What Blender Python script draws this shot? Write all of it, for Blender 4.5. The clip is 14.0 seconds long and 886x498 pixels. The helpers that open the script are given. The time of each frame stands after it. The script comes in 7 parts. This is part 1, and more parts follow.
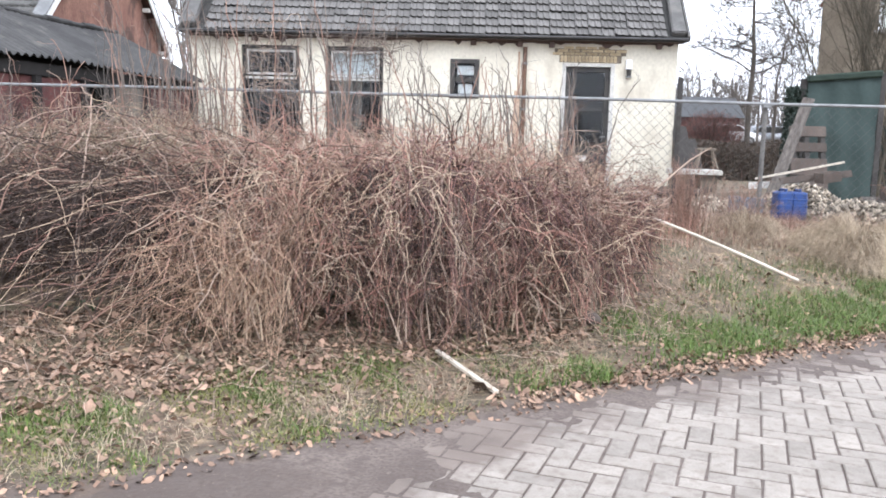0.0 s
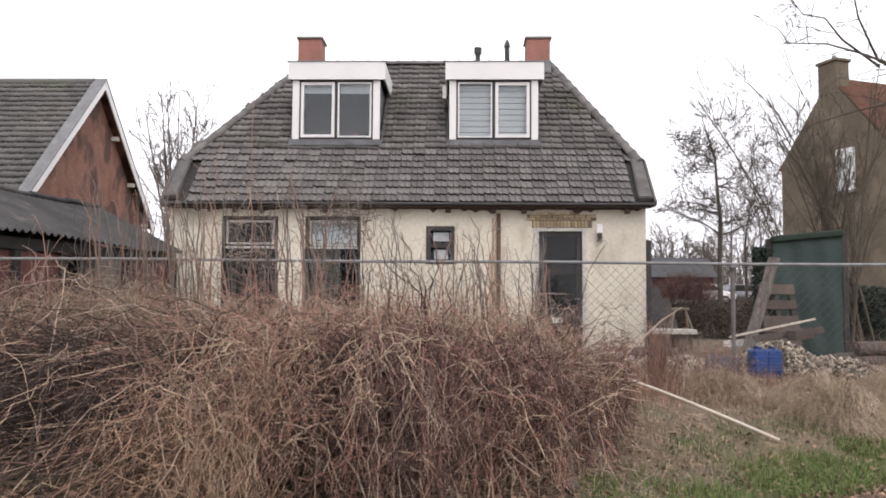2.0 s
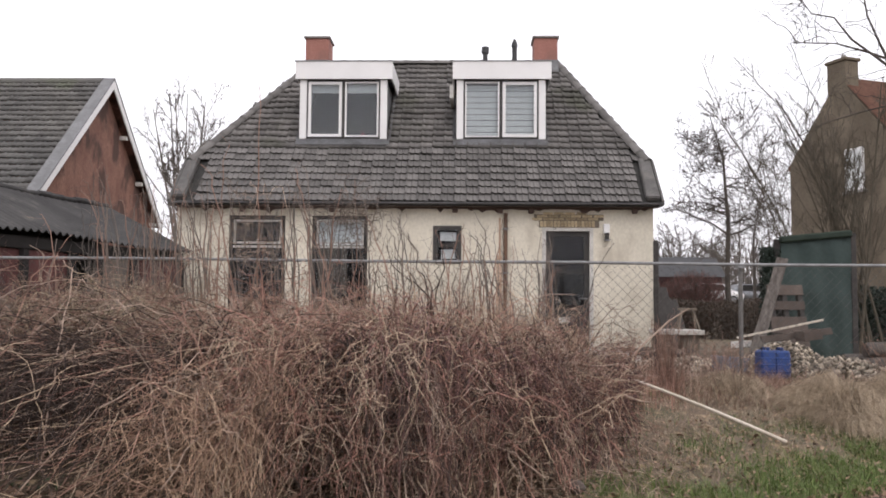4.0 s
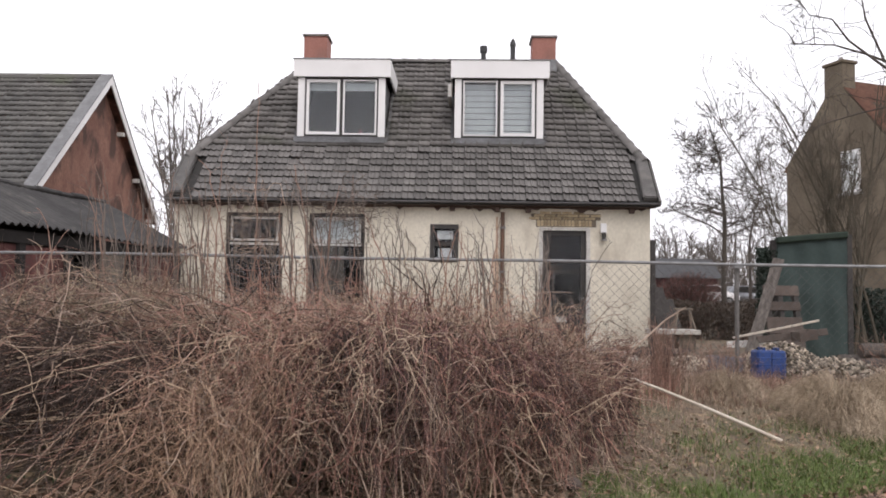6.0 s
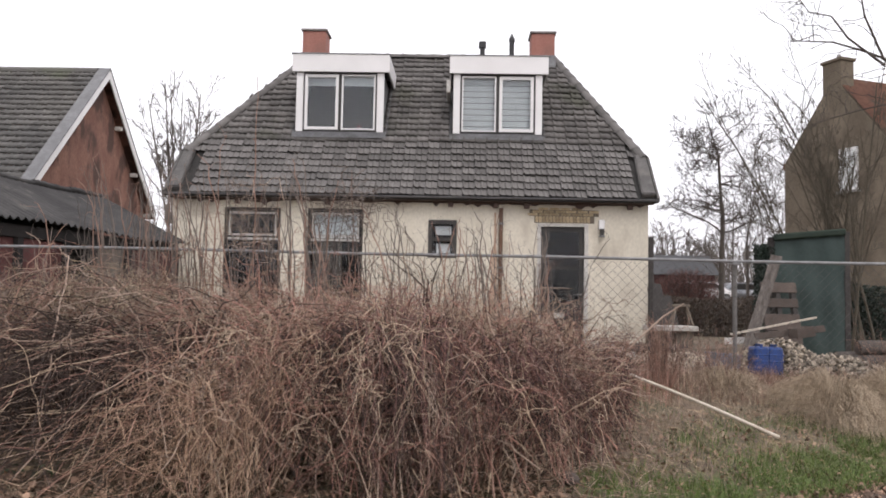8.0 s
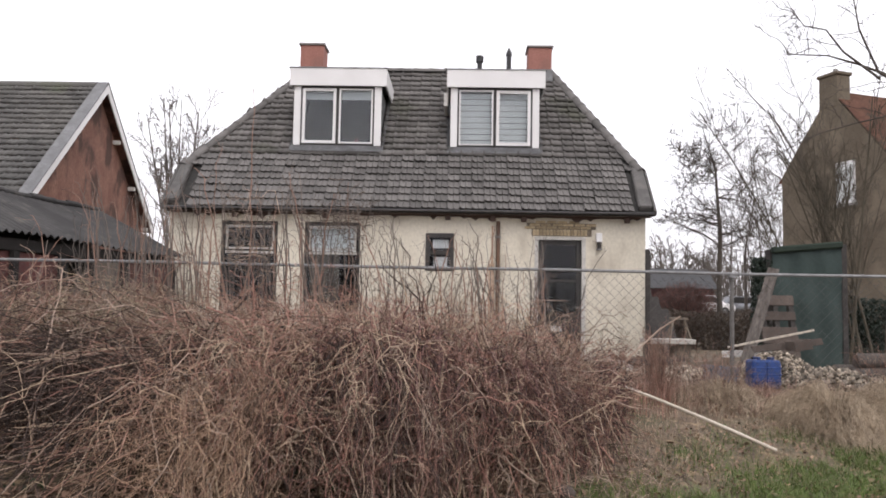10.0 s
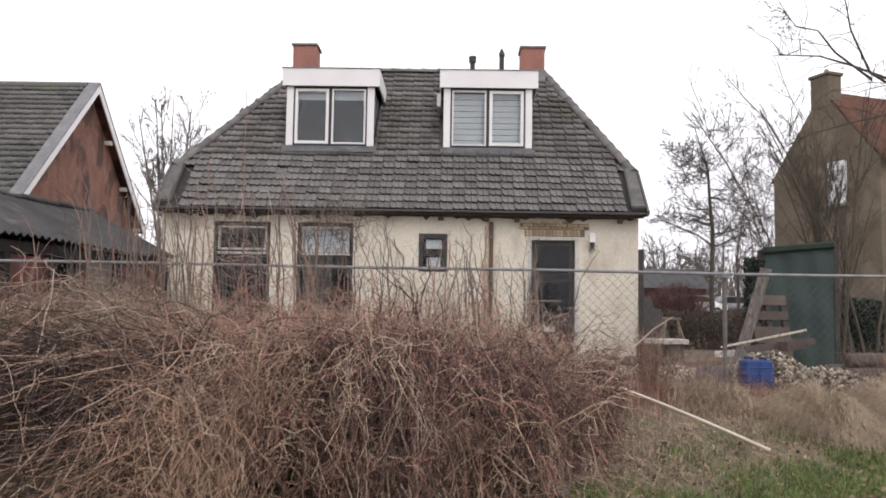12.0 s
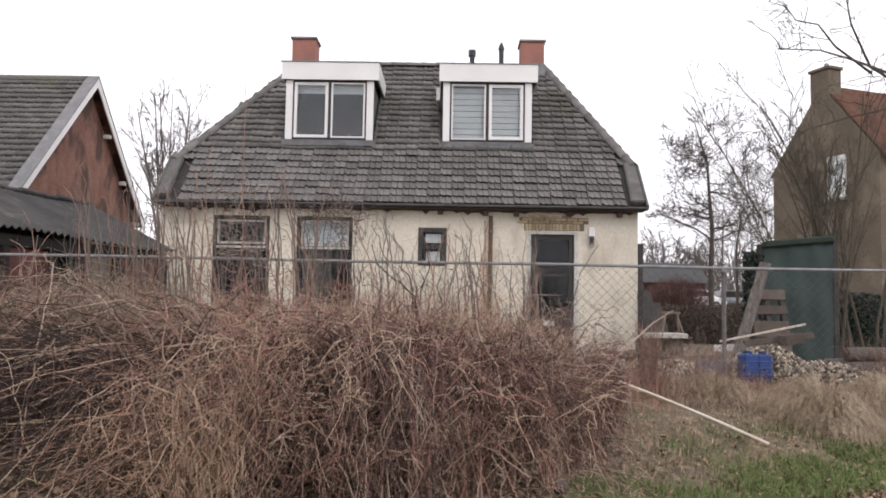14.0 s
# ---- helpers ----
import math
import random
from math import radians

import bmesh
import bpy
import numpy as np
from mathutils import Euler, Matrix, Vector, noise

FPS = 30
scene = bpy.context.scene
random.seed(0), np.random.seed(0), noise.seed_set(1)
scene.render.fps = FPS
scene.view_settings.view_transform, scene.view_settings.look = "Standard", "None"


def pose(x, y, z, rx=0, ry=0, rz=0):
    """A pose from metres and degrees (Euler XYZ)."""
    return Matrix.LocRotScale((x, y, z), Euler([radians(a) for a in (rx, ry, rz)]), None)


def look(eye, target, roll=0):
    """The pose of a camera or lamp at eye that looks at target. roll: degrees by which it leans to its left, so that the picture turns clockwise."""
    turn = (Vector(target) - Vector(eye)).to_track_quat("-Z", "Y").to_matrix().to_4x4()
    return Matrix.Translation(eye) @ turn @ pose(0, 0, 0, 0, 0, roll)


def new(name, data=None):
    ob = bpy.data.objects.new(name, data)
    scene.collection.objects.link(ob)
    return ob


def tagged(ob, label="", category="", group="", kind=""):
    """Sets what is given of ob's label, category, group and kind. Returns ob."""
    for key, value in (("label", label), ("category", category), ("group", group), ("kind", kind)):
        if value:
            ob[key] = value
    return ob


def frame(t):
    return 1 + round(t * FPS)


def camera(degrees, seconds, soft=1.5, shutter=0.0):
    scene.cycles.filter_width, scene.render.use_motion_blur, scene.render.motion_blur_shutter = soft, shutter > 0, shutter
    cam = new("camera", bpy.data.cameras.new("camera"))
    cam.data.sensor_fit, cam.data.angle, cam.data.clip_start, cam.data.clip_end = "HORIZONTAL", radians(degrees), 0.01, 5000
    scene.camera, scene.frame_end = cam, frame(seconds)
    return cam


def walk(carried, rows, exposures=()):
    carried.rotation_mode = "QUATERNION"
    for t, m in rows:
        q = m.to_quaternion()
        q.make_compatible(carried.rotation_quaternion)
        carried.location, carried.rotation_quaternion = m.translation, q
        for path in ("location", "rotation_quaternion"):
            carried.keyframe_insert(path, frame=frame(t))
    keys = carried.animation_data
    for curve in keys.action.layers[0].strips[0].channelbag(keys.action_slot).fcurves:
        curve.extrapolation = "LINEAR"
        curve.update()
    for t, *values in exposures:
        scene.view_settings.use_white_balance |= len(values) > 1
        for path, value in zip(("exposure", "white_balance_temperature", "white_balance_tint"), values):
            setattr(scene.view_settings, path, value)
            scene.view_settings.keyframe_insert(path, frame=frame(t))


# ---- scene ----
cam = camera(56.6, 14.0, soft=1.8)
PATH = [
    (0, (-0.027, 0.036, 1.336), (-0.109, 2.017, 1.073), 1.48),
    (0.2, (-0.023, -0.005, 1.371), (-0.107, 1.987, 1.213), 1.0),
    (0.5, (0.007, 0.001, 1.366), (-0.088, 1.998, 1.37), 0.18),
    (1, (0.022, 0.009, 1.356), (-0.054, 2.002, 1.499), 0.05),
    (1.5, (0.042, 0.009, 1.357), (-0.025, 2.003, 1.493), 0.15),
    (2, (0.04, 0.02, 1.346), (-0.004, 2.015, 1.48), 0.34),
    (2.5, (0.037, 0.006, 1.358), (-0.009, 2.001, 1.485), 0.26),
    (3, (0.042, 0.012, 1.359), (-0.015, 2.006, 1.492), 0.27),
    (5.5, (0.051, 0.03, 1.341), (-0.005, 2.025, 1.47), 0.77),
    (6, (0.037, 0.018, 1.334), (-0.016, 2.013, 1.465), 0.89),
    (6.5, (0.038, 0.017, 1.334), (-0.007, 2.011, 1.471), 0.85),
    (7, (0.035, 0.023, 1.335), (0, 2.018, 1.464), 1.42),
    (7.5, (0.015, 0.026, 1.311), (-0.024, 2.02, 1.452), 1.40),
    (8, (0.027, 0.017, 1.33), (-0.02, 2.012, 1.451), 1.11),
    (10.5, (0.053, 0.034, 1.315), (0.011, 2.026, 1.479), 1.01),
    (11, (0.047, 0.036, 1.314), (0.018, 2.028, 1.482), 0.82),
    (11.5, (0.05, 0.031, 1.327), (0.02, 2.024, 1.493), 0.84),
    (12, (0.046, 0.04, 1.322), (0.019, 2.033, 1.478), 0.94),
    (12.5, (0.052, 0.045, 1.323), (0.031, 2.038, 1.48), 0.74),
    (13, (0.04, 0.035, 1.321), (0.019, 2.028, 1.478), 0.64),
    (13.5, (0.036, 0.021, 1.321), (0.005, 2.014, 1.476), 1.13),
    (14, (0.044, 0.043, 1.32), (0.019, 2.037, 1.462), 0.97),
]
walk(cam, [(t, look(eye, target, roll)) for t, eye, target, roll in PATH],
     [(0, 0.97, 5850, 11), (0.5, 0.99, 5850, 12), (1.0, 0.70, 6200, 14), (1.5, 0.34, 6500, 15), (2.2, 0.04, 6500, 16), (3.0, -0.08, 6500, 16), (7.0, -0.05, 6500, 16), (14.0, -0.04, 6500, 16)])

# ---- world and light: an even overcast sky with a faint, very soft sun ----
world = bpy.data.worlds.new("overcast_sky")
scene.world = world
world.use_nodes = True
wn, wl = world.node_tree.nodes, world.node_tree.links
sky = wn.new("ShaderNodeTexSky")
sky.sky_type = "NISHITA"
sky.sun_disc = False
sky.sun_elevation, sky.sun_rotation = radians(38), radians(150)
sky.dust_density = 4.0
grey = wn.new("ShaderNodeHueSaturation")
grey.inputs["Saturation"].default_value = 0.12
cloud = wn.new("ShaderNodeMix")
cloud.data_type = "RGBA"
cloud.inputs[0].default_value = 0.9
cloud.inputs[7].default_value = (9.6, 9.75, 10.0, 1)
wl.new(sky.outputs[0], grey.inputs["Color"])
wl.new(grey.outputs[0], cloud.inputs[6])
wl.new(cloud.outputs[2], wn["Background"].inputs[0])
wn["Background"].inputs[1].default_value = 0.15
sun = new("sun", bpy.data.lights.new("sun", "SUN"))
sun.data.energy, sun.data.angle, sun.data.color = 0.9, radians(25), (1.0, 0.96, 0.9)
sun.matrix_basis = look((4, -9, 10), (0, 0, 0))


# ---- materials ----
def mat(name, col, col2=None, scale=6.0, rough=0.8, bump=0.2, metal=0.0, fine=60.0, island=0.0, obj=0.0, stain=None, stain_scale=0.7, stain_at=0.55, stretch=(1, 1, 1), spec=0.4, grain=0.45):
    """A surface with two scales of variation, bump, an optional third stain colour, and per-piece variation."""
    m = bpy.data.materials.new(name)
    m.use_nodes = True
    n, l = m.node_tree.nodes, m.node_tree.links
    b = n["Principled BSDF"]
    b.inputs["Roughness"].default_value = rough
    b.inputs["Metallic"].default_value = metal
    b.inputs["Specular IOR Level"].default_value = spec
    tc = n.new("ShaderNodeTexCoord")
    mp = n.new("ShaderNodeMapping")
    mp.inputs["Scale"].default_value = stretch
    l.new(tc.outputs["Object"], mp.inputs[0])

    def noise_tex(s, detail):
        t = n.new("ShaderNodeTexNoise")
        t.inputs["Scale"].default_value = s
        t.inputs["Detail"].default_value = detail
        l.new(mp.outputs[0], t.inputs["Vector"])
        return t.outputs[0]

    def mix(fac, a, c, mode="MIX"):
        x = n.new("ShaderNodeMix")
        x.data_type, x.blend_type = "RGBA", mode
        if isinstance(fac, float):
            x.inputs[0].default_value = fac
        else:
            l.new(fac, x.inputs[0])
        for i, v in ((6, a), (7, c)):
            if isinstance(v, tuple):
                x.inputs[i].default_value = (*v[:3], 1)
            else:
                l.new(v, x.inputs[i])
        return x.outputs[2]

    def ramp(v, lo, hi, a=0.0, c=1.0):
        r = n.new("ShaderNodeMapRange")
        r.inputs[1].default_value, r.inputs[2].default_value = lo, hi
        r.inputs[3].default_value, r.inputs[4].default_value = a, c
        l.new(v, r.inputs[0])
        return r.outputs[0]

    col2 = col2 or tuple(c * 0.7 for c in col)
    big, small = noise_tex(scale, 5), noise_tex(fine, 3)
    c = mix(ramp(big, 0.35, 0.65), col, col2)
    c = mix(ramp(small, 0.3, 0.7, 0.0, grain), c, tuple(v * 0.6 for v in col2))
    if stain:
        s = noise_tex(stain_scale, 6)
        c = mix(ramp(s, stain_at, stain_at + 0.13, 0.0, 0.85), c, stain)
    for amount, node, out in ((island, "ShaderNodeNewGeometry", "Random Per Island"), (obj, "ShaderNodeObjectInfo", "Random")):
        if amount:
            g = n.new(node)
            v = ramp(g.outputs[out], 0, 1, 1 - amount, 1 + amount)
            h = n.new("ShaderNodeHueSaturation")
            l.new(v, h.inputs["Value"])
            l.new(c, h.inputs["Color"])
            c = h.outputs[0]
    l.new(c, b.inputs["Base Color"])
    if bump:
        bp = n.new("ShaderNodeBump")
        bp.inputs["Strength"].default_value = bump
        bp.inputs["Distance"].default_value = 0.02
        l.new(small, bp.inputs["Height"])
        l.new(bp.outputs[0], b.inputs["Normal"])
    return m


M = {}
M["stucco"] = mat("cream_stucco", (0.74, 0.685, 0.57), (0.65, 0.60, 0.495), 1.3, 0.9, 0.35, fine=22, stain=(0.46, 0.41, 0.33), stain_scale=2.2, stain_at=0.535, stretch=(1, 1, 0.7), grain=0.35)
M["tile"] = mat("grey_roof_tile", (0.132, 0.124, 0.117), (0.195, 0.183, 0.172), 1.6, 0.75, 0.35, fine=38, obj=0.24, stain=(0.095, 0.095, 0.074), stain_scale=1.1, stain_at=0.55)
M["tile_far"] = mat("grey_roof_tile_joined", (0.132, 0.124, 0.117), (0.195, 0.183, 0.172), 1.6, 0.75, 0.35, fine=38, island=0.24, stain=(0.095, 0.095, 0.074), stain_scale=1.1, stain_at=0.55)
M["tile_moss"] = mat("mossy_roof_tile", (0.115, 0.112, 0.108), (0.160, 0.153, 0.142), 0.8, 0.75, 0.3, fine=38, island=0.22, stain=(0.085, 0.112, 0.045), stain_scale=0.40, stain_at=0.56)
M["deck"] = mat("roof_deck", (0.05, 0.048, 0.045), rough=0.9)
M["lead"] = mat("lead_flashing", (0.22, 0.222, 0.225), (0.15, 0.15, 0.152), 4, 0.55, 0.2, fine=22)
M["lead_pale"] = mat("bleached_lead", (0.30, 0.30, 0.31), (0.20, 0.20, 0.205), 5, 0.6, 0.2, fine=20, stain=(0.15, 0.145, 0.14), stain_scale=4.0)
M["verge"] = mat("dark_weathered_lead", (0.150, 0.142, 0.135), (0.095, 0.090, 0.085), 5, 0.7, 0.3, fine=24, stain=(0.16, 0.145, 0.13), stain_scale=3.0)
M["white"] = mat("white_paint", (0.80, 0.79, 0.78), (0.75, 0.74, 0.73), 1.5, 0.5, 0.03, fine=25, grain=0.05)
M["oldwhite"] = mat("weathered_white_paint", (0.62, 0.60, 0.56), (0.48, 0.46, 0.43), 5, 0.65, 0.2, fine=40)
M["darkframe"] = mat("dark_paint", (0.030, 0.028, 0.028), (0.05, 0.045, 0.04), 5, 0.5, 0.1)
M["soffit"] = mat("brown_soffit_wood_and_shade", (0.135, 0.090, 0.075), (0.08, 0.055, 0.046), 3, 0.8, 0.2, stretch=(0.3, 3, 3))
M["gutter"] = mat("dark_gutter", (0.20, 0.20, 0.205), (0.13, 0.13, 0.135), 3, 0.5, 0.1)
M["redbrick"] = mat("red_chimney_render", (0.38, 0.175, 0.140), (0.32, 0.145, 0.115), 3, 0.85, 0.35, fine=30, stain=(0.24, 0.125, 0.10), stain_scale=2.0)
M["cap"] = mat("concrete_cap", (0.33, 0.31, 0.29), (0.22, 0.21, 0.2), 5, 0.85, 0.3)
M["vent"] = mat("dark_vent_metal", (0.045, 0.045, 0.048), rough=0.5, bump=0.05)
M["yellowbrick"] = mat("yellow_brown_brick", (0.50, 0.41, 0.27), (0.38, 0.29, 0.18), 14, 0.9, 0.4, obj=0.28, fine=70)
M["mortar"] = mat("mortar", (0.20, 0.165, 0.13), (0.14, 0.115, 0.09), 12, 0.95, 0.4)
M["stained"] = mat("orange_stained_board", (0.62, 0.475, 0.37), (0.47, 0.31, 0.21), 5, 0.9, 0.3, stretch=(1, 1, 0.4), stain=(0.26, 0.13, 0.075), stain_scale=3.0)
M["rust"] = mat("rust_stained_pipe", (0.19, 0.105, 0.065), (0.095, 0.060, 0.045), 5, 0.8, 0.3, stretch=(1, 1, 0.3))
M["barnwall"] = mat("red_barn_wall", (0.33, 0.178, 0.132), (0.22, 0.108, 0.080), 2.2, 0.9, 0.3, fine=18, stain=(0.060, 0.036, 0.030), stain_scale=1.6, stain_at=0.475, stretch=(1, 1.3, 0.7), grain=0.7)
M["corrugated"] = mat("corrugated_cement_sheet", (0.050, 0.048, 0.048), (0.082, 0.079, 0.077), 1.8, 0.9, 0.3, fine=14, stain=(0.12, 0.115, 0.10), stain_scale=2.6, stain_at=0.60, spec=0.2)
M["redboard"] = mat("dark_red_board", (0.115, 0.042, 0.038), (0.075, 0.03, 0.028), 3, 0.8, 0.3, obj=0.3, stretch=(2, 2, 0.3))
M["greyboard"] = mat("grey_brown_panel", (0.19, 0.165, 0.14), (0.13, 0.11, 0.09), 2, 0.85, 0.3)
M["black"] = mat("dark_timber_and_opening", (0.022, 0.019, 0.018), rough=0.9)
M["steel"] = mat("galvanised_steel", (0.30, 0.30, 0.30), (0.20, 0.20, 0.20), 9, 0.6, 0.15, metal=0.2, fine=50)
M["oldpost"] = mat("dark_weathered_post", (0.075, 0.068, 0.062), (0.045, 0.04, 0.038), 5, 0.9, 0.3)
M["wire"] = mat("grey_wire", (0.085, 0.083, 0.078), (0.06, 0.058, 0.052), 6, 0.7, 0.0)
M["wood"] = mat("weathered_wood", (0.26, 0.215, 0.17), (0.17, 0.135, 0.105), 4, 0.85, 0.3, stretch=(4, 4, 0.4), obj=0.15)
M["slabwood"] = mat("bark_edged_slab_wood", (0.165, 0.143, 0.126), (0.075, 0.062, 0.054), 9, 0.9, 0.5, fine=30, stretch=(3, 3, 0.7), stain=(0.07, 0.058, 0.05), stain_scale=5.0)
M["darkwood"] = mat("brown_old_wood", (0.135, 0.105, 0.088), (0.085, 0.065, 0.055), 4, 0.85, 0.3, obj=0.2)
M["palewood"] = mat("pale_sawn_wood", (0.64, 0.575, 0.485), (0.50, 0.43, 0.345), 6, 0.75, 0.2)
M["green"] = mat("green_tarpaulin", (0.030, 0.050, 0.046), (0.042, 0.064, 0.058), 1.6, 0.7, 0.3, fine=18, stain=(0.022, 0.028, 0.024), stain_scale=1.4, stain_at=0.50)
M["greendark"] = mat("dark_green_netting", (0.018, 0.030, 0.022), (0.03, 0.045, 0.032), 6, 0.85, 0.4)
M["blue"] = mat("blue_plastic", (0.030, 0.075, 0.26), (0.022, 0.05, 0.17), 5, 0.45, 0.1)
M["fadedblue"] = mat("faded_blue_plastic", (0.20, 0.23, 0.28), (0.14, 0.16, 0.19), 5, 0.6, 0.1)
M["rubble"] = mat("mixed_rubble", (0.50, 0.43, 0.335), (0.22, 0.18, 0.145), 9, 0.95, 0.4, island=0.75)
M["concrete"] = mat("pale_concrete", (0.55, 0.52, 0.47), (0.42, 0.39, 0.35), 4, 0.9, 0.3)
M["farbrick"] = mat("brown_house_brick", (0.178, 0.146, 0.108), (0.135, 0.108, 0.078), 1.0, 0.9, 0.4, fine=14, stain=(0.24, 0.195, 0.145), stain_scale=0.6)
M["orangetile"] = mat("orange_roof_tile", (0.27, 0.135, 0.090), (0.20, 0.095, 0.065), 2, 0.85, 0.3, fine=12, stain=(0.13, 0.10, 0.075), stain_scale=1.2)
M["cane_red"] = mat("red_brown_cane", (0.41, 0.222, 0.170), (0.26, 0.135, 0.105), 3, 0.7, 0.0, island=0.65, fine=40)
M["cane_tan"] = mat("tan_cane", (0.54, 0.42, 0.30), (0.42, 0.31, 0.215), 3, 0.7, 0.0, island=0.45, fine=40)
M["cane_grey"] = mat("grey_brown_cane", (0.50, 0.385, 0.305), (0.33, 0.24, 0.185), 3, 0.75, 0.0, island=0.5, fine=40)
M["cane_plum"] = mat("purple_brown_cane", (0.200, 0.102, 0.085), (0.125, 0.064, 0.056), 3, 0.7, 0.0, island=0.6, fine=40)
# shade deep in the thicket is put into this colour; also real dark stems
M["cane_dark"] = mat("dark_and_shaded_cane", (0.078, 0.050, 0.040), (0.050, 0.034, 0.028), 3, 0.8, 0.0, island=0.5, fine=40)
M["straw"] = mat("dry_grass_straw", (0.52, 0.415, 0.30), (0.37, 0.285, 0.20), 3, 0.7, 0.0, island=0.4, fine=40)
M["grass"] = mat("green_grass_blade", (0.090, 0.150, 0.028), (0.128, 0.170, 0.042), 1.5, 0.6, 0.0, island=0.45, fine=30)
M["grass_pale"] = mat("yellow_green_blade", (0.245, 0.232, 0.075), (0.165, 0.168, 0.048), 1.5, 0.7, 0.0, island=0.4, fine=30)
M["litter"] = mat("fallen_brown_leaf", (0.36, 0.238, 0.165), (0.20, 0.125, 0.088), 5, 0.8, 0.2, island=0.7, fine=60)
M["cane_brown"] = mat("dull_brown_cane", (0.34, 0.207, 0.155), (0.22, 0.132, 0.10), 3, 0.75, 0.0, island=0.6, fine=40)
M["dead_blade"] = mat("dull_dead_grass", (0.46, 0.37, 0.26), (0.33, 0.255, 0.175), 3, 0.8, 0.0, island=0.5, fine=40)
M["straw_warm"] = mat("golden_dry_grass", (0.56, 0.385, 0.265), (0.42, 0.275, 0.19), 3, 0.7, 0.0, island=0.5, fine=40)
M["oldsteel"] = mat("dull_grey_post", (0.20, 0.19, 0.18), (0.13, 0.122, 0.115), 6, 0.7, 0.2)
M["bark_mid"] = mat("brown_grey_twig", (0.15, 0.128, 0.112), (0.105, 0.09, 0.08), 3, 0.9, 0.0, island=0.3)
M["bark_shoot"] = mat("grey_brown_shoot", (0.235, 0.190, 0.160), (0.160, 0.128, 0.108), 3, 0.85, 0.0, island=0.35)
M["bark"] = mat("grey_bark", (0.105, 0.088, 0.072), (0.065, 0.055, 0.047), 5, 0.9, 0.3, fine=30)
M["bark_far"] = mat("far_twig", (0.20, 0.175, 0.155), (0.15, 0.13, 0.115), 3, 0.9, 0.0, island=0.3)
M["bark_green"] = mat("olive_bark", (0.118, 0.101, 0.074), (0.075, 0.064, 0.047), 4, 0.9, 0.2, fine=30)
M["hedge"] = mat("brown_hedge_leaf", (0.080, 0.060, 0.046), (0.10, 0.075, 0.056), 3, 0.85, 0.0, island=0.25)
M["ivy"] = mat("dark_green_leaf", (0.030, 0.060, 0.022), (0.045, 0.075, 0.03), 3, 0.6, 0.0, island=0.4)
M["carpaint"] = mat("silver_car_paint", (0.50, 0.52, 0.55), rough=0.3, bump=0, metal=0.3, grain=0.0)
M["cardark"] = mat("grey_car_paint", (0.30, 0.31, 0.33), rough=0.3, bump=0, metal=0.3)
M["rubber"] = mat("tyre_rubber", (0.02, 0.02, 0.02), rough=0.8)
M["curtain"] = mat("white_blind_fabric", (0.80, 0.83, 0.82), (0.72, 0.75, 0.75), 4, 0.8, 0.03, grain=0.08)
# darkness of the unlit rooms is put into this near-black colour
M["inside"] = mat("unlit_interior", (0.035, 0.035, 0.038), rough=0.9)
M["paper"] = mat("pale_card", (0.82, 0.81, 0.79), rough=0.8, grain=0.1)
M["pink"] = mat("pink_ornament", (0.45, 0.20, 0.22), rough=0.6)


def glass_mat(name, ior):
    m = bpy.data.materials.new(name)
    m.use_nodes = True
    n, l = m.node_tree.nodes, m.node_tree.links
    n.remove(n["Principled BSDF"])
    t, g, x, f = n.new("ShaderNodeBsdfTransparent"), n.new("ShaderNodeBsdfGlossy"), n.new("ShaderNodeMixShader"), n.new("ShaderNodeFresnel")
    f.inputs[0].default_value = ior
    t.inputs[0].default_value = (0.90, 0.92, 0.93, 1)
    g.inputs["Roughness"].default_value = 0.03
    l.new(f.outputs[0], x.inputs[0])
    l.new(t.outputs[0], x.inputs[1])
    l.new(g.outputs[0], x.inputs[2])
    l.new(x.outputs[0], n["Material Output"].inputs[0])
    return m


M["glass"] = glass_mat("old_window_glass", 1.33)
M["glass_double"] = glass_mat("double_glazing", 1.58)


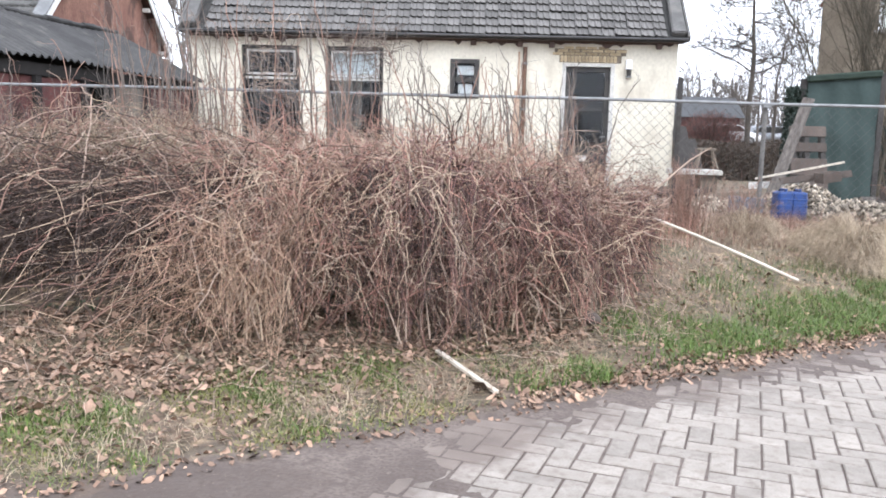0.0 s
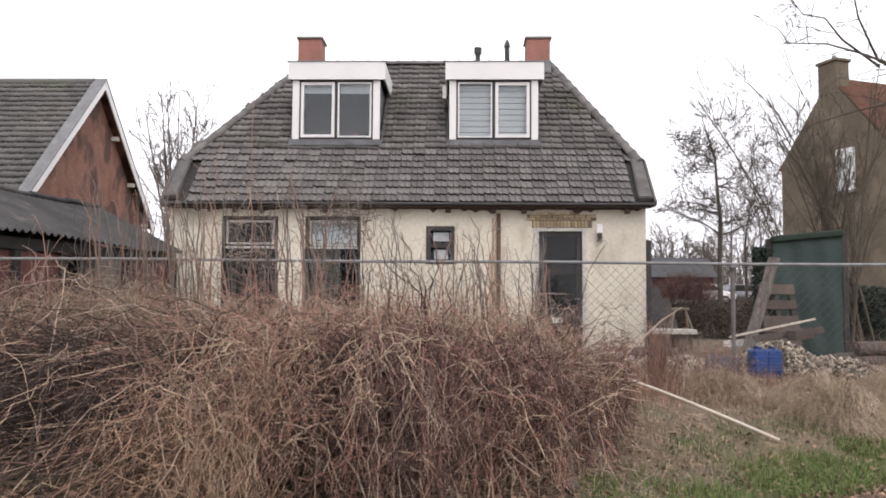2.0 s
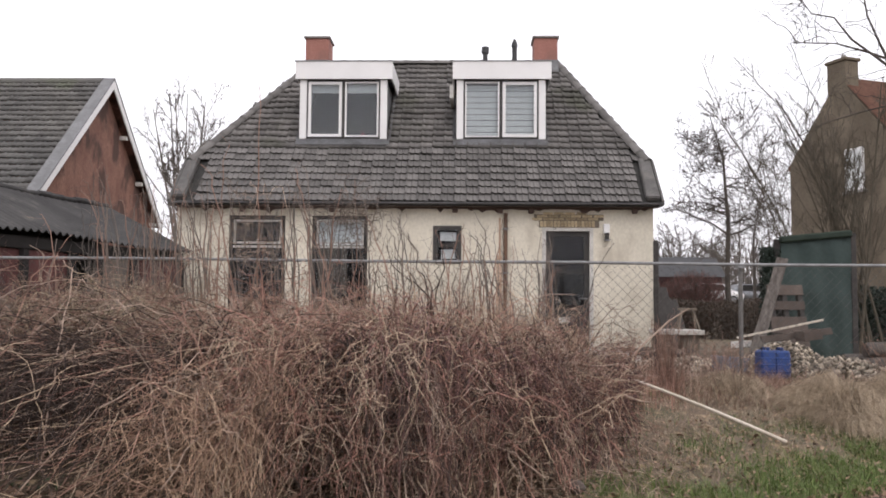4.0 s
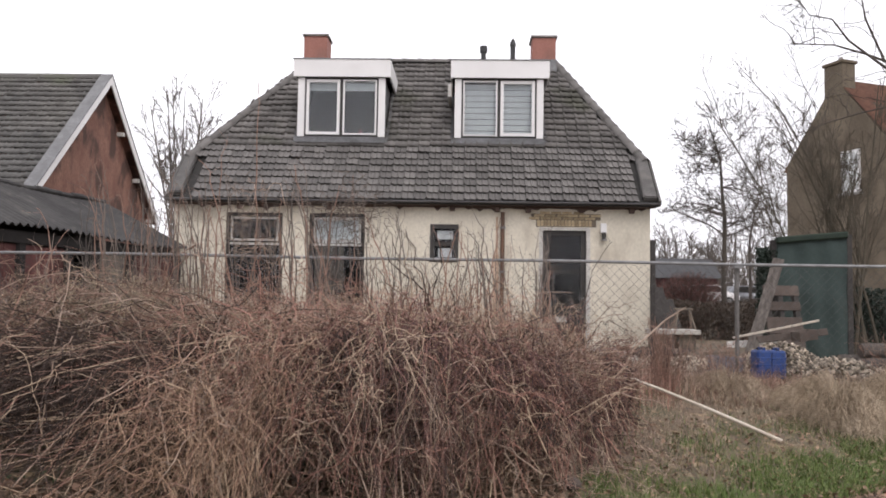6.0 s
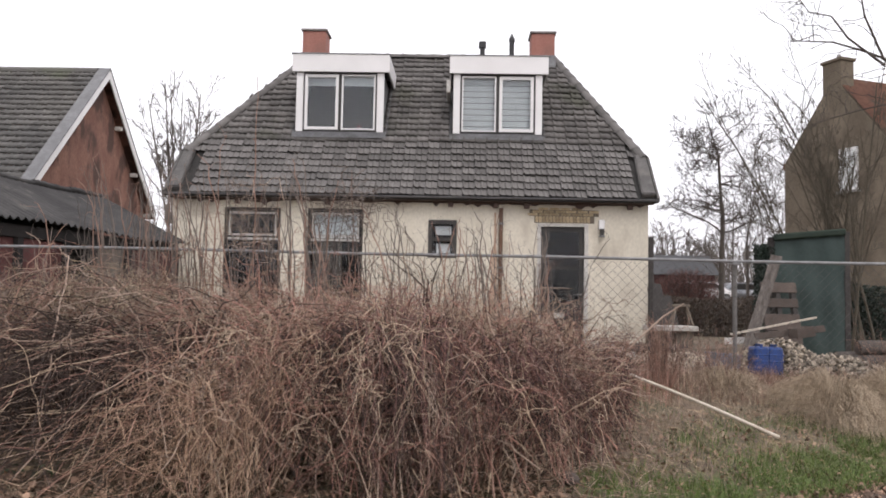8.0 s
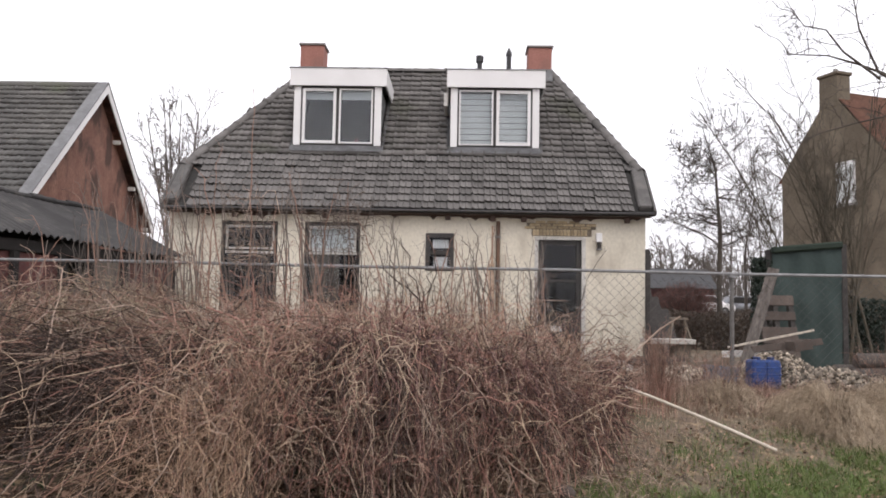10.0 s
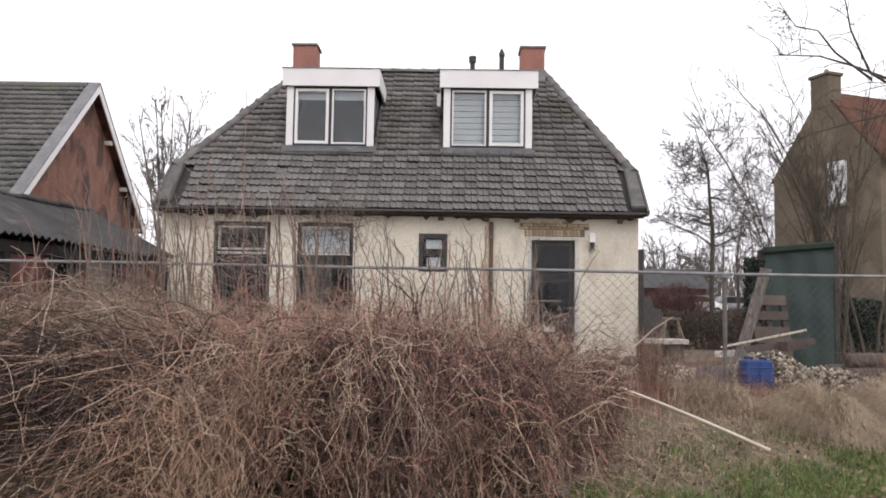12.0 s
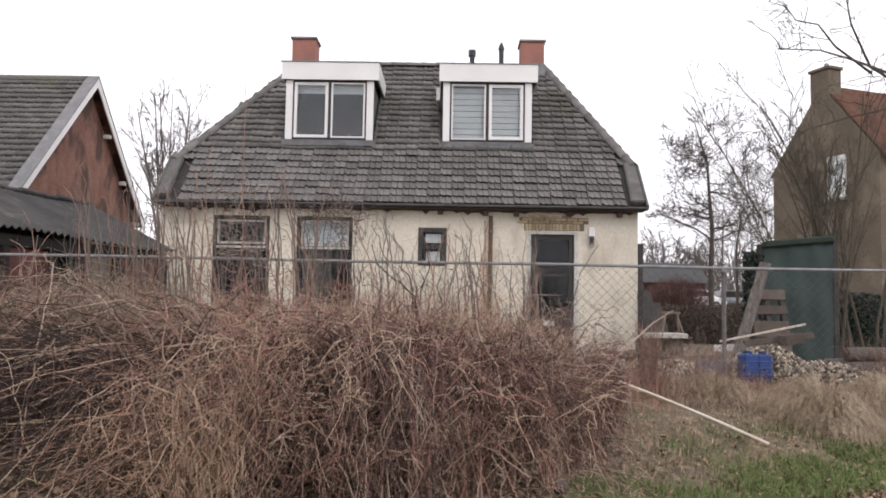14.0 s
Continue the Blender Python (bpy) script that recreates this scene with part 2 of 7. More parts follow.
def ground_mat():
    """Mud beside the paving, then leaf mould and thin turf on the bank, rough grass farther off."""
    m = bpy.data.materials.new("earth_and_turf")
    m.use_nodes = True
    n, l = m.node_tree.nodes, m.node_tree.links
    b = n["Principled BSDF"]
    b.inputs["Roughness"].default_value = 0.9
    tc = n.new("ShaderNodeTexCoord")

    def noise_tex(s, d):
        t = n.new("ShaderNodeTexNoise")
        t.inputs["Scale"].default_value, t.inputs["Detail"].default_value = s, d
        l.new(tc.outputs["Object"], t.inputs["Vector"])
        return t.outputs[0]

    def ramp(v, lo, hi):
        r = n.new("ShaderNodeMapRange")
        r.inputs[1].default_value, r.inputs[2].default_value = lo, hi
        l.new(v, r.inputs[0])
        return r.outputs[0]

    def mix(fac, a, c):
        x = n.new("ShaderNodeMix")
        x.data_type = "RGBA"
        l.new(fac, x.inputs[0])
        for i, v in ((6, a), (7, c)):
            if isinstance(v, tuple):
                x.inputs[i].default_value = (*v, 1)
            else:
                l.new(v, x.inputs[i])
        return x.outputs[2]

    dot = n.new("ShaderNodeVectorMath")
    dot.operation = "DOT_PRODUCT"
    dot.inputs[1].default_value = (-0.556, 0.831, 0)
    l.new(tc.outputs["Object"], dot.inputs[0])
    add = n.new("ShaderNodeMath")
    add.operation = "MULTIPLY_ADD"
    l.new(noise_tex(3.0, 4), add.inputs[0])
    add.inputs[1].default_value = 0.5
    l.new(dot.outputs["Value"], add.inputs[2])
    d = add.outputs[0]
    mud = mix(ramp(noise_tex(2.2, 5), 0.35, 0.65), (0.160, 0.126, 0.108), (0.092, 0.070, 0.060))
    mud = mix(ramp(noise_tex(60, 5), 0.42, 0.75), mud, (0.066, 0.048, 0.039))
    mud = mix(ramp(noise_tex(0.9, 6), 0.50, 0.62), mud, (0.078, 0.057, 0.047))
    mud = mix(ramp(noise_tex(11, 6), 0.52, 0.68), mud, (0.085, 0.064, 0.055))
    mud = mix(ramp(noise_tex(75, 3), 0.67, 0.74), mud, (0.21, 0.165, 0.13))
    turf = mix(ramp(noise_tex(2.6, 4), 0.45, 0.62), (0.165, 0.115, 0.080), (0.105, 0.092, 0.050))
    turf = mix(ramp(noise_tex(40, 4), 0.42, 0.68), turf, (0.06, 0.046, 0.03))
    turf = mix(ramp(noise_tex(9, 4), 0.58, 0.68), turf, (0.33, 0.24, 0.15))
    c = mix(ramp(d, 3.42, 3.80), mud, turf)
    c = mix(ramp(d, -3.0, -3.4), c, turf)
    l.new(c, b.inputs["Base Color"])
    bp = n.new("ShaderNodeBump")
    bp.inputs["Strength"].default_value, bp.inputs["Distance"].default_value = 0.6, 0.02
    l.new(noise_tex(34, 5), bp.inputs["Height"])
    l.new(bp.outputs[0], b.inputs["Normal"])
    return m


M["ground"] = ground_mat()


def paver_mat(name, per_object):
    """Concrete brick, dirtied by mud spreading in from the edge of the road."""
    m = bpy.data.materials.new(name)
    m.use_nodes = True
    n, l = m.node_tree.nodes, m.node_tree.links
    b = n["Principled BSDF"]
    b.inputs["Roughness"].default_value = 0.85
    geo, info = n.new("ShaderNodeNewGeometry"), n.new("ShaderNodeObjectInfo")

    def noise_tex(s, d):
        t = n.new("ShaderNodeTexNoise")
        t.inputs["Scale"].default_value, t.inputs["Detail"].default_value = s, d
        l.new(geo.outputs["Position"], t.inputs["Vector"])
        return t.outputs[0]

    def ramp(v, lo, hi, a=0.0, c=1.0):
        r = n.new("ShaderNodeMapRange")
        r.inputs[1].default_value, r.inputs[2].default_value, r.inputs[3].default_value, r.inputs[4].default_value = lo, hi, a, c
        l.new(v, r.inputs[0])
        return r.outputs[0]

    def mix(fac, a, c):
        x = n.new("ShaderNodeMix")
        x.data_type = "RGBA"
        l.new(fac, x.inputs[0])
        for i, v in ((6, a), (7, c)):
            if isinstance(v, tuple):
                x.inputs[i].default_value = (*v, 1)
            else:
                l.new(v, x.inputs[i])
        return x.outputs[2]

    def add(a, c, k=1.0):
        x = n.new("ShaderNodeMath")
        x.operation = "MULTIPLY_ADD"
        l.new(a, x.inputs[0])
        x.inputs[1].default_value = k
        l.new(c, x.inputs[2])
        return x.outputs[0]

    grainy = noise_tex(130, 3)
    c = mix(ramp(noise_tex(6, 5), 0.35, 0.65), (0.325, 0.288, 0.252), (0.255, 0.224, 0.194))
    c = mix(ramp(grainy, 0.35, 0.7, 0.0, 0.45), c, (0.16, 0.135, 0.112))
    c = mix(ramp(noise_tex(22, 5), 0.50, 0.70, 0.0, 0.6), c, (0.165, 0.132, 0.108))
    h = n.new("ShaderNodeHueSaturation")
    l.new(ramp(info.outputs["Random"] if per_object else geo.outputs["Random Per Island"], 0, 1, 0.86, 1.12), h.inputs["Value"])
    l.new(c, h.inputs["Color"])
    dot = n.new("ShaderNodeVectorMath")
    dot.operation = "DOT_PRODUCT"
    dot.inputs[1].default_value = (-0.556, 0.831, 0)
    l.new(geo.outputs["Position"], dot.inputs[0])
    sep = n.new("ShaderNodeSeparateXYZ")
    l.new(geo.outputs["Position"], sep.inputs[0])
    west = ramp(sep.outputs[0], 0.35, -0.5, 0.0, 0.8)
    edge = add(noise_tex(1.8, 5), add(west, ramp(dot.outputs["Value"], 2.25, 3.15)), 1.5)
    edge = add(noise_tex(11, 4), edge, 0.7)
    dirt = mix(ramp(noise_tex(3, 4), 0.35, 0.65), (0.180, 0.142, 0.120), (0.115, 0.088, 0.074))
    c = mix(ramp(edge, 1.62, 2.05, 0.0, 0.92), h.outputs[0], dirt)
    l.new(c, b.inputs["Base Color"])
    bp = n.new("ShaderNodeBump")
    bp.inputs["Strength"].default_value, bp.inputs["Distance"].default_value = 0.35, 0.01
    l.new(grainy, bp.inputs["Height"])
    l.new(bp.outputs[0], b.inputs["Normal"])
    return m


M["paver"], M["paver_far"] = paver_mat("concrete_paver", True), paver_mat("concrete_paver_joined", False)


# ---- building helpers ----
def part(name, bm, material, parent=None, label="", smooth=False):
    me = bpy.data.meshes.new(name)
    if smooth:
        for f in bm.faces:
            f.smooth = True
    bmesh.ops.recalc_face_normals(bm, faces=bm.faces)
    bm.to_mesh(me)
    bm.free()
    me.materials.append(material)
    ob = new(name, me)
    ob.parent = parent
    if label:
        ob["label"] = label
    return ob


def array_mesh(name, verts, quads, material, parent=None, label="", smooth=False):
    """One mesh from big numpy arrays of vertices and four-cornered faces."""
    me = bpy.data.meshes.new(name)
    verts, quads = np.asarray(verts, np.float32), np.asarray(quads, np.int32)
    me.vertices.add(len(verts))
    me.vertices.foreach_set("co", verts.ravel())
    me.loops.add(quads.size)
    me.loops.foreach_set("vertex_index", quads.ravel())
    me.polygons.add(len(quads))
    me.polygons.foreach_set("loop_start", np.arange(0, quads.size, 4, dtype=np.int32))
    me.polygons.foreach_set("loop_total", np.full(len(quads), 4, np.int32))
    if smooth:
        me.polygons.foreach_set("use_smooth", np.ones(len(quads), bool))
    me.update(calc_edges=True)
    me.materials.append(material)
    ob = new(name, me)
    ob.parent = parent
    if label:
        ob["label"] = label
    return ob


def thing(name, label, category, at=(0, 0, 0), group="", kind=""):
    e = new(name)
    e.empty_display_size = 0.1
    e.location = at
    return tagged(e, label, category, group, kind)


def box(bm, x0, x1, y0, y1, z0, z1, m=None, bevel=0.0):
    r = bmesh.ops.create_cube(bm, size=1)
    vs = r["verts"]
    for v in vs:
        v.co = Vector(((x0 + x1) / 2 + v.co.x * (x1 - x0), (y0 + y1) / 2 + v.co.y * (y1 - y0), (z0 + z1) / 2 + v.co.z * (z1 - z0)))
    if bevel:
        es = list({e for v in vs for e in v.link_edges})
        vs = bmesh.ops.bevel(bm, geom=es, offset=bevel, segments=1, affect="EDGES")["verts"]
    if m is not None:
        for v in set(vs):
            v.co = m @ v.co
    return bm


def boxes(*rows, bevel=0.0, m=None):
    bm = bmesh.new()
    for r in rows:
        box(bm, *r, m=m, bevel=bevel)
    return bm


def rod(bm, a, b, r0, r1=None, n=8):
    a, b = Vector(a), Vector(b)
    q = (b - a).to_track_quat("Z", "Y").to_matrix().to_4x4()
    bmesh.ops.create_cone(bm, cap_ends=True, segments=n, radius1=r0, radius2=r0 if r1 is None else r1, depth=(b - a).length,
                          matrix=Matrix.Translation((a + b) / 2) @ q)
    return bm


def poly(bm, pts):
    return bm.faces.new([bm.verts.new(p) for p in pts])


def tubes(P, R, n=3):
    """Vertices and faces of thin round stems. P: stems x steps x 3, R: stems x steps."""
    P, R = np.asarray(P, float), np.asarray(R, float)
    N, K = P.shape[:2]
    T = np.gradient(P, axis=1)
    T /= np.linalg.norm(T, axis=2, keepdims=True) + 1e-9
    ref = np.where(np.abs(T[..., 2:3]) > 0.9, np.array([1.0, 0, 0]), np.array([0, 0, 1.0]))
    U = np.cross(T, ref)
    U /= np.linalg.norm(U, axis=2, keepdims=True) + 1e-9
    V = np.cross(T, U)
    ang = np.arange(n) * 2 * np.pi / n
    ring = U[:, :, None, :] * np.cos(ang)[None, None, :, None] + V[:, :, None, :] * np.sin(ang)[None, None, :, None]
    verts = (P[:, :, None, :] + ring * R[:, :, None, None]).reshape(-1, 3)
    idx = np.arange(N * K * n).reshape(N, K, n)
    nxt = np.roll(idx, -1, axis=2)
    quads = np.stack([idx[:, :-1], nxt[:, :-1], nxt[:, 1:], idx[:, 1:]], axis=-1).reshape(-1, 4)
    return verts, quads


def joined(groups):
    vs, qs, o = [], [], 0
    for v, q in groups:
        vs.append(v)
        qs.append(np.asarray(q) + o)
        o += len(v)
    return np.concatenate(vs), np.concatenate(qs)


def wall_mesh(x0, x1, z0, z1, y0, y1, holes):
    """A wall along x with real openings (x0, x1, z0, z1) through it."""
    bm = bmesh.new()
    xs = sorted({x0, x1, *[v for h in holes for v in h[:2]]})
    zs = sorted({z0, z1, *[v for h in holes for v in h[2:]]})
    solid = {}
    for i in range(len(xs) - 1):
        for k in range(len(zs) - 1):
            cx, cz = (xs[i] + xs[i + 1]) / 2, (zs[k] + zs[k + 1]) / 2
            solid[i, k] = not any(h[0] < cx < h[1] and h[2] < cz < h[3] for h in holes)
    for (i, k), s in solid.items():
        if not s:
            continue
        a, b, c, d = xs[i], xs[i + 1], zs[k], zs[k + 1]
        poly(bm, [(a, y0, c), (b, y0, c), (b, y0, d), (a, y0, d)])
        poly(bm, [(a, y1, c), (a, y1, d), (b, y1, d), (b, y1, c)])
        if not solid.get((i - 1, k)):
            poly(bm, [(a, y0, c), (a, y0, d), (a, y1, d), (a, y1, c)])
        if not solid.get((i + 1, k)):
            poly(bm, [(b, y0, c), (b, y1, c), (b, y1, d), (b, y0, d)])
        if not solid.get((i, k - 1)):
            poly(bm, [(a, y0, c), (a, y1, c), (b, y1, c), (b, y0, c)])
        if not solid.get((i, k + 1)):
            poly(bm, [(a, y0, d), (b, y0, d), (b, y1, d), (a, y1, d)])
    bmesh.ops.remove_doubles(bm, verts=bm.verts, dist=1e-4)
    return bm


def ring_frame(x0, x1, z0, z1, y0, y1, w):
    """Four butted bars round an opening."""
    return boxes((x0, x0 + w, y0, y1, z0, z1), (x1 - w, x1, y0, y1, z0, z1), (x0 + w, x1 - w, y0, y1, z1 - w, z1), (x0 + w, x1 - w, y0, y1, z0, z0 + w))


def pane(x0, x1, z0, z1, y, parent):
    ob = part("pane", boxes((x0, x1, y, y + 0.006, z0, z1)), M["glass"], parent)
    ob.visible_shadow = False
    return ob


# ---- ground ----
def bank(x, y):
    """Distance beyond the edge of the road."""
    return (y - 3.97 - 0.67 * x) / 1.204


def smooth01(v):
    v = np.clip(v, 0, 1)
    return v * v * (3 - 2 * v)


def lump(x, y, s, o=0.0):
    return np.sin(x * s + o) * np.cos(y * s * 1.13 + 1.7 * o) + 0.5 * np.sin(x * s * 2.3 + y * s * 1.9 + o)


def paved(x, y):
    """Above 0 where the paving lies bare; it runs out under mud beside the bank and to the west."""
    return np.minimum(-0.22 - bank(x, y), (x + 0.30 - 0.33 * (y - 3.0)) * 0.9)


def ground_z(x, y):
    x, y = np.asarray(x, float), np.asarray(y, float)
    d = bank(x, y)
    rise = 0.5 * smooth01((d - 0.05) / 3.3)
    rough = (0.012 * lump(x, y, 3.1) + 0.008 * lump(x, y, 8.3, 2.0)) * smooth01(d / 0.6)
    p = paved(x, y) + 0.16 * lump(x, y, 2.7, 1.0) + 0.09 * lump(x, y, 7.0, 3.0)
    mud = 0.017 * smooth01((0.40 - p) / 0.95) - 0.0065 + (0.0035 * lump(x, y, 9.0, 0.5) + 0.0025 * lump(x, y, 22.0, 1.5)) * smooth01((0.5 - p) / 0.5)
    far = 0.95 * smooth01((y - 24) / 36)
    return rise + rough + np.where(d < 0.5, mud, 0.012 - 0.006) + far


def axis_steps(lo, hi, step, far):
    a = list(np.arange(lo, hi + 1e-6, step))
    s, v = step, a[-1]
    while v < far:
        s *= 1.35
        v += s
        a.append(v)
    s, v = step, a[0]
    while v > -far:
        s *= 1.35
        v -= s
        a.insert(0, v)
    return np.array(a)


def build_ground():
    xs, ys = axis_steps(-6.0, 6.0, 0.055, 900), axis_steps(1.6, 12.0, 0.055, 900)
    X, Y = np.meshgrid(xs, ys)
    V = np.stack([X, Y, ground_z(X, Y)], -1).reshape(-1, 3)
    I = np.arange(X.size).reshape(X.shape)
    Q = np.stack([I[:-1, :-1], I[:-1, 1:], I[1:, 1:], I[1:, :-1]], -1).reshape(-1, 4)
    g = array_mesh("ground", V, Q, M["ground"], smooth=True)
    tagged(g, "muddy verge and rough bank with thin turf", "ground", kind="structure")


build_ground()

# ---- the cream house ----
FY = 15.0
house = thing("house", "old cream stucco house with grey half-hipped roof and two dormers", "house", (-0.95, FY, 0.4))
house.matrix_world = pose(0, 0, 0)
W1, W2, W3, DOOR = (-4.37, -3.32, 0.85, 2.95), (-2.83, -1.80, 0.85, 2.95), (-0.60, -0.08, 2.08, 2.77), (1.40, 2.30, 0.45, 2.74)
part("wall", wall_mesh(-5.33, 3.40, 0.2, 3.14, FY, FY + 0.26, [W1, W2, W3, DOOR]), M["stucco"], house, "stained cream stucco front wall")


def gable_wall(x0, x1):
    bm = bmesh.new()
    pts = [(FY + 0.26, 0.2), (21.7, 0.2), (21.7, 3.14), (20.9, 4.0), (15.8, 4.0), (FY + 0.26, 3.30)]
    a = [bm.verts.new((x0, y, z)) for y, z in pts]
    b = [bm.verts.new((x1, y, z)) for y, z in pts]
    bm.faces.new(a)
    bm.faces.new(b[::-1])
    for i in range(len(pts)):
        j = (i + 1) % len(pts)
        bm.faces.new([a[i], a[j], b[j], b[i]])
    return bm


part("wall", gable_wall(-5.33, -5.08), M["stucco"], house)
part("wall", gable_wall(3.15, 3.40), M["stucco"], house)
part("wall", boxes((-5.08, 3.15, 21.4, 21.66, 0.2, 3.14)), M["stucco"], house)
# unseen floors and inner wall, added near black so the rooms look unlit
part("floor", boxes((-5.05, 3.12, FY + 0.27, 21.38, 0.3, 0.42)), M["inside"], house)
part("partition", boxes((-5.05, 3.12, 17.2, 17.3, 0.43, 3.1)), M["inside"], house, "added inner wall coloured near black for the unlit room behind the windows")
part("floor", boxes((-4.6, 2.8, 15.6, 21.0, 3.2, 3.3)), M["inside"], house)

# roof: front and back slopes at 45 degrees, half hips at both ends
EY, EZ, RY = 14.75, 3.17, 18.32
RZ = EZ + (RY - EY)
VL, VR, KN = -5.39, 3.50, 0.86          # verges and the knee, metres in from the eave
CL, CR = -3.50, 2.02                    # ends of the ridge


def edge_x(s, left):
    """Where the roof ends, s metres in from the eave."""
    v, c = (VL, CL) if left else (VR, CR)
    if s <= KN:
        return v
    return v + (c - v) * (s - KN) / (RY - EY - KN)


def on_roof(x, s, up=0.0):
    return Vector((x, EY + s - up * 0.7071, EZ + s + up * 0.7071))


def roof_deck():
    bm = bmesh.new()
    B = 2 * RY - EY

    def v(x, s, back=False, d=0.0):
        return bm.verts.new((x, (B - s) if back else EY + s, EZ + s - d))
    for d, flip in ((0.04, False), (0.062, True)):
        f = [v(VL, 0, d=d), v(VR, 0, d=d), v(VR, KN, d=d), v(CR, RY - EY, d=d), v(CL, RY - EY, d=d), v(VL, KN, d=d)]
        b = [v(VL, 0, True, d), v(VR, 0, True, d), v(VR, KN, True, d), v(VL, KN, True, d)]
        faces = [f, [f[5], f[4], b[3]], [f[2], b[2], f[3]], [b[0], b[3], f[4], f[3], b[2], b[1]]]
        for q in faces:
            bm.faces.new(q)
        if not flip:
            top = f + b
        else:
            for i, j in ((0, 1), (1, 2), (0, 5), (6, 7), (7, 8), (6, 9), (2, 8), (5, 9)):
                low = f + b
                bm.faces.new([top[i], top[j], low[j], low[i]])
    return bm


roof = part("roof", roof_deck(), M["deck"], house, "weathered dark grey tile roof with half hips")
for pts in ([(VL + 0.01, EY + KN, EZ + KN), (CL, RY, RZ + 0.01), (VL + 0.01, 2 * RY - EY - KN, EZ + KN)], [(VR - 0.01, EY + KN, EZ + KN), (VR - 0.01, 2 * RY - EY - KN, EZ + KN), (CR, RY, RZ + 0.01)]):
    bm = bmesh.new()
    poly(bm, pts)
    part("hip_slope", bm, M["tile_far"], house)

# dormers: x range of the body, front plane y
DY, DZ0, DZ1, DT = 16.10, 4.59, 5.79, 6.13
DORMERS = [(-3.325, -1.585), (-0.205, 1.55)]

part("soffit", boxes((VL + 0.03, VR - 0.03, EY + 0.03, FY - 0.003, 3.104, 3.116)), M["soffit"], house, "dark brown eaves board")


def eaves_board_and_shade():
    """Dark board and soffit shadow under the gutter as one mesh, with a broken, uneven lower edge."""
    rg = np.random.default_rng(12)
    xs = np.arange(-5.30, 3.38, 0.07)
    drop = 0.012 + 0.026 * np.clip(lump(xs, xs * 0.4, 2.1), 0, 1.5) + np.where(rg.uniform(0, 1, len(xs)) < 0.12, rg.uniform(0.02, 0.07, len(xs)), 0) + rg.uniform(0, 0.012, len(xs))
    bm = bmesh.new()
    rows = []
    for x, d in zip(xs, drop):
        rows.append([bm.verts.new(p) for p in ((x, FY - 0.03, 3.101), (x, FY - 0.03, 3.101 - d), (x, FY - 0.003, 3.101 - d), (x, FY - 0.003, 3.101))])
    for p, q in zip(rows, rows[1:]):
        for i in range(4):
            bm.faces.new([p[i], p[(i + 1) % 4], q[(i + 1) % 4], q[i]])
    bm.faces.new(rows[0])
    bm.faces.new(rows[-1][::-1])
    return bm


part("wall_plate", eaves_board_and_shade(), M["soffit"], house, "ragged dark brown board with soffit shade built in along the top of the wall")
# small dark blocks added for the smudges below the gutter
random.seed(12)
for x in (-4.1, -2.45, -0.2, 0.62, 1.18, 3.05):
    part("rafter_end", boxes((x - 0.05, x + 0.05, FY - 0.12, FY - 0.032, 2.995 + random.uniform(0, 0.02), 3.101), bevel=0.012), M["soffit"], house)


def gutter():
    bm = bmesh.new()
    prof = [(math.cos(a) * 0.034, math.sin(a) * 0.034) for a in np.linspace(math.pi, 2 * math.pi, 8)]
    prof += [(c * 0.9, s * 0.9) for c, s in prof[::-1]]
    ends = []
    for x in (VL - 0.02, VR + 0.03):
        ends.append([bm.verts.new((x, EY - 0.035 + c, EZ + 0.0 + s)) for c, s in prof])
    for i in range(len(prof)):
        j = (i + 1) % len(prof)
        bm.faces.new([ends[0][i], ends[0][j], ends[1][j], ends[1][i]])
    for e in ends:
        bm.faces.new(e)
    return bm


part("gutter", gutter(), M["gutter"], house, "dark half-round gutter along the eaves")

# windows of the ground floor
for (x0, x1, z0, z1), tint in ((W1, 0), (W2, 1)):
    w = part("window", ring_frame(x0, x1, z0, z1, FY + 0.06, FY + 0.14, 0.048), M["darkframe"], house, "tall dark-framed window with a pale transom")
    zt = 2.40
    part("transom", boxes((x0 + 0.07, x1 - 0.07, FY + 0.045, FY + 0.12, zt - 0.045, zt - 0.005)), M["oldwhite"], w)
    part("sash", ring_frame(x0 + 0.08, x1 - 0.08, zt + 0.03, z1 - 0.08, FY + 0.05, FY + 0.10, 0.035), M["oldwhite"], w)
    part("mullion", boxes((x0 + 0.48, x0 + 0.54, FY + 0.07, FY + 0.12, z0 + 0.066, zt - 0.05)), M["darkframe"], w)
    pane(x0 + 0.11, x1 - 0.11, zt + 0.06, z1 - 0.11, FY + 0.07, w)
    pane(x0 + 0.066, x1 - 0.066, z0 + 0.066, zt - 0.05, FY + 0.09, w)
    part("window_sill", boxes((x0 - 0.04, x1 + 0.04, FY - 0.05, FY + 0.058, z0 - 0.06, z0), bevel=0.008), M["cap"], w)
    if tint:
        part("curtain", boxes((x0 + 0.10, x1 - 0.10, FY + 0.24, FY + 0.25, 2.42, z1 - 0.05)), M["curtain"], w, "pale sheet across the top light")
        part("curtain", boxes((x0 + 0.08, x0 + 0.62, FY + 0.24, FY + 0.25, 1.5, 2.40)), M["greyboard"], w)

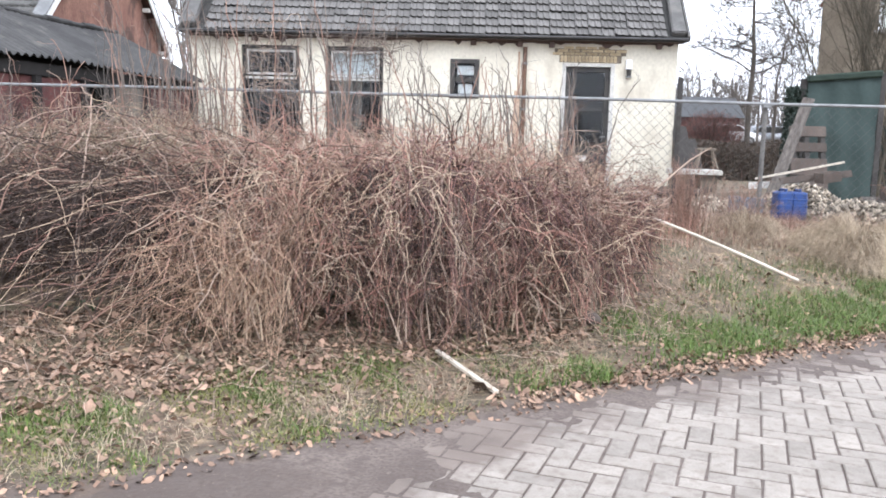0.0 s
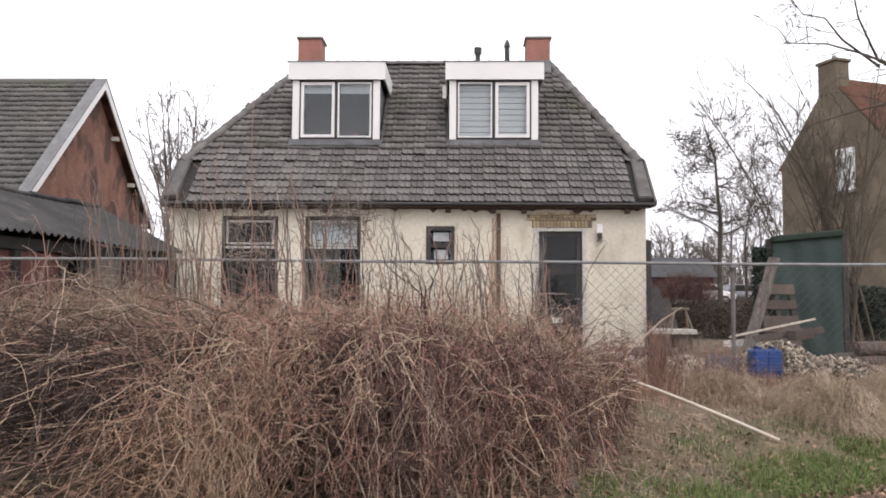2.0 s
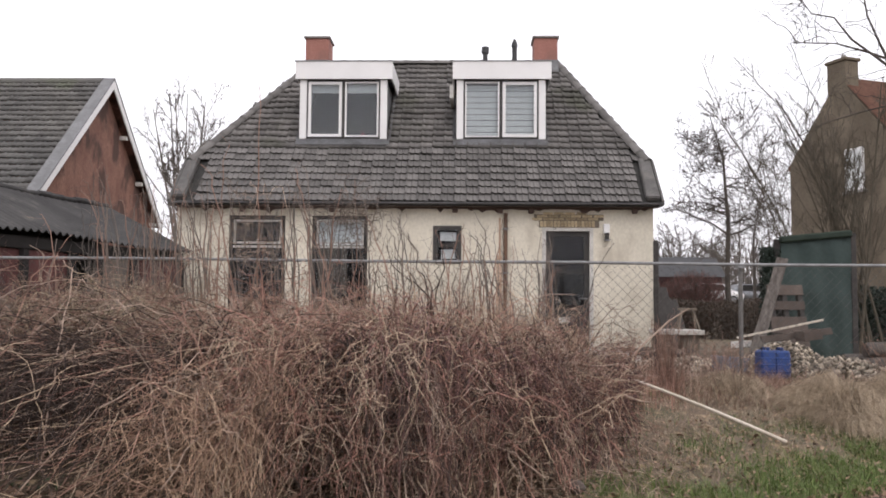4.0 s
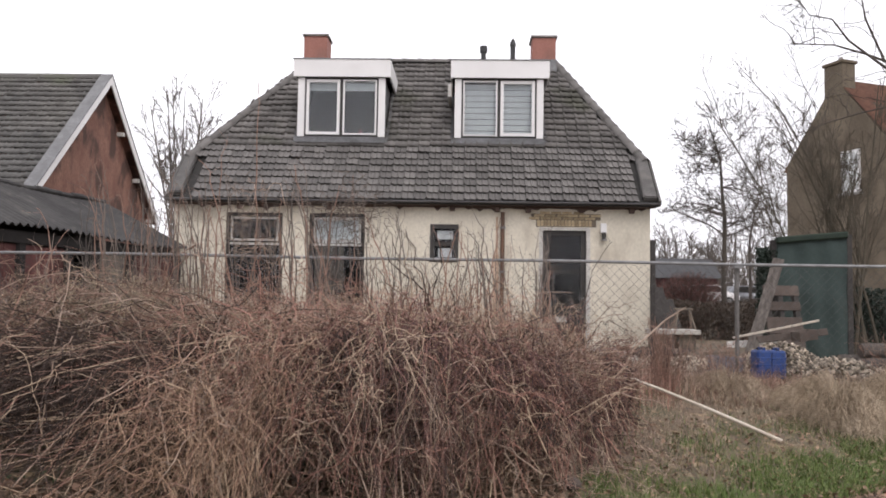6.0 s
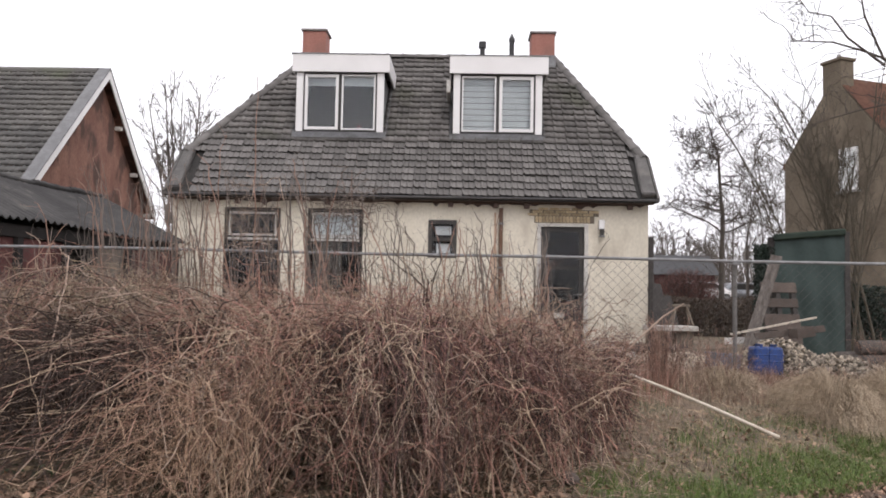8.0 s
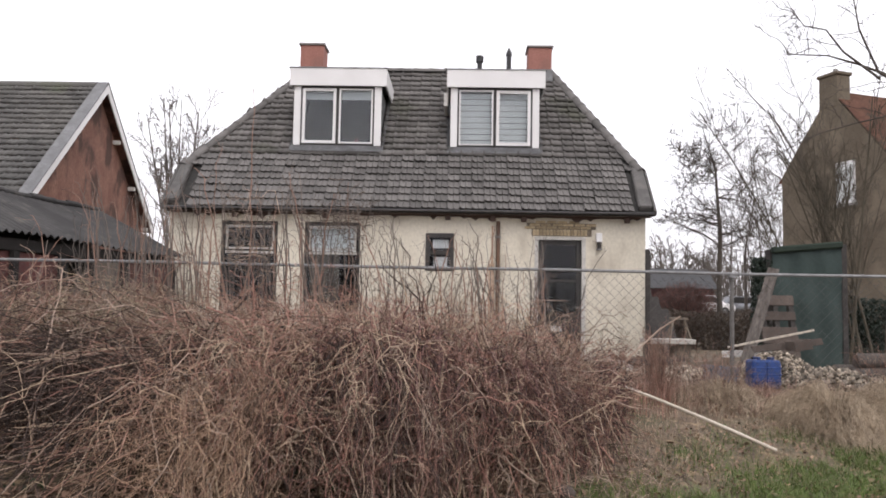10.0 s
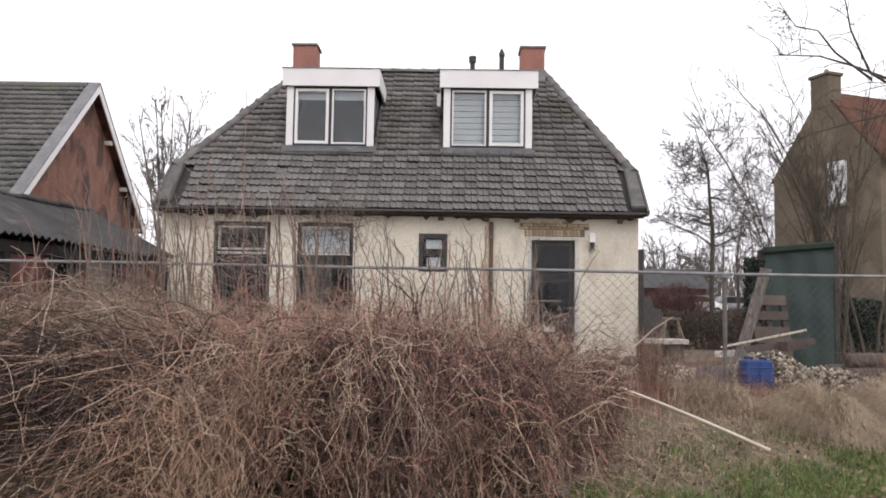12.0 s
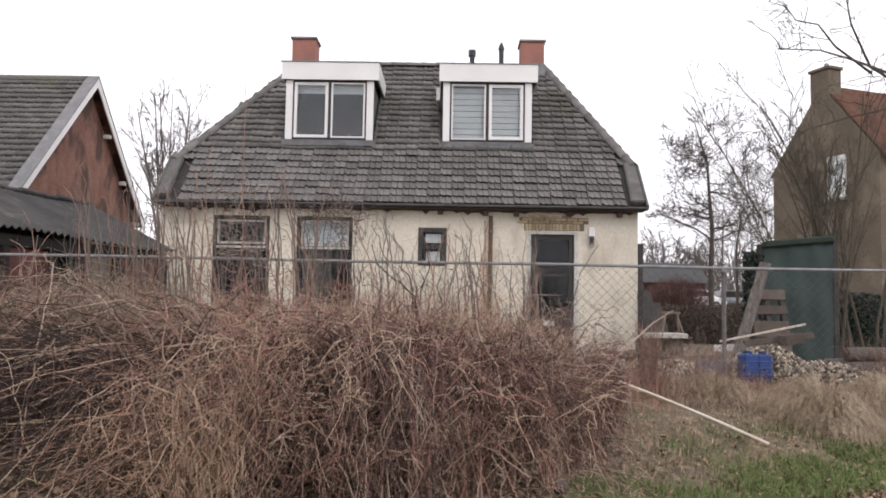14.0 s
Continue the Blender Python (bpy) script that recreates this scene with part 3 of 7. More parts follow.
x0, x1, z0, z1 = W3
w = part("window", ring_frame(x0, x1, z0, z1, FY - 0.02, FY + 0.10, 0.075), M["darkframe"], house, "small window with a thick black frame")
part("window_bar", boxes((x0 + 0.08, x1 - 0.08, FY + 0.0, FY + 0.06, 2.38, 2.45)), M["darkframe"], w)
pane(x0 + 0.076, x1 - 0.076, z0 + 0.076, z1 - 0.076, FY + 0.065, w)
part("card", boxes((x0 + 0.13, x1 - 0.10, FY + 0.076, FY + 0.080, 2.50, 2.66)), M["paper"], w, "pale card standing behind the pane")
part("card", boxes((x0 + 0.15, x1 - 0.12, FY + 0.076, FY + 0.080, 2.17, 2.34)), M["paper"], w, "pale card standing behind the pane")
part("board", boxes((x0 - 0.02, x1 + 0.02, FY - 0.03, FY - 0.003, 1.55, 2.04)), M["stucco"], w, "cream board below the window")

# back door
x0, x1, z0, z1 = DOOR
door = part("door", ring_frame(x0 + 0.06, x1 - 0.06, z0 + 0.03, z1 - 0.06, FY + 0.06, FY + 0.11, 0.085), M["darkframe"], house, "dark glazed back door")
part("door_frame", boxes((x0 - 0.012, x0 + 0.055, FY - 0.015, FY + 0.13, z0, z1), (x1 - 0.055, x1 + 0.012, FY - 0.015, FY + 0.13, z0, z1), (x0 + 0.055, x1 - 0.055, FY - 0.015, FY + 0.13, z1 - 0.055, z1)), M["oldwhite"], door, "pale door frame")
pane(x0 + 0.145, x1 - 0.145, 1.30, z1 - 0.145, FY + 0.08, door)
part("panel", boxes((x0 + 0.145, x1 - 0.145, FY + 0.075, FY + 0.095, z0 + 0.12, 1.24), (x0 + 0.145, x1 - 0.145, FY + 0.065, FY + 0.10, 1.24, 1.30)), M["darkframe"], door)
part("mid_rail", boxes((x0 + 0.145, x1 - 0.145, FY + 0.062, FY + 0.105, 1.92, 1.965)), M["darkframe"], door)
part("letter_plate", boxes((x0 + 0.30, x1 - 0.40, FY + 0.050, FY + 0.064, 1.02, 1.12), bevel=0.004), M["oldwhite"], door, "small pale plate on the lower panel")
part("handle", rod(rod(bmesh.new(), (x1 - 0.20, FY + 0.02, 1.46), (x1 - 0.10, FY + 0.02, 1.46), 0.010), (x1 - 0.105, FY + 0.02, 1.46), (x1 - 0.105, FY + 0.06, 1.46), 0.012), M["steel"], door, "steel lever handle")
part("doorstep", boxes((x0 - 0.15, x1 + 0.15, FY - 0.32, FY - 0.003, 0.3, 0.53), bevel=0.012), M["concrete"], house)

# bare brickwork above the door: a soldier course and three flat courses
lintel = part("brick_patch", boxes((1.33, 2.42, FY - 0.006, FY - 0.001, 2.75, 2.875), (1.24, 2.50, FY - 0.006, FY - 0.001, 2.8755, 2.99)), M["mortar"], house, "bare yellow-brown brickwork above the door")
bme = bpy.data.meshes.new("brick")
bb = boxes((-0.026, 0.026, -0.016, 0.0, -0.055, 0.055), bevel=0.004)
bb.to_mesh(bme)
bb.free()
bme.materials.append(M["yellowbrick"])
random.seed(4)
for i in range(16):
    o = new("brick", bme)
    o.parent = lintel
    o.location = (1.375 + i * 0.0625, FY - 0.004 - random.uniform(0, 0.004), 2.815)
for r in range(3):
    for i in range(7):
        x = 1.29 + (i + 0.5 * (r % 2)) * 0.203 + random.uniform(-0.01, 0.01)
        if x > 2.46 or r == 2 and i in (0, 5):
            continue
        o = new("brick", bme)
        o.parent = lintel
        o.matrix_basis = pose(x, FY - 0.004 - random.uniform(0, 0.004), 2.903 + r * 0.052, 0, 90, 0) @ Matrix.Diagonal((0.84, 1, 1.66, 1))

# wall lamp and rainwater pipe
lamp = thing("wall_lamp", "white outdoor wall lamp beside the door", "lamp", (2.55, FY, 2.67))
part("bracket", boxes((-0.055, 0.055, -0.06, -0.001, -0.03, 0.15), bevel=0.012), M["white"], lamp)
part("shade", rod(bmesh.new(), (0, -0.07, -0.14), (0, -0.07, -0.02), 0.038, 0.045, 12), M["darkframe"], lamp, "dark lamp head")
part("collar", rod(bmesh.new(), (0, -0.07, -0.165), (0, -0.07, -0.141), 0.055, 0.055, 12), M["steel"], lamp)
pipe = thing("rainwater_pipe", "brown rust-stained rainwater pipe on the front wall", "pipe", (0.72, FY, 0.5))
part("pipe", rod(bmesh.new(), (0, -0.055, 0), (0, -0.055, 2.5), 0.038, None, 10), M["rust"], pipe)
for z in (0.5, 1.4, 2.2):
    part("clamp", boxes((-0.05, 0.05, -0.096, -0.001, z, z + 0.03)), M["gutter"], pipe)
board = thing("wall_board", "narrow orange-stained board fixed beside the rainwater pipe", "board", (0.60, FY, 1.2))
part("plank", boxes((-0.05, 0.055, -0.014, -0.003, -0.65, 1.03), (0.0, 0.035, -0.012, -0.003, 1.031, 1.72), bevel=0.003), M["stained"], board)


def dormer(x0, x1, blinds):
    # the flat roof, its fascia and the cheeks run back into the slope
    d = part("dormer", boxes((x0 - 0.05, x1 + 0.05, DY - 0.03, 17.66, DT - 0.10, DT - 0.02)), M["lead"], house, "flat-roofed white dormer")
    part("cheek", boxes((x0 + 0.02, x0 + 0.07, DY + 0.07, 17.5, DZ0, DZ1)), M["lead"], d, "grey side cheek")
    part("cheek", boxes((x1 - 0.07, x1 - 0.02, DY + 0.07, 17.5, DZ0, DZ1)), M["lead"], d, "grey side cheek")
    part("fascia", boxes((x0 - 0.08, x1 + 0.11, DY - 0.10, DY - 0.06, DZ1 - 0.01, DT)), M["white"], d, "broad white fascia")
    part("fascia", boxes((x0 - 0.08, x0 - 0.052, DY - 0.058, 17.66, DZ1 - 0.01, DT)), M["white"], d)
    part("fascia", boxes((x1 + 0.082, x1 + 0.11, DY - 0.058, 17.66, DZ1 - 0.01, DT)), M["white"], d)
    part("roof_edge", boxes((x0 - 0.10, x1 + 0.13, DY - 0.115, DY + 0.03, DT + 0.001, DT + 0.018)), M["lead"], d)
    part("soffit", boxes((x0 - 0.05, x1 + 0.08, DY - 0.058, DY + 0.10, DZ1, DZ1 + 0.02)), M["darkframe"], d)
    for a, b in ((x0, x0 + 0.135), (x1 - 0.135, x1)):
        part("post", boxes((a, b, DY - 0.03, DY + 0.06, DZ0, DZ1 - 0.012), bevel=0.006), M["white"], d)
    part("frame", ring_frame(x0 + 0.137, x1 - 0.137, DZ0 + 0.01, DZ1 - 0.012, DY, DY + 0.07, 0.03), M["darkframe"], d, "dark window frame")
    part("mullion", boxes(((x0 + x1) / 2 - 0.03, (x0 + x1) / 2 + 0.03, DY, DY + 0.07, DZ0 + 0.04, DZ1 - 0.045)), M["darkframe"], d)
    xm = (x0 + x1) / 2
    for a, b, wide, k in ((x0 + 0.17, xm - 0.032, 0.055 if not blinds else 0.028, 0), (xm + 0.032, x1 - 0.17, 0.03 if not blinds else 0.06, 1)):
        s = part("sash", ring_frame(a, b, DZ0 + 0.045, DZ1 - 0.05, DY - 0.022, DY + 0.05, wide), M["white"], d)
        o = part("pane", boxes((a + wide, b - wide, DY + 0.012, DY + 0.018, DZ0 + 0.045 + wide, DZ1 - 0.05 - wide)), M["glass_double"], d)
        o.visible_shadow = False
        if blinds:
            for i in range(9):
                z = DZ0 + 0.11 + i * 0.118
                part("blind_slat", boxes((a + 0.02, b - 0.02, -0.004, 0.004, -0.052, 0.052), m=pose(0, DY + 0.12, z, 9, 0, 0)), M["curtain"], d)
        else:
            part("roller_blind", boxes((a + 0.03, b - 0.03, DY + 0.10, DY + 0.11, DZ1 - 0.25, DZ1 - 0.06)), M["curtain"], d, "rolled white blind at the top of the window")
            part("inside_sill", boxes((a, b, DY + 0.075, DY + 0.28, DZ0 + 0.03, DZ0 + 0.06)), M["white"], d)
    if not blinds:
        part("ornament", rod(bmesh.new(), (xm + 0.37, DY + 0.15, DZ0 + 0.06), (xm + 0.37, DY + 0.15, DZ0 + 0.19), 0.05, 0.012, 10), M["pink"], d, "small pink ornament on the sill")
    # lead apron on the tiles below the window
    bm = bmesh.new()
    s0, s1 = DY - EY - 0.10, DY - EY + 0.03
    a, b, c, e = on_roof(x0 - 0.06, s0, 0.052), on_roof(x1 + 0.06, s0, 0.052), on_roof(x1 + 0.06, s1, 0.062), on_roof(x0 - 0.06, s1, 0.062)
    poly(bm, [a, b, c, e])
    bmesh.ops.solidify(bm, geom=bm.faces, thickness=0.005)
    part("apron", bm, M["lead_pale"], d, "grey lead apron")
    for x in (x0 - 0.07, x1 + 0.02):
        bm = bmesh.new()
        poly(bm, [on_roof(x, s1, 0.052), on_roof(x + 0.05, s1, 0.052), on_roof(x + 0.05, 2.6, 0.052), on_roof(x, 2.6, 0.052)])
        bmesh.ops.solidify(bm, geom=bm.faces, thickness=0.01)
        part("flashing", bm, M["lead"], d)
    return d


for (a, b), bl in zip(DORMERS, (False, True)):
    dormer(a, b, bl)
box_vent = part("vent_box", boxes((-0.345, -0.265, 16.12, 16.95, 5.42, 5.68), bevel=0.012), M["oldwhite"], house, "small white box beside the dormer")


def chimney(x0, x1):
    c = thing("chimney", "red rendered chimney on the roof ridge with a flat cap", "chimney", ((x0 + x1) / 2, RY, RZ), group="chimneys")
    w = (x1 - x0) / 2
    part("shaft", boxes((-w, w, -0.28, 0.28, -0.5, 0.525), bevel=0.01), M["redbrick"], c)
    part("cap", boxes((-w - 0.035, w + 0.035, -0.32, 0.32, 0.526, 0.57), bevel=0.008), M["cap"], c, "grey concrete cap")
    part("flashing", boxes((-w - 0.02, w + 0.02, -0.30, 0.30, -0.45, 0.03), bevel=0.005), M["lead"], c)


chimney(-3.63, -3.11)
chimney(1.48, 2.00)
for x, h, tip in ((0.40, 0.34, 0), (1.06, 0.50, 1)):
    v = thing("flue_pipe", "dark metal flue pipe above the ridge", "flue", (x, RY, RZ + 0.06), group="flues")
    part("tube", rod(bmesh.new(), (0, 0, -0.2), (0, 0, h - 0.14), 0.055, 0.055, 12), M["vent"], v)
    if tip:
        part("cowl", rod(rod(bmesh.new(), (0, 0, h - 0.14), (0, 0, h - 0.06), 0.075, 0.06, 12), (0, 0, h - 0.059), (0, 0, h + 0.03), 0.055, 0.018, 12), M["vent"], v)
    else:
        part("cowl", rod(bmesh.new(), (0, 0, h - 0.139), (0, 0, h), 0.085, 0.085, 12), M["vent"], v)

# lead-covered verge blocks at both lower corners
for x0, x1 in ((VL + 0.02, VL + 0.27), (VR - 0.27, VR - 0.02)):
    bm = bmesh.new()
    quad = [(x0, 0.06), (x1, 0.06), (x1 - 0.03 if x0 < 0 else x1, 0.92), (x0 if x0 < 0 else x0 + 0.03, 0.92)]
    lo, hi = [bm.verts.new(on_roof(x, s, -0.03)) for x, s in quad], [bm.verts.new(on_roof(x, s, 0.085)) for x, s in quad]
    bm.faces.new(hi)
    bm.faces.new(lo[::-1])
    for i in range(4):
        bm.faces.new([lo[i], lo[(i + 1) % 4], hi[(i + 1) % 4], hi[i]])
    bmesh.ops.bevel(bm, geom=bm.edges[:], offset=0.02, segments=2, affect="EDGES")
    part("verge_block", bm, M["verge"], house, "dark lead-covered verge at the roof corner")
for x, sgn in ((VL, -1), (VR, 1)):
    bm = bmesh.new()
    quad = [(x + sgn * 0.0, 0.0), (x + sgn * 0.04, 0.0), (x + sgn * 0.04, KN + 0.04), (x, KN + 0.04)]
    lo, hi = [bm.verts.new(on_roof(a, s, -0.07)) for a, s in quad], [bm.verts.new(on_roof(a, s, 0.05)) for a, s in quad]
    bm.faces.new(hi)
    bm.faces.new(lo[::-1])
    for i in range(4):
        bm.faces.new([lo[i], lo[(i + 1) % 4], hi[(i + 1) % 4], hi[i]])
    part("verge_board", bm, M["verge"], house)


def tile_shape(w, length):
    """One interlocking tile: a shallow pan with a roll at its edge, thick at the lower end. x across, y up the slope, z out."""
    prof = [(-0.5, 0.024), (-0.41, 0.040), (-0.27, 0.010), (-0.04, 0.004), (0.07, 0.026), (0.20, 0.008), (0.5, 0.000)]
    low = [(x * w * 1.01, 0.0, z + 0.038) for x, z in prof]
    top = [(x * w * 1.01, length * 1.12, z - 0.002) for x, z in prof]
    foot = [(x * w * 1.01, 0.022, z + 0.002) for x, z in prof]
    v = low + top + foot
    n = len(prof)
    q = []
    for i in range(n - 1):
        q += [(i, i + 1, n + i + 1, n + i), (2 * n + i, 2 * n + i + 1, i + 1, i)]
    return np.array(v), np.array(q)


COURSES, TW = 24, 0.225
CS = (RY - EY) * 1.4142 / COURSES
slope_m = Matrix(((1, 0, 0), (0, 0.7071, -0.7071), (0, 0.7071, 0.7071)))
tv, tq = tile_shape(TW, CS)
tv_roof = np.array([slope_m @ Vector(p) for p in tv])
joined_tiles, single_tiles = [], []
rng = np.random.default_rng(3)
for c in range(COURSES):
    s = c * CS * 0.7071
    xl, xr = edge_x(s + 0.12, True), edge_x(s + 0.12, False)
    n = int((xr - xl) / TW) + 1
    for i in range(n):
        x = VL + 0.10 + (i + int((xl - VL) / TW)) * TW
        if not xl - 0.05 < x < xr - 0.02:
            continue
        if s < 0.86 and (x < VL + 0.33 or x > VR - 0.33):
            continue
        if DY - EY - 0.12 < s < 2.98 and any(a - 0.02 < x < b + 0.02 for a, b in DORMERS):
            continue
        p = on_roof(x + rng.normal(0, 0.004), s + rng.normal(0, 0.006), rng.normal(0, 0.0035) + 0.012 * math.sin(x * 1.1 + s) * math.sin(s * 1.7))
        (single_tiles if c < 8 and len(single_tiles) < 300 else joined_tiles).append(p)
array_mesh("tile_field", *joined([(tv_roof + np.array(p), tq) for p in joined_tiles]), M["tile_far"], roof)["kind"] = "stuff"
# ridge and hip tiles
def cap_tiles(a, b, count, r=0.105):
    a, b = Vector(a), Vector(b)
    bm = bmesh.new()
    step = (b - a) / count
    q = step.to_track_quat("Y", "Z").to_matrix().to_4x4()
    L = step.length
    rings = []
    for y, rr in ((0, r * 1.10), (0.06, r * 1.10), (0.062, r), (L * 1.08, r * 0.94)):
        rings.append([bm.verts.new((math.cos(t) * rr, y, math.sin(t) * rr * 0.85 - 0.035)) for t in np.linspace(0, math.pi, 9)])
    for p, o in zip(rings, rings[1:]):
        for i in range(8):
            bm.faces.new([p[i], p[i + 1], o[i + 1], o[i]])
    me = bpy.data.meshes.new("ridge_tile")
    bm.to_mesh(me)
    bm.free()
    me.materials.append(M["tile"])
    for i in range(count):
        o = new("ridge_tile", me)
        o.parent = roof
        o.matrix_basis = Matrix.Translation(a + step * i) @ q


cap_tiles((CL, RY, RZ + 0.05), (CR, RY, RZ + 0.05), 16)
cap_tiles(on_roof(VL + 0.05, KN, 0.05), (CL, RY, RZ + 0.05), 13)
cap_tiles(on_roof(VR - 0.05, KN, 0.05), (CR, RY, RZ + 0.05), 13)
tile_me = bpy.data.meshes.new("tile")
tile_me.from_pydata([tuple(v) for v in tv_roof], [], [tuple(map(int, q)) for q in tq])
tile_me.materials.append(M["tile"])

# ---- the red barn ----
barn = thing("barn", "old red barn with a mossy tile roof and white verge boards", "barn", (0, 0, 0))
BX, BR, BZ, BH, BE = -8.85, 20.0, 6.78, 3.25, 3.15   # gable plane, ridge line, ridge height, half depth, drop to the eaves
def barn_gable():
    bm = bmesh.new()
    pts = [(BR - BH, 0.3), (BR + BH - 0.15, 0.3), (BR + BH - 0.15, BZ - BE), (BR, BZ - 0.12), (BR - BH, BZ - BE - 0.12)]
    a, b = [bm.verts.new((BX - 0.2, *p)) for p in pts], [bm.verts.new((BX - 0.45, *p)) for p in pts]
    bm.faces.new(a)
    bm.faces.new(b[::-1])
    for i in range(5):
        bm.faces.new([a[i], a[(i + 1) % 5], b[(i + 1) % 5], b[i]])
    return bm


part("wall", barn_gable(), M["barnwall"], barn, "stained red gable wall")
part("wall", boxes((-19, BX - 0.46, BR - BH + 0.02, BR - BH + 0.25, 0.3, BZ - BE - 0.15)), M["barnwall"], barn)
t45 = BE / BH
for sgn, name in ((-1, "roof"), (1, "roof")):
    bm = bmesh.new()
    e = (BR + sgn * (BH + 0.18), BZ - BE - 0.18 * t45)
    poly(bm, [(-19, BR, BZ), (BX, BR, BZ), (BX, *e), (-19, *e)])
    bmesh.ops.solidify(bm, geom=bm.faces, thickness=0.10 * -sgn)
    part(name, bm, M["barnwall"], barn)
    # white board along the verge
    bm = bmesh.new()
    a = [(BR, BZ + 0.085), (e[0], e[1] + 0.085), (e[0], e[1] - 0.13), (BR, BZ - 0.15)]
    f0, f1 = [bm.verts.new((BX + 0.004, *q)) for q in a], [bm.verts.new((BX + 0.036, *q)) for q in a]
    bm.faces.new(f0)
    bm.faces.new(f1[::-1])
    for i in range(4):
        bm.faces.new([f0[i], f0[(i + 1) % 4], f1[(i + 1) % 4], f1[i]])
    part("verge_board", bm, M["white"], barn, "white verge board")
    bm = bmesh.new()
    f0 = [bm.verts.new(q) for q in ((BX + 0.05, BR, BZ + 0.09), (BX - 0.24, BR, BZ + 0.09), (BX - 0.24, e[0], e[1] + 0.09), (BX + 0.05, e[0], e[1] + 0.09))]
    f1 = [bm.verts.new((v.co.x, v.co.y, v.co.z + 0.035)) for v in f0]
    bm.faces.new(f0)
    bm.faces.new(f1[::-1])
    for i in range(4):
        bm.faces.new([f0[i], f0[(i + 1) % 4], f1[(i + 1) % 4], f1[i]])
    part("verge_capping", bm, M["lead"], barn, "grey verge capping")
for y, z in ((BR + 1.0, BZ - 1.15), (BR + 2.1, BZ - 2.2), (BR + BH - 0.1, BZ - BE - 0.05)):
    part("purlin_end", boxes((BX - 0.2, BX - 0.03, y - 0.06, y + 0.06, z - 0.10, z)), M["oldwhite"], barn)
# tiles on the slope that is seen
groups = []
bt_v, bt_q = tile_shape(0.23, 0.225)
ang = math.atan(t45)
rot = Matrix.Rotation(ang, 3, "X")
bt_v = np.array([rot @ Vector(p) for p in bt_v])
for c in range(21):
    for i in range(34):
        s = c * 0.225
        y, z = BR - BH - 0.18 + s * math.cos(ang), BZ - BE - 0.18 * t45 + s * math.sin(ang)
        groups.append((bt_v + np.array([BX - 0.30 - i * 0.23, y, z + 0.02 + rng.normal(0, 0.004)]), bt_q))
array_mesh("tile_field", *joined(groups), M["tile_moss"], barn, "mossy grey tiles")["kind"] = "stuff"
bm = bmesh.new()
rod(bm, (BX - 0.25, BR, BZ + 0.03), (-18.9, BR, BZ + 0.03), 0.10, None, 10)
part("ridge", bm, M["tile_moss"], barn)
part("roof_window", boxes((-13.2, -11.9, 18.0, 18.9, 5.0, 5.60)), M["black"], barn, "dark roof hatch with a pale flashing")

# ---- the shed with the corrugated roof ----
shed = thing("shed", "low dark red shed with a sagging corrugated roof", "shed")
SA = Vector((-5.0, 14.85, 0))                      # far end of the eave
sd = Vector((-1.03, -4.4, 0)).normalized()         # along the eave, toward the road
sn = Vector((-sd.y, sd.x, 0)) * -1                 # from the eave up to the ridge
if sn.x > 0:
    sn = -sn
SL, SW, SZ0, SZ1 = 4.75, 1.82, 2.26, 3.12
nu, nv = 190, 6
V, Q = [], []
for layer in (0, 1):
    for i in range(nu + 1):
        u = SL * i / nu
        for k in range(nv + 1):
            f = k / nv
            wave = 0.022 * math.sin(u * 2 * math.pi / 0.14)
            sag = -0.03 * math.sin(u * 1.3) + 0.025 * u / SL
            p = SA + sd * u + sn * (SW * f)
            V.append((p.x, p.y, SZ0 + (SZ1 - SZ0) * f + wave + sag - 0.012 * layer))
        if i < nu:
            for k in range(nv):
                a = layer * (nu + 1) * (nv + 1) + i * (nv + 1) + k
                Q.append((a, a + 1, a + nv + 2, a + nv + 1))
array_mesh("roof", V, Q, M["corrugated"], shed, "dark corrugated cement roof")


def shed_box(u0, u1, v0, v1, z0, z1, name, m, label=""):
    bm = bmesh.new()
    c = [SA + sd * u + sn * v for u, v in ((u0, v0), (u1, v0), (u1, v1), (u0, v1))]
    lo, hi = [bm.verts.new((p.x, p.y, z0)) for p in c], [bm.verts.new((p.x, p.y, z1)) for p in c]
    bm.faces.new(hi)
    bm.faces.new(lo[::-1])
    for i in range(4):
        bm.faces.new([lo[i], lo[(i + 1) % 4], hi[(i + 1) % 4], hi[i]])
    return part(name, bm, m, shed, label)


shed_box(0.1, SL, 0.10, 0.18, 2.06, 2.22, "beam", M["black"])
u = 0.15
random.seed(8)
while u < SL - 0.2:
    # an opening: set-back boards coloured near black for the dark inside
    if 2.35 < u < 2.95:
        shed_box(u, u + 0.17, 0.62, 0.66, 0.3, 2.3, "board", M["black"])
    elif 1.55 < u < 2.35:
        shed_box(u, u + 0.17, 0.15, 0.18, 0.3, 2.05, "board", M["greyboard"])
    else:
        shed_box(u, u + 0.17, 0.14 + random.uniform(0, 0.02), 0.18, 0.3, 2.05 + random.uniform(-0.02, 0.0), "board", M["redboard"])
    u += 0.176
for uu in (0.12, 1.5, 2.36, 2.96, 3.9):
    shed_box(uu, uu + 0.10, 0.06, 0.138, 0.3, 2.05, "post", M["black"])
shed_box(0.1, 0.16, 0.2, SW * 2, 0.3, 2.3, "wall", M["redboard"])
shed_box(0.17, SL, SW, SW + 0.05, 0.3, 3.05, "wall", M["black"])
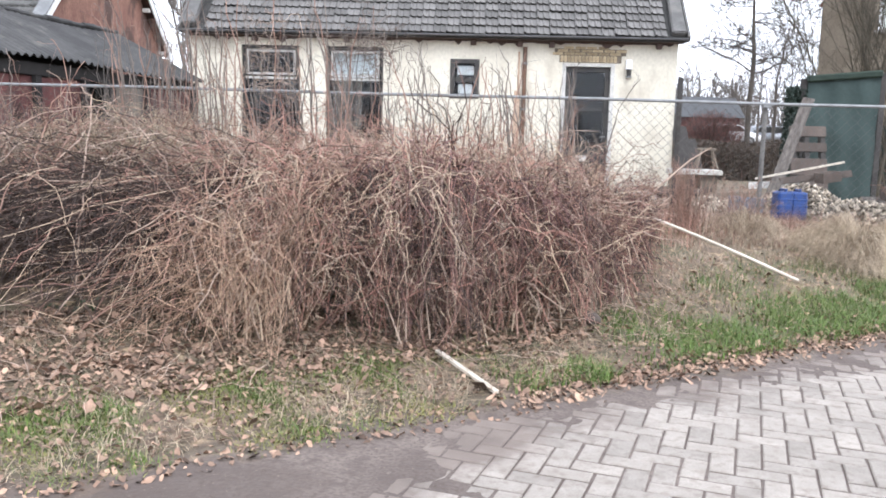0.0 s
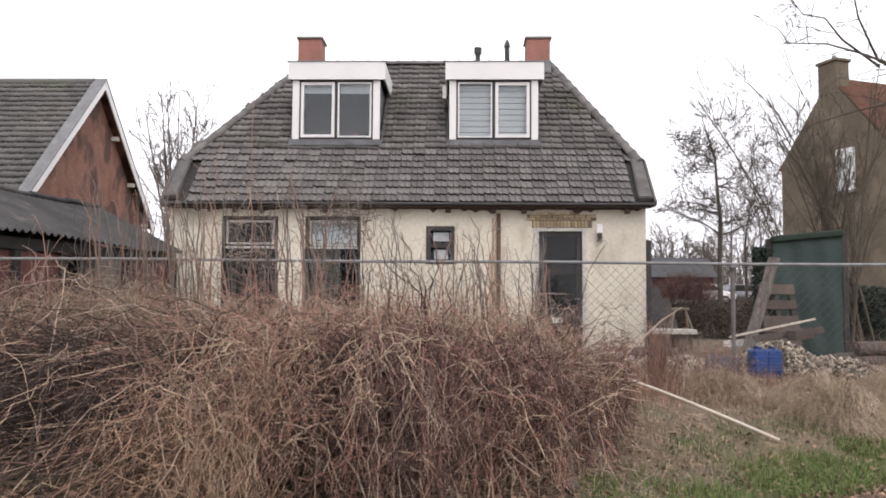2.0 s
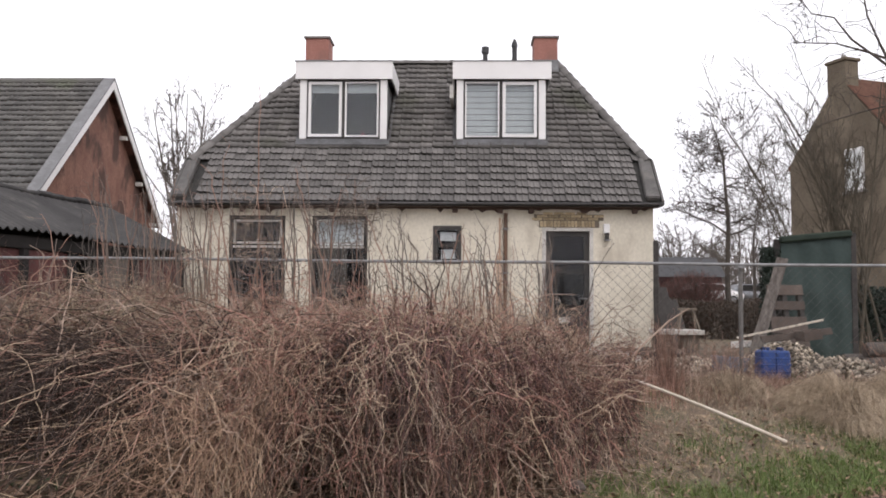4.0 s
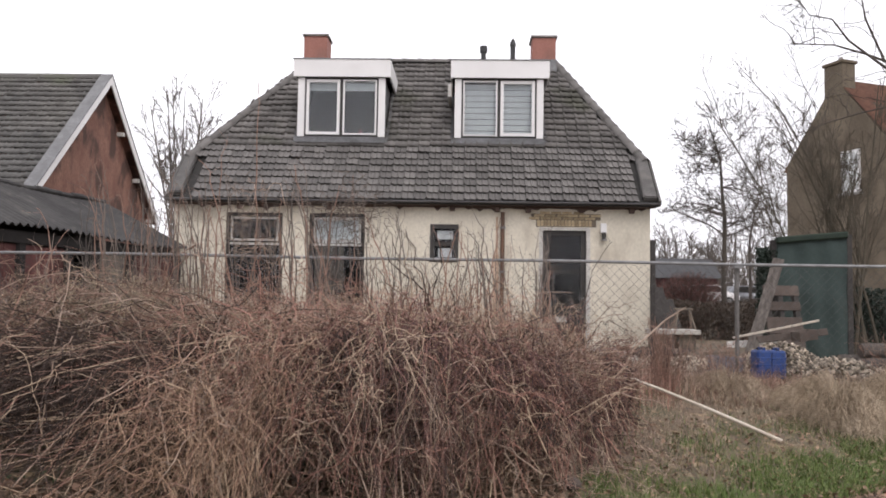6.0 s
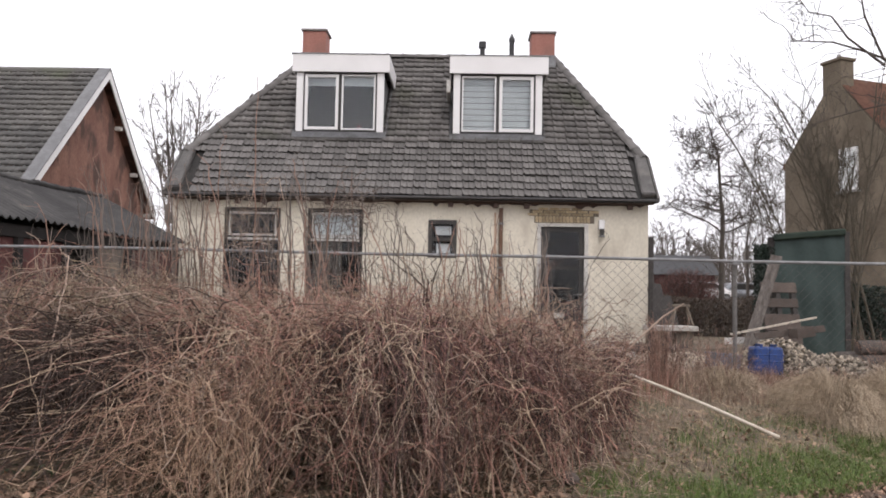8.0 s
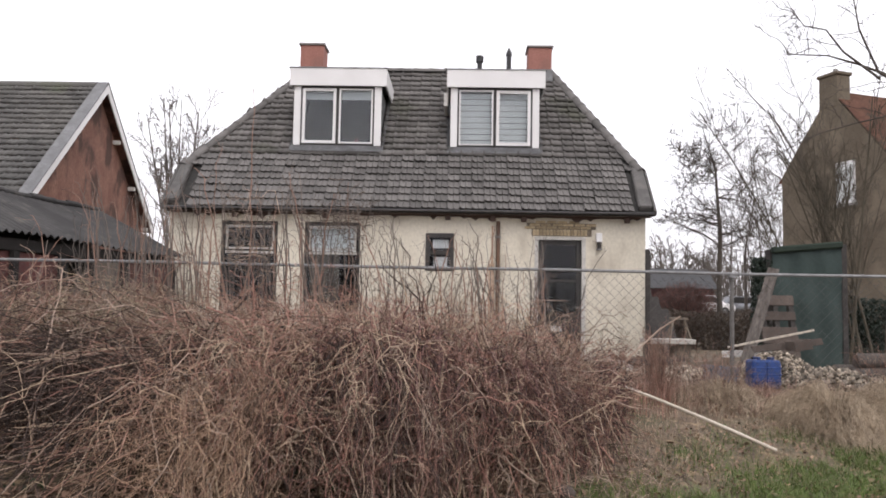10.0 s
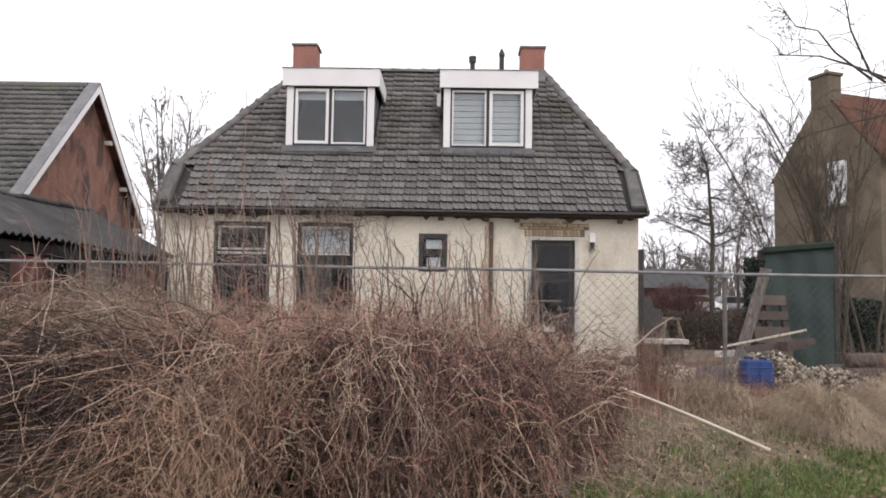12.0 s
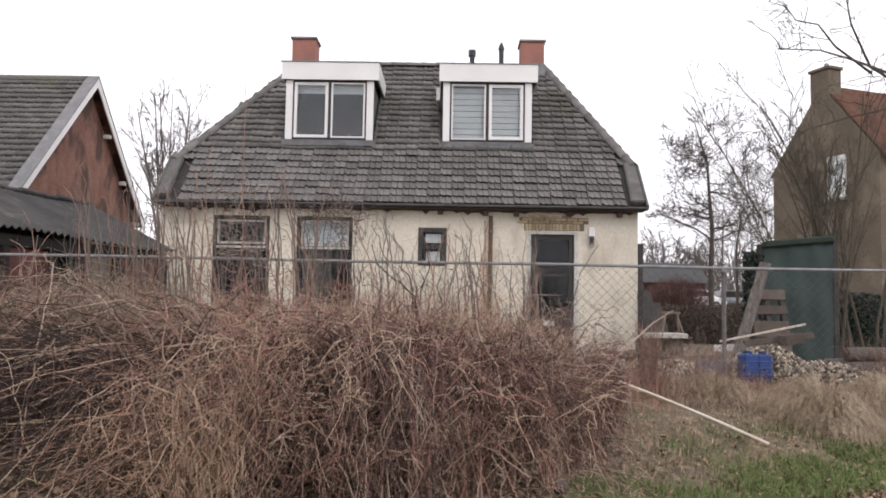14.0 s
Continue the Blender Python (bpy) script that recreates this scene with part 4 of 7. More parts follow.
for i in range(16):
    a, b = SA + sd * (SL * i / 16) + sn * SW, SA + sd * (SL * (i + 1) / 16) + sn * SW
    part("ridge_cap", rod(bmesh.new(), (a.x, a.y, SZ1 + 0.01 + 0.012 * (i % 3)), (b.x, b.y, SZ1 + 0.01 + 0.012 * (i % 3)), 0.05, 0.045, 8), M["corrugated"], shed)
# back half of the roof
bm = bmesh.new()
c = [SA + sn * SW, SA + sd * SL + sn * SW, SA + sd * SL + sn * SW * 2, SA + sn * SW * 2]
poly(bm, [(p.x, p.y, z) for p, z in zip(c, (SZ1, SZ1, SZ0, SZ0))])
bmesh.ops.solidify(bm, geom=bm.faces, thickness=0.03)
part("roof", bm, M["corrugated"], shed)

# ---- the brown brick house beyond ----
far = thing("brick_house", "tall brown brick house with an orange tile roof and a chimney", "house")
fa, fb = Vector((12.87, 33.0, 0)), Vector((14.70, 28.3, 0))
ap = (fa + fb) / 2
fd = Vector((0.932, 0.363, 0))
bm = bmesh.new()
pts = [(fa, 0.4), (fb, 0.4), (fb, 6.94), (ap, 9.85), (fa, 6.94)]
a, b = [bm.verts.new((p.x, p.y, z)) for p, z in pts], [bm.verts.new((*(p + fd * 7).xy, z)) for p, z in pts]
bm.faces.new(a)
bm.faces.new(b[::-1])
for i in range(5):
    bm.faces.new([a[i], a[(i + 1) % 5], b[(i + 1) % 5], b[i]])
part("wall", bm, M["farbrick"], far)
g = (fb - fa).normalized()
for p, q in ((fb, 1), (fa, -1)):
    bm = bmesh.new()
    e = p + g * 0.25 * q
    poly(bm, [(*(ap + fd * 0.05).xy, 9.93), (*(ap + fd * 7.2).xy, 9.93), (*(e + fd * 7.2).xy, 6.77), (*(e + fd * 0.05).xy, 6.77)])
    bmesh.ops.solidify(bm, geom=bm.faces, thickness=0.10)
    part("roof", bm, M["orangetile"], far, "orange tile roof")
fm = Matrix.Translation((ap.x, ap.y, 9.85)) @ Matrix.Rotation(math.atan2(fd.y, fd.x), 4, "Z")
part("chimney", boxes((-0.02, 0.62, -0.36, 0.52, -0.6, 0.60), (-0.08, 0.68, -0.42, 0.58, 0.601, 0.72), bevel=0.02, m=fm), M["farbrick"], far, "brown brick chimney")
part("chimney_pot", rod(bmesh.new(), (ap.x + 0.28, ap.y + 0.15, 10.56), (ap.x + 0.28, ap.y + 0.15, 10.78), 0.10, 0.08, 10), M["cap"], far)
gm = Matrix.Translation((*(fa + g * 3.2).xy, 0)) @ Matrix.Rotation(math.atan2(g.y, g.x), 4, "Z")
fw = part("window", boxes((-0.42, 0.42, -0.05, 0.04, 5.55, 7.1), m=gm), M["white"], far, "narrow tall window with a pale pane")
part("pane", boxes((-0.34, 0.34, -0.06, -0.052, 5.62, 7.02), m=gm), M["curtain"], fw)
part("sill", boxes((-0.5, 0.5, -0.12, 0.02, 5.46, 5.545), m=gm), M["cap"], fw)

# ---- the fence ----
fence = thing("fence", "galvanised chain-link fence with a tubular top rail", "fence")
FN = 9.8
K = 40
rail = np.stack([np.linspace(-10, 8, K), np.full(K, 0.0), np.zeros(K)], -1)
rail[:, 1] = FN
rail[:, 2] = 1.852 - 0.0025 * rail[:, 0] + 0.004 * np.sin(rail[:, 0] * 1.3)
array_mesh("top_rail", *tubes(rail[None], np.full((1, K), 0.019), 10), M["steel"], fence, smooth=True)
for x in (-8.75, 3.26, 6.26):
    p = part("post", rod(bmesh.new(), (x, FN + 0.045, 0.2), (x, FN + 0.045, 1.86), 0.025, None, 10), M["oldsteel"], fence)
    part("clamp", boxes((x - 0.045, x + 0.045, FN - 0.024, FN + 0.08, 1.80, 1.825)), M["steel"], p)
xs = np.arange(-8.6, 8.0, 0.115)
h = 1.32
P = []
for x in xs:
    for sgn in (1, -1):
        P.append([(x, FN - 0.022 + 0.003 * sgn, 0.5), (x + sgn * h * 0.5, FN - 0.022 - 0.003 * sgn, 0.5 + h * 0.5), (x + sgn * h, FN - 0.022 + 0.003 * sgn, 0.5 + h)])
P = np.array(P)
array_mesh("wire_mesh", *tubes(P, np.full(P.shape[:2], 0.0020)), M["wire"], fence, "grey chain-link mesh")["kind"] = "stuff"
pole = thing("wooden_post", "dark weathered post standing at the fence", "post", (2.33, 10.1, 0.3))
part("shaft", boxes((-0.028, 0.028, -0.03, 0.03, 0, 1.84), bevel=0.008), M["oldpost"], pole)

# ---- bare trees ----
def branchy(name, label, at, height, r0, seed, material, spread=0.8, levels=4, kids=6, stems=1, gnarl=0.28, lean=(0, 0), first=0.35, twig_len=0.55, group="", rise=0.5, sides=5, rmin=0.0022):
    """A leafless tree: tapered trunk, limbs and twigs that fork several times."""
    rg = np.random.default_rng(seed)
    out = {0: [], 1: [], 2: []}

    def grow(p, d, length, r, level):
        K = 9 if level == 0 else 7 if level < 3 else 5
        pts, rad = [np.array(p)], [r]
        d = np.array(d, float)
        for i in range(K - 1):
            d = d + rg.normal(0, gnarl * (0.35 if level == 0 else 1.0), 3) + np.array([0, 0, 0.05 if level < 3 else 0.02])
            d /= np.linalg.norm(d)
            pts.append(pts[-1] + d * length / (K - 1))
            rad.append(max(r * (1 - 0.75 * (i + 1) / (K - 1)), rmin))
        out[min(level, 2)].append((K, pts, rad))
        if level >= levels:
            return
        n = kids if level == 0 else max(3, kids - level)
        for j in range(n):
            f = first + (1 - first) * (j + rg.uniform(0, 0.9)) / n if level == 0 else rg.uniform(0.2, 1.0)
            i = min(int(f * (K - 1)), K - 2)
            q = pts[i] + (pts[i + 1] - pts[i]) * (f * (K - 1) - i)
            a = rg.uniform(0, 2 * np.pi)
            side = np.array([math.cos(a), math.sin(a), rg.uniform(-0.15, 0.6) * rise * 2])
            nd = d * 0.45 + side * spread
            nd /= np.linalg.norm(nd)
            grow(q, nd, length * (rg.uniform(0.38, 0.62) if level == 0 else rg.uniform(0.45, 0.75) * twig_len * 1.5), max(rad[i] * 0.55, rmin * 1.3), level + 1)

    for s in range(stems):
        if stems == 1:
            grow((0, 0, -0.1), (lean[0], lean[1], 1), height, r0, 0)
        else:
            a = rg.uniform(0, 2 * np.pi)
            k = rg.uniform(0.15, 0.55)
            grow((0.25 * math.cos(a), 0.2 * math.sin(a), -0.1), (math.cos(a) * k + lean[0], math.sin(a) * k + lean[1], 1), height * rg.uniform(0.7, 1.0), r0 * rg.uniform(0.6, 1.0), 0)
    t = thing(name, label, "tree" if height > 3 else "shrub", at, group)
    for lev, nm in ((0, "trunk"), (1, "limb_mass"), (2, "twig_mass")):
        g = []
        for K in {k for k, _, _ in out[lev]}:
            sel = [(p, r) for k, p, r in out[lev] if k == K]
            g.append(tubes(np.array([p for p, _ in sel]), np.array([r for _, r in sel]), 8 if lev == 0 else sides if lev == 1 else 3))
        if g:
            o = array_mesh(nm, *joined(g), material, t, smooth=lev < 2)
            if lev:
                o["kind"] = "stuff"
    return t


def gz(x, y):
    return float(ground_z(x, y))


def grow_from(P, R, per, rg, ratio, angle, K=7, wander=0.12, trop=0.08, low=0.25, thin=0.6, rmin=0.0025):
    """Branches that spring from the stems P, fork off at an angle and turn slowly upward."""
    n, J = P.shape[:2]
    m = n * per
    i = np.repeat(np.arange(n), per)
    f = rg.uniform(low, 0.98, m) * (J - 1)
    k = np.minimum(f.astype(int), J - 2)
    w = (f - k)[:, None]
    p = P[i, k] * (1 - w) + P[i, k + 1] * w
    T = P[i, k + 1] - P[i, k]
    T /= np.linalg.norm(T, axis=1, keepdims=True) + 1e-9
    N = np.cross(T, rg.normal(0, 1, (m, 3)))
    N /= np.linalg.norm(N, axis=1, keepdims=True) + 1e-9
    a = np.radians(rg.uniform(*angle, m))[:, None]
    d = T * np.cos(a) + N * np.sin(a)
    total = np.linalg.norm(np.diff(P, axis=1), axis=2).sum(1)[i]
    L = total * ratio * rg.uniform(0.5, 1.35, m) * (1.2 - 0.55 * f / (J - 1))
    pts = [p]
    for _ in range(K - 1):
        d = d + rg.normal(0, wander, (m, 3)) + np.array([0, 0, trop])
        d /= np.linalg.norm(d, axis=1, keepdims=True)
        pts.append(pts[-1] + d * (L / (K - 1))[:, None])
    r0 = np.maximum((R[i, k] * (1 - w[:, 0]) + R[i, k + 1] * w[:, 0]) * thin, rmin)
    return np.stack(pts, 1), np.maximum(r0[:, None] * np.linspace(1, 0.3, K)[None], rmin * 0.8)


def bare_tree(name, label, at, P, R, plan, material, seed, group="", category="tree"):
    """A leafless tree: each stem and limb is a part, the twigs are joined."""
    rg = np.random.default_rng(seed)
    t = thing(name, label, category, at, group)
    for p, r in zip(P, R):
        array_mesh("trunk", *tubes(p[None], r[None], 8), material, t, smooth=True)
    fine = []
    for depth, row in enumerate(plan):
        P, R = grow_from(P, R, rg=rg, **row)
        if depth == 0 and len(P) <= 140:
            for p, r in zip(P, R):
                array_mesh("limb", *tubes(p[None], r[None], 6), material, t, smooth=True)
        else:
            fine.append(tubes(P, R, 3))
    o = array_mesh("twig_crown", *joined(fine), material, t)
    o["kind"] = "stuff"
    return t


def stem_row(n, K, height, lean_x, lean_y, spread, r0, rg, bend=0.0):
    """n stems rising from one stool; lean as a range of slopes, bend turns them further over as they rise."""
    sx, sy = rg.uniform(*lean_x, n), rg.uniform(*lean_y, n)
    h = height * rg.uniform(0.7, 1.0, n)
    u = np.linspace(0, 1, K)
    base = rg.normal(0, spread, (n, 2))
    x = base[:, :1] + (sx * h)[:, None] * (u * (1 - bend) + bend * u ** 2)[None] + rg.normal(0, 0.012, (n, K)).cumsum(1) * 1.2
    y = base[:, 1:] + (sy * h)[:, None] * u[None] + rg.normal(0, 0.01, (n, K)).cumsum(1)
    z = -0.1 + h[:, None] * u[None]
    return np.stack([x, y, z], -1), (r0 * rg.uniform(0.55, 1.1, n))[:, None] * np.linspace(1, 0.28, K)[None]


def garden_trees():
    rg = np.random.default_rng(61)
    u = np.linspace(0, 1, 12)
    # fruit tree: an upright trunk whose leader bends aside, with stubby spreading limbs
    z = -0.1 + 6.0 * u
    x = np.interp(z, [0, 3.4, 4.4, 5.2, 6.0], [-0.06, -0.05, -0.12, -0.26, -0.52]) + rg.normal(0, 0.010, 12)
    P = np.stack([x, rg.normal(0, 0.03, 12), z], -1)[None]
    R = np.interp(u, [0, 0.5, 0.75, 1], [0.085, 0.062, 0.034, 0.012])[None]
    bare_tree("fruit_tree", "gnarled leafless fruit tree behind the hedge", (6.98, 22.0, gz(6.98, 22)), P, R,
              [dict(per=30, ratio=0.25, angle=(55, 100), K=8, wander=0.24, trop=0.07, low=0.46, thin=0.42, rmin=0.009),
               dict(per=7, ratio=0.58, angle=(30, 80), K=7, wander=0.26, trop=0.06, low=0.2, thin=0.6, rmin=0.0085),
               dict(per=5, ratio=0.50, angle=(30, 75), K=5, wander=0.20, trop=0.08, low=0.15, thin=0.65, rmin=0.0062),
               dict(per=3, ratio=0.45, angle=(30, 75), K=4, wander=0.22, trop=0.06, low=0.2, thin=0.7, rmin=0.005)], M["bark"], 62)
    # many-stemmed tree that leans over toward the house
    P, R = stem_row(15, 11, 4.7, (-0.48, 0.42), (-0.15, 0.15), 0.30, 0.028, rg, 0.6)
    bare_tree("multi_stem_tree", "leafless many-stemmed tree beside the green screen", (6.80, 14.3, 0.5), P, R,
              [dict(per=8, ratio=0.36, angle=(14, 42), K=7, wander=0.07, trop=0.03, low=0.28, thin=0.62, rmin=0.006),
               dict(per=6, ratio=0.42, angle=(18, 48), K=6, wander=0.10, trop=0.04, low=0.2, thin=0.6, rmin=0.0042),
               dict(per=4, ratio=0.42, angle=(20, 55), K=5, wander=0.12, trop=0.04, low=0.2, thin=0.7, rmin=0.0034)], M["bark_green"], 63)
    # upright tree in the gap between the barn and the house
    P, R = stem_row(11, 10, 10.6, (-0.20, 0.16), (-0.1, 0.1), 0.25, 0.085, rg, 0.1)
    bare_tree("gap_tree", "leafless upright tree beyond the gap beside the house", (-12.3, 36, 0.6), P, R,
              [dict(per=11, ratio=0.22, angle=(20, 55), K=7, wander=0.12, trop=0.10, low=0.25, thin=0.6, rmin=0.016),
               dict(per=6, ratio=0.42, angle=(20, 60), K=5, wander=0.16, trop=0.10, low=0.2, thin=0.65, rmin=0.012),
               dict(per=4, ratio=0.40, angle=(25, 65), K=4, wander=0.16, trop=0.06, low=0.2, thin=0.7, rmin=0.009)], M["bark_far"], 64)

    for x, y in ((17.8, 70), (21.4, 72)):
        P, R = stem_row(14, 8, 6.4, (-0.38, 0.38), (-0.2, 0.2), 0.3, 0.11, rg, 0.1)
        bare_tree("bare_tree", "grey leafless tree beyond the parked cars", (x, y, gz(x, y)), P, R,
                  [dict(per=9, ratio=0.34, angle=(20, 60), K=6, wander=0.14, trop=0.06, low=0.2, thin=0.6, rmin=0.030),
                   dict(per=6, ratio=0.46, angle=(20, 65), K=5, wander=0.16, trop=0.05, low=0.15, thin=0.7, rmin=0.024)], M["bark_far"], int(x * 10), "trees beyond the cars")


garden_trees()


def overhanging_tree():
    """A tree standing east of the garden whose limbs reach over it."""
    rg = np.random.default_rng(34)
    t = thing("overhanging_tree", "leafless tree whose dark limbs reach over the garden", "tree", (0, 0, 0))
    trunk = np.array([[(7.9, 11.2, 0.3), (7.8, 11.2, 1.6), (7.6, 11.1, 2.8), (7.2, 11.0, 3.7), (6.8, 11.0, 4.3)]])
    array_mesh("trunk", *tubes(trunk, np.array([[0.16, 0.14, 0.12, 0.09, 0.06]]), 10), M["bark"], t, smooth=True)
    limbs = [[(6.8, 11, 4.3), (6.1, 10.9, 4.30), (5.5, 10.9, 4.62), (5.25, 10.9, 5.2), (5.05, 10.8, 5.6), (4.6, 10.8, 5.9)],
             [(6.8, 11, 4.3), (6.0, 11, 4.45), (5.3, 11, 4.72), (4.8, 11, 4.86), (4.35, 11, 4.85), (4.15, 11, 4.9)],
             [(7.2, 11, 3.7), (6.0, 11, 4.10), (5.3, 11.1, 4.02), (4.7, 11.2, 3.82), (4.2, 11.3, 3.55), (3.7, 11.4, 3.2)],
             [(6.8, 11, 4.3), (6.3, 10.9, 4.9), (6.0, 10.8, 5.4), (5.7, 10.8, 5.9), (5.5, 10.8, 6.3), (5.2, 10.8, 6.7)],
             [(5.6, 10.9, 4.55), (5.1, 10.9, 4.95), (4.75, 10.9, 5.15), (4.5, 10.9, 5.2), (4.3, 10.9, 5.35), (4.1, 10.9, 5.5)]]
    L = np.array(limbs) + rg.normal(0, 0.045, (5, 6, 3)) + np.linspace(0, 0.2, 6)[None, :, None] * np.array([1.0, 0, 0])
    for i in range(5):
        array_mesh("limb", *tubes(L[i:i + 1], np.array([[0.034, 0.026, 0.019, 0.014, 0.009, 0.005]]) * (0.9, 0.8, 0.5, 1.0, 0.55)[i], 7), M["bark"], t, smooth=True)
    n = 70
    i, k, f = rg.integers(0, 5, n), rg.integers(1, 5, n), rg.uniform(0, 1, (n, 1))
    a = L[i, k] * (1 - f) + L[i, k + 1] * f
    e = a + np.stack([rg.normal(-0.25, 0.3, n), rg.normal(0, 0.2, n), rg.normal(0.15, 0.3, n)], -1)
    P = curved(a, e, rg.uniform(-0.15, 0.05, n), 7, rg, 0.06)
    Q, R = side_twigs(P, 5, 0.25, rg, 0.0026)
    array_mesh("twig_mass", *joined([tubes(P, taper(n, 7, 0.006, rg, 0.4)), tubes(Q, R)]), M["bark"], t)["kind"] = "stuff"


for i, (x, y, h, s) in enumerate(((13.2, 38, 6.0, 41), (17.0, 52, 6.4, 43), (21.5, 60, 7.0, 45), (-15.2, 44, 6.0, 46))):
    branchy("bare_tree", "pale leafless tree in the distance", (x, y, gz(x, y)), h, 0.09, s, M["bark_mid"], spread=0.9, levels=3, kids=8, gnarl=0.24, first=0.2, twig_len=0.75, group="distant trees", sides=3, rmin=0.007)


# ---- stems, canes and dry growth ----
def curved(base, tip, rise, K, rg, wiggle=0.03, late=0.5):
    """Stems bent as arches from base to tip. base, tip: n x 3; rise: n."""
    n = len(base)
    u = np.linspace(0, 1, K)[None, :, None]
    lt = late if np.ndim(late) else np.full(n, late)
    mid = base + (tip - base) * lt[:, None]
    mid[:, 2] = np.maximum(base[:, 2], tip[:, 2]) + rise
    P = base[:, None] * (1 - u) ** 2 + mid[:, None] * 2 * u * (1 - u) + tip[:, None] * u ** 2
    ph, fr = rg.uniform(0, 6.28, (n, 1, 3)), rg.uniform(3, 9, (n, 1, 3))
    am = rg.uniform(0.2, 1.0, (n, 1, 3)) * wiggle
    P = P + am * np.sin(ph + fr * u) * np.sqrt(u) + rg.normal(0, wiggle * 0.36, P.shape) * np.sqrt(u)
    return P


def kinked(P, rg, amount):
    """Stems that wander off their arch in uneven bends."""
    n, K = P.shape[:2]
    w = rg.normal(0, amount, P.shape).cumsum(1)
    w -= w[:, :1]
    Q = P + w * np.linspace(0.3, 1, K)[None, :, None]
    floor = ground_z(Q[..., 0], Q[..., 1]) + 0.015
    Q[..., 2] = np.maximum(Q[..., 2], floor)
    return Q


def taper(n, K, r, rg, end=0.35):
    return (r * rg.uniform(0.6, 1.35, n))[:, None] * np.linspace(1, end, K)[None]


def side_twigs(P, per, length, rg, r=0.0015):
    """Short twigs springing from the stems P."""
    n, K = P.shape[:2]
    m = n * per
    i, k, f = rg.integers(0, n, m), rg.integers(1, K - 1, m), rg.uniform(0, 1, (m, 1))
    a = P[i, k] * (1 - f) + P[i, k + 1] * f
    d = P[i, k + 1] - P[i, k]
    d /= np.linalg.norm(d, axis=1, keepdims=True) + 1e-9
    d = d * 0.6 + rg.normal(0, 0.55, (m, 3))
    d /= np.linalg.norm(d, axis=1, keepdims=True)
    L = length * rg.uniform(0.3, 1.3, (m, 1))
    Q = np.stack([a, a + d * L * 0.5 + rg.normal(0, 0.012, (m, 3)), a + d * L + rg.normal(0, 0.02, (m, 3)) - np.array([0, 0, 0.02])], 1)
    return Q, np.tile(np.array([r, r * 0.8, r * 0.5]), (m, 1))


def stems(name, P, R, material, parent, label="", twigs=0, tl=0.12, rg=None, n=3):
    g = [tubes(P, R, n)]
    if twigs:
        g.append(tubes(*side_twigs(P, twigs, tl, rg)))
    o = array_mesh(name, *joined(g), material, parent, label)
    o["kind"] = "stuff"
    return o


def ground3(x, y, up=0.0):
    return np.stack([x, y, ground_z(x, y) + up], -1)


def front_y(x):
    """How far forward the thicket hangs over the verge."""
    return np.interp(x, [-6, -3.2, -2.4, -1.3, 0.0, 0.6, 1.05, 1.35], [3.8, 3.95, 4.2, 4.45, 4.75, 5.2, 5.9, 7.0])


def top_z(x):
    """Height of the thicket's crest."""
    return np.interp(x, [-6, -4.0, -2.6, -1.2, -0.2, 0.5, 0.9, 1.25], [1.20, 1.10, 1.05, 1.14, 1.16, 1.06, 0.92, 0.62])


def hanging(n, x0, x1, rg, depth=(6.2, 7.4), fan=0.5, low=0.05, reach=1.0, locks=0, front=1.5, drift=0.0, spill=0.0):
    """Canes that rise to an uneven crest and hang down over the front, gathered into locks."""
    k = locks or n
    bx, by, dx = rg.uniform(x0, x1, k), rg.uniform(depth[0], depth[1], k), rg.normal(drift, fan, k)
    dx = dx + spill * (bx + 0.2)
    f, dz, cf = rg.beta(1.0, front, k), np.abs(rg.normal(0, 0.25, k)), rg.uniform(0.42, 1.0, k)
    if locks:
        i = rg.integers(0, k, n)
        bx, by, dx, f, dz, cf = (v[i] + rg.normal(0, s, n) for v, s in ((bx, 0.09), (by, 0.12), (dx, 0.10), (f, 0.08), (dz, 0.12), (cf, 0.07)))
    f, dz = np.clip(f, 0, 1), np.abs(dz)
    base = ground3(bx, by)
    tx = np.clip(bx + dx, -6.2, 1.42)
    ty = front_y(tx) + 0.14 * lump(tx, tx * 0.3, 5.0) + f * (by - front_y(tx)) * 0.8
    tz = ground_z(tx, ty) + low + dz + 0.6 * f * rg.uniform(0, 1, n)
    tip = np.stack([tx, ty, tz], -1)
    xm = (bx + tx) / 2
    crest = top_z(xm) * (1 + 0.10 * lump(xm, by, 2.9)) * cf
    hi = np.maximum(base[:, 2], tz)
    rise = np.maximum(2 * crest - 0.5 * (base[:, 2] + tz) - hi, 0.12) * reach
    return base, tip, rise


def crossing(n, x0, x1, rg, length=0.7):
    """Stiff broken stems at odd angles within the thicket's front."""
    x = rg.uniform(x0, x1, n)
    f = rg.uniform(0.0, 1.0, n)
    y = front_y(x) + 0.1 + f * 1.7
    z = ground_z(x, y) + 0.08 + rg.uniform(0, 1, n) * (top_z(x) - 0.15) * np.sqrt(0.25 + 0.75 * f)
    c = np.stack([x, y, z], -1)
    a = rg.normal(1.57, 0.85, n)
    L = length * rg.uniform(0.35, 1.3, n) * 0.5
    d = np.stack([np.cos(a), rg.normal(-0.15, 0.3, n), np.sin(a)], -1) * L[:, None]
    lo, hi = c - d, c + d
    lo[:, 2] = np.maximum(lo[:, 2], ground_z(lo[:, 0], lo[:, 1]) + 0.02)
    return lo, hi


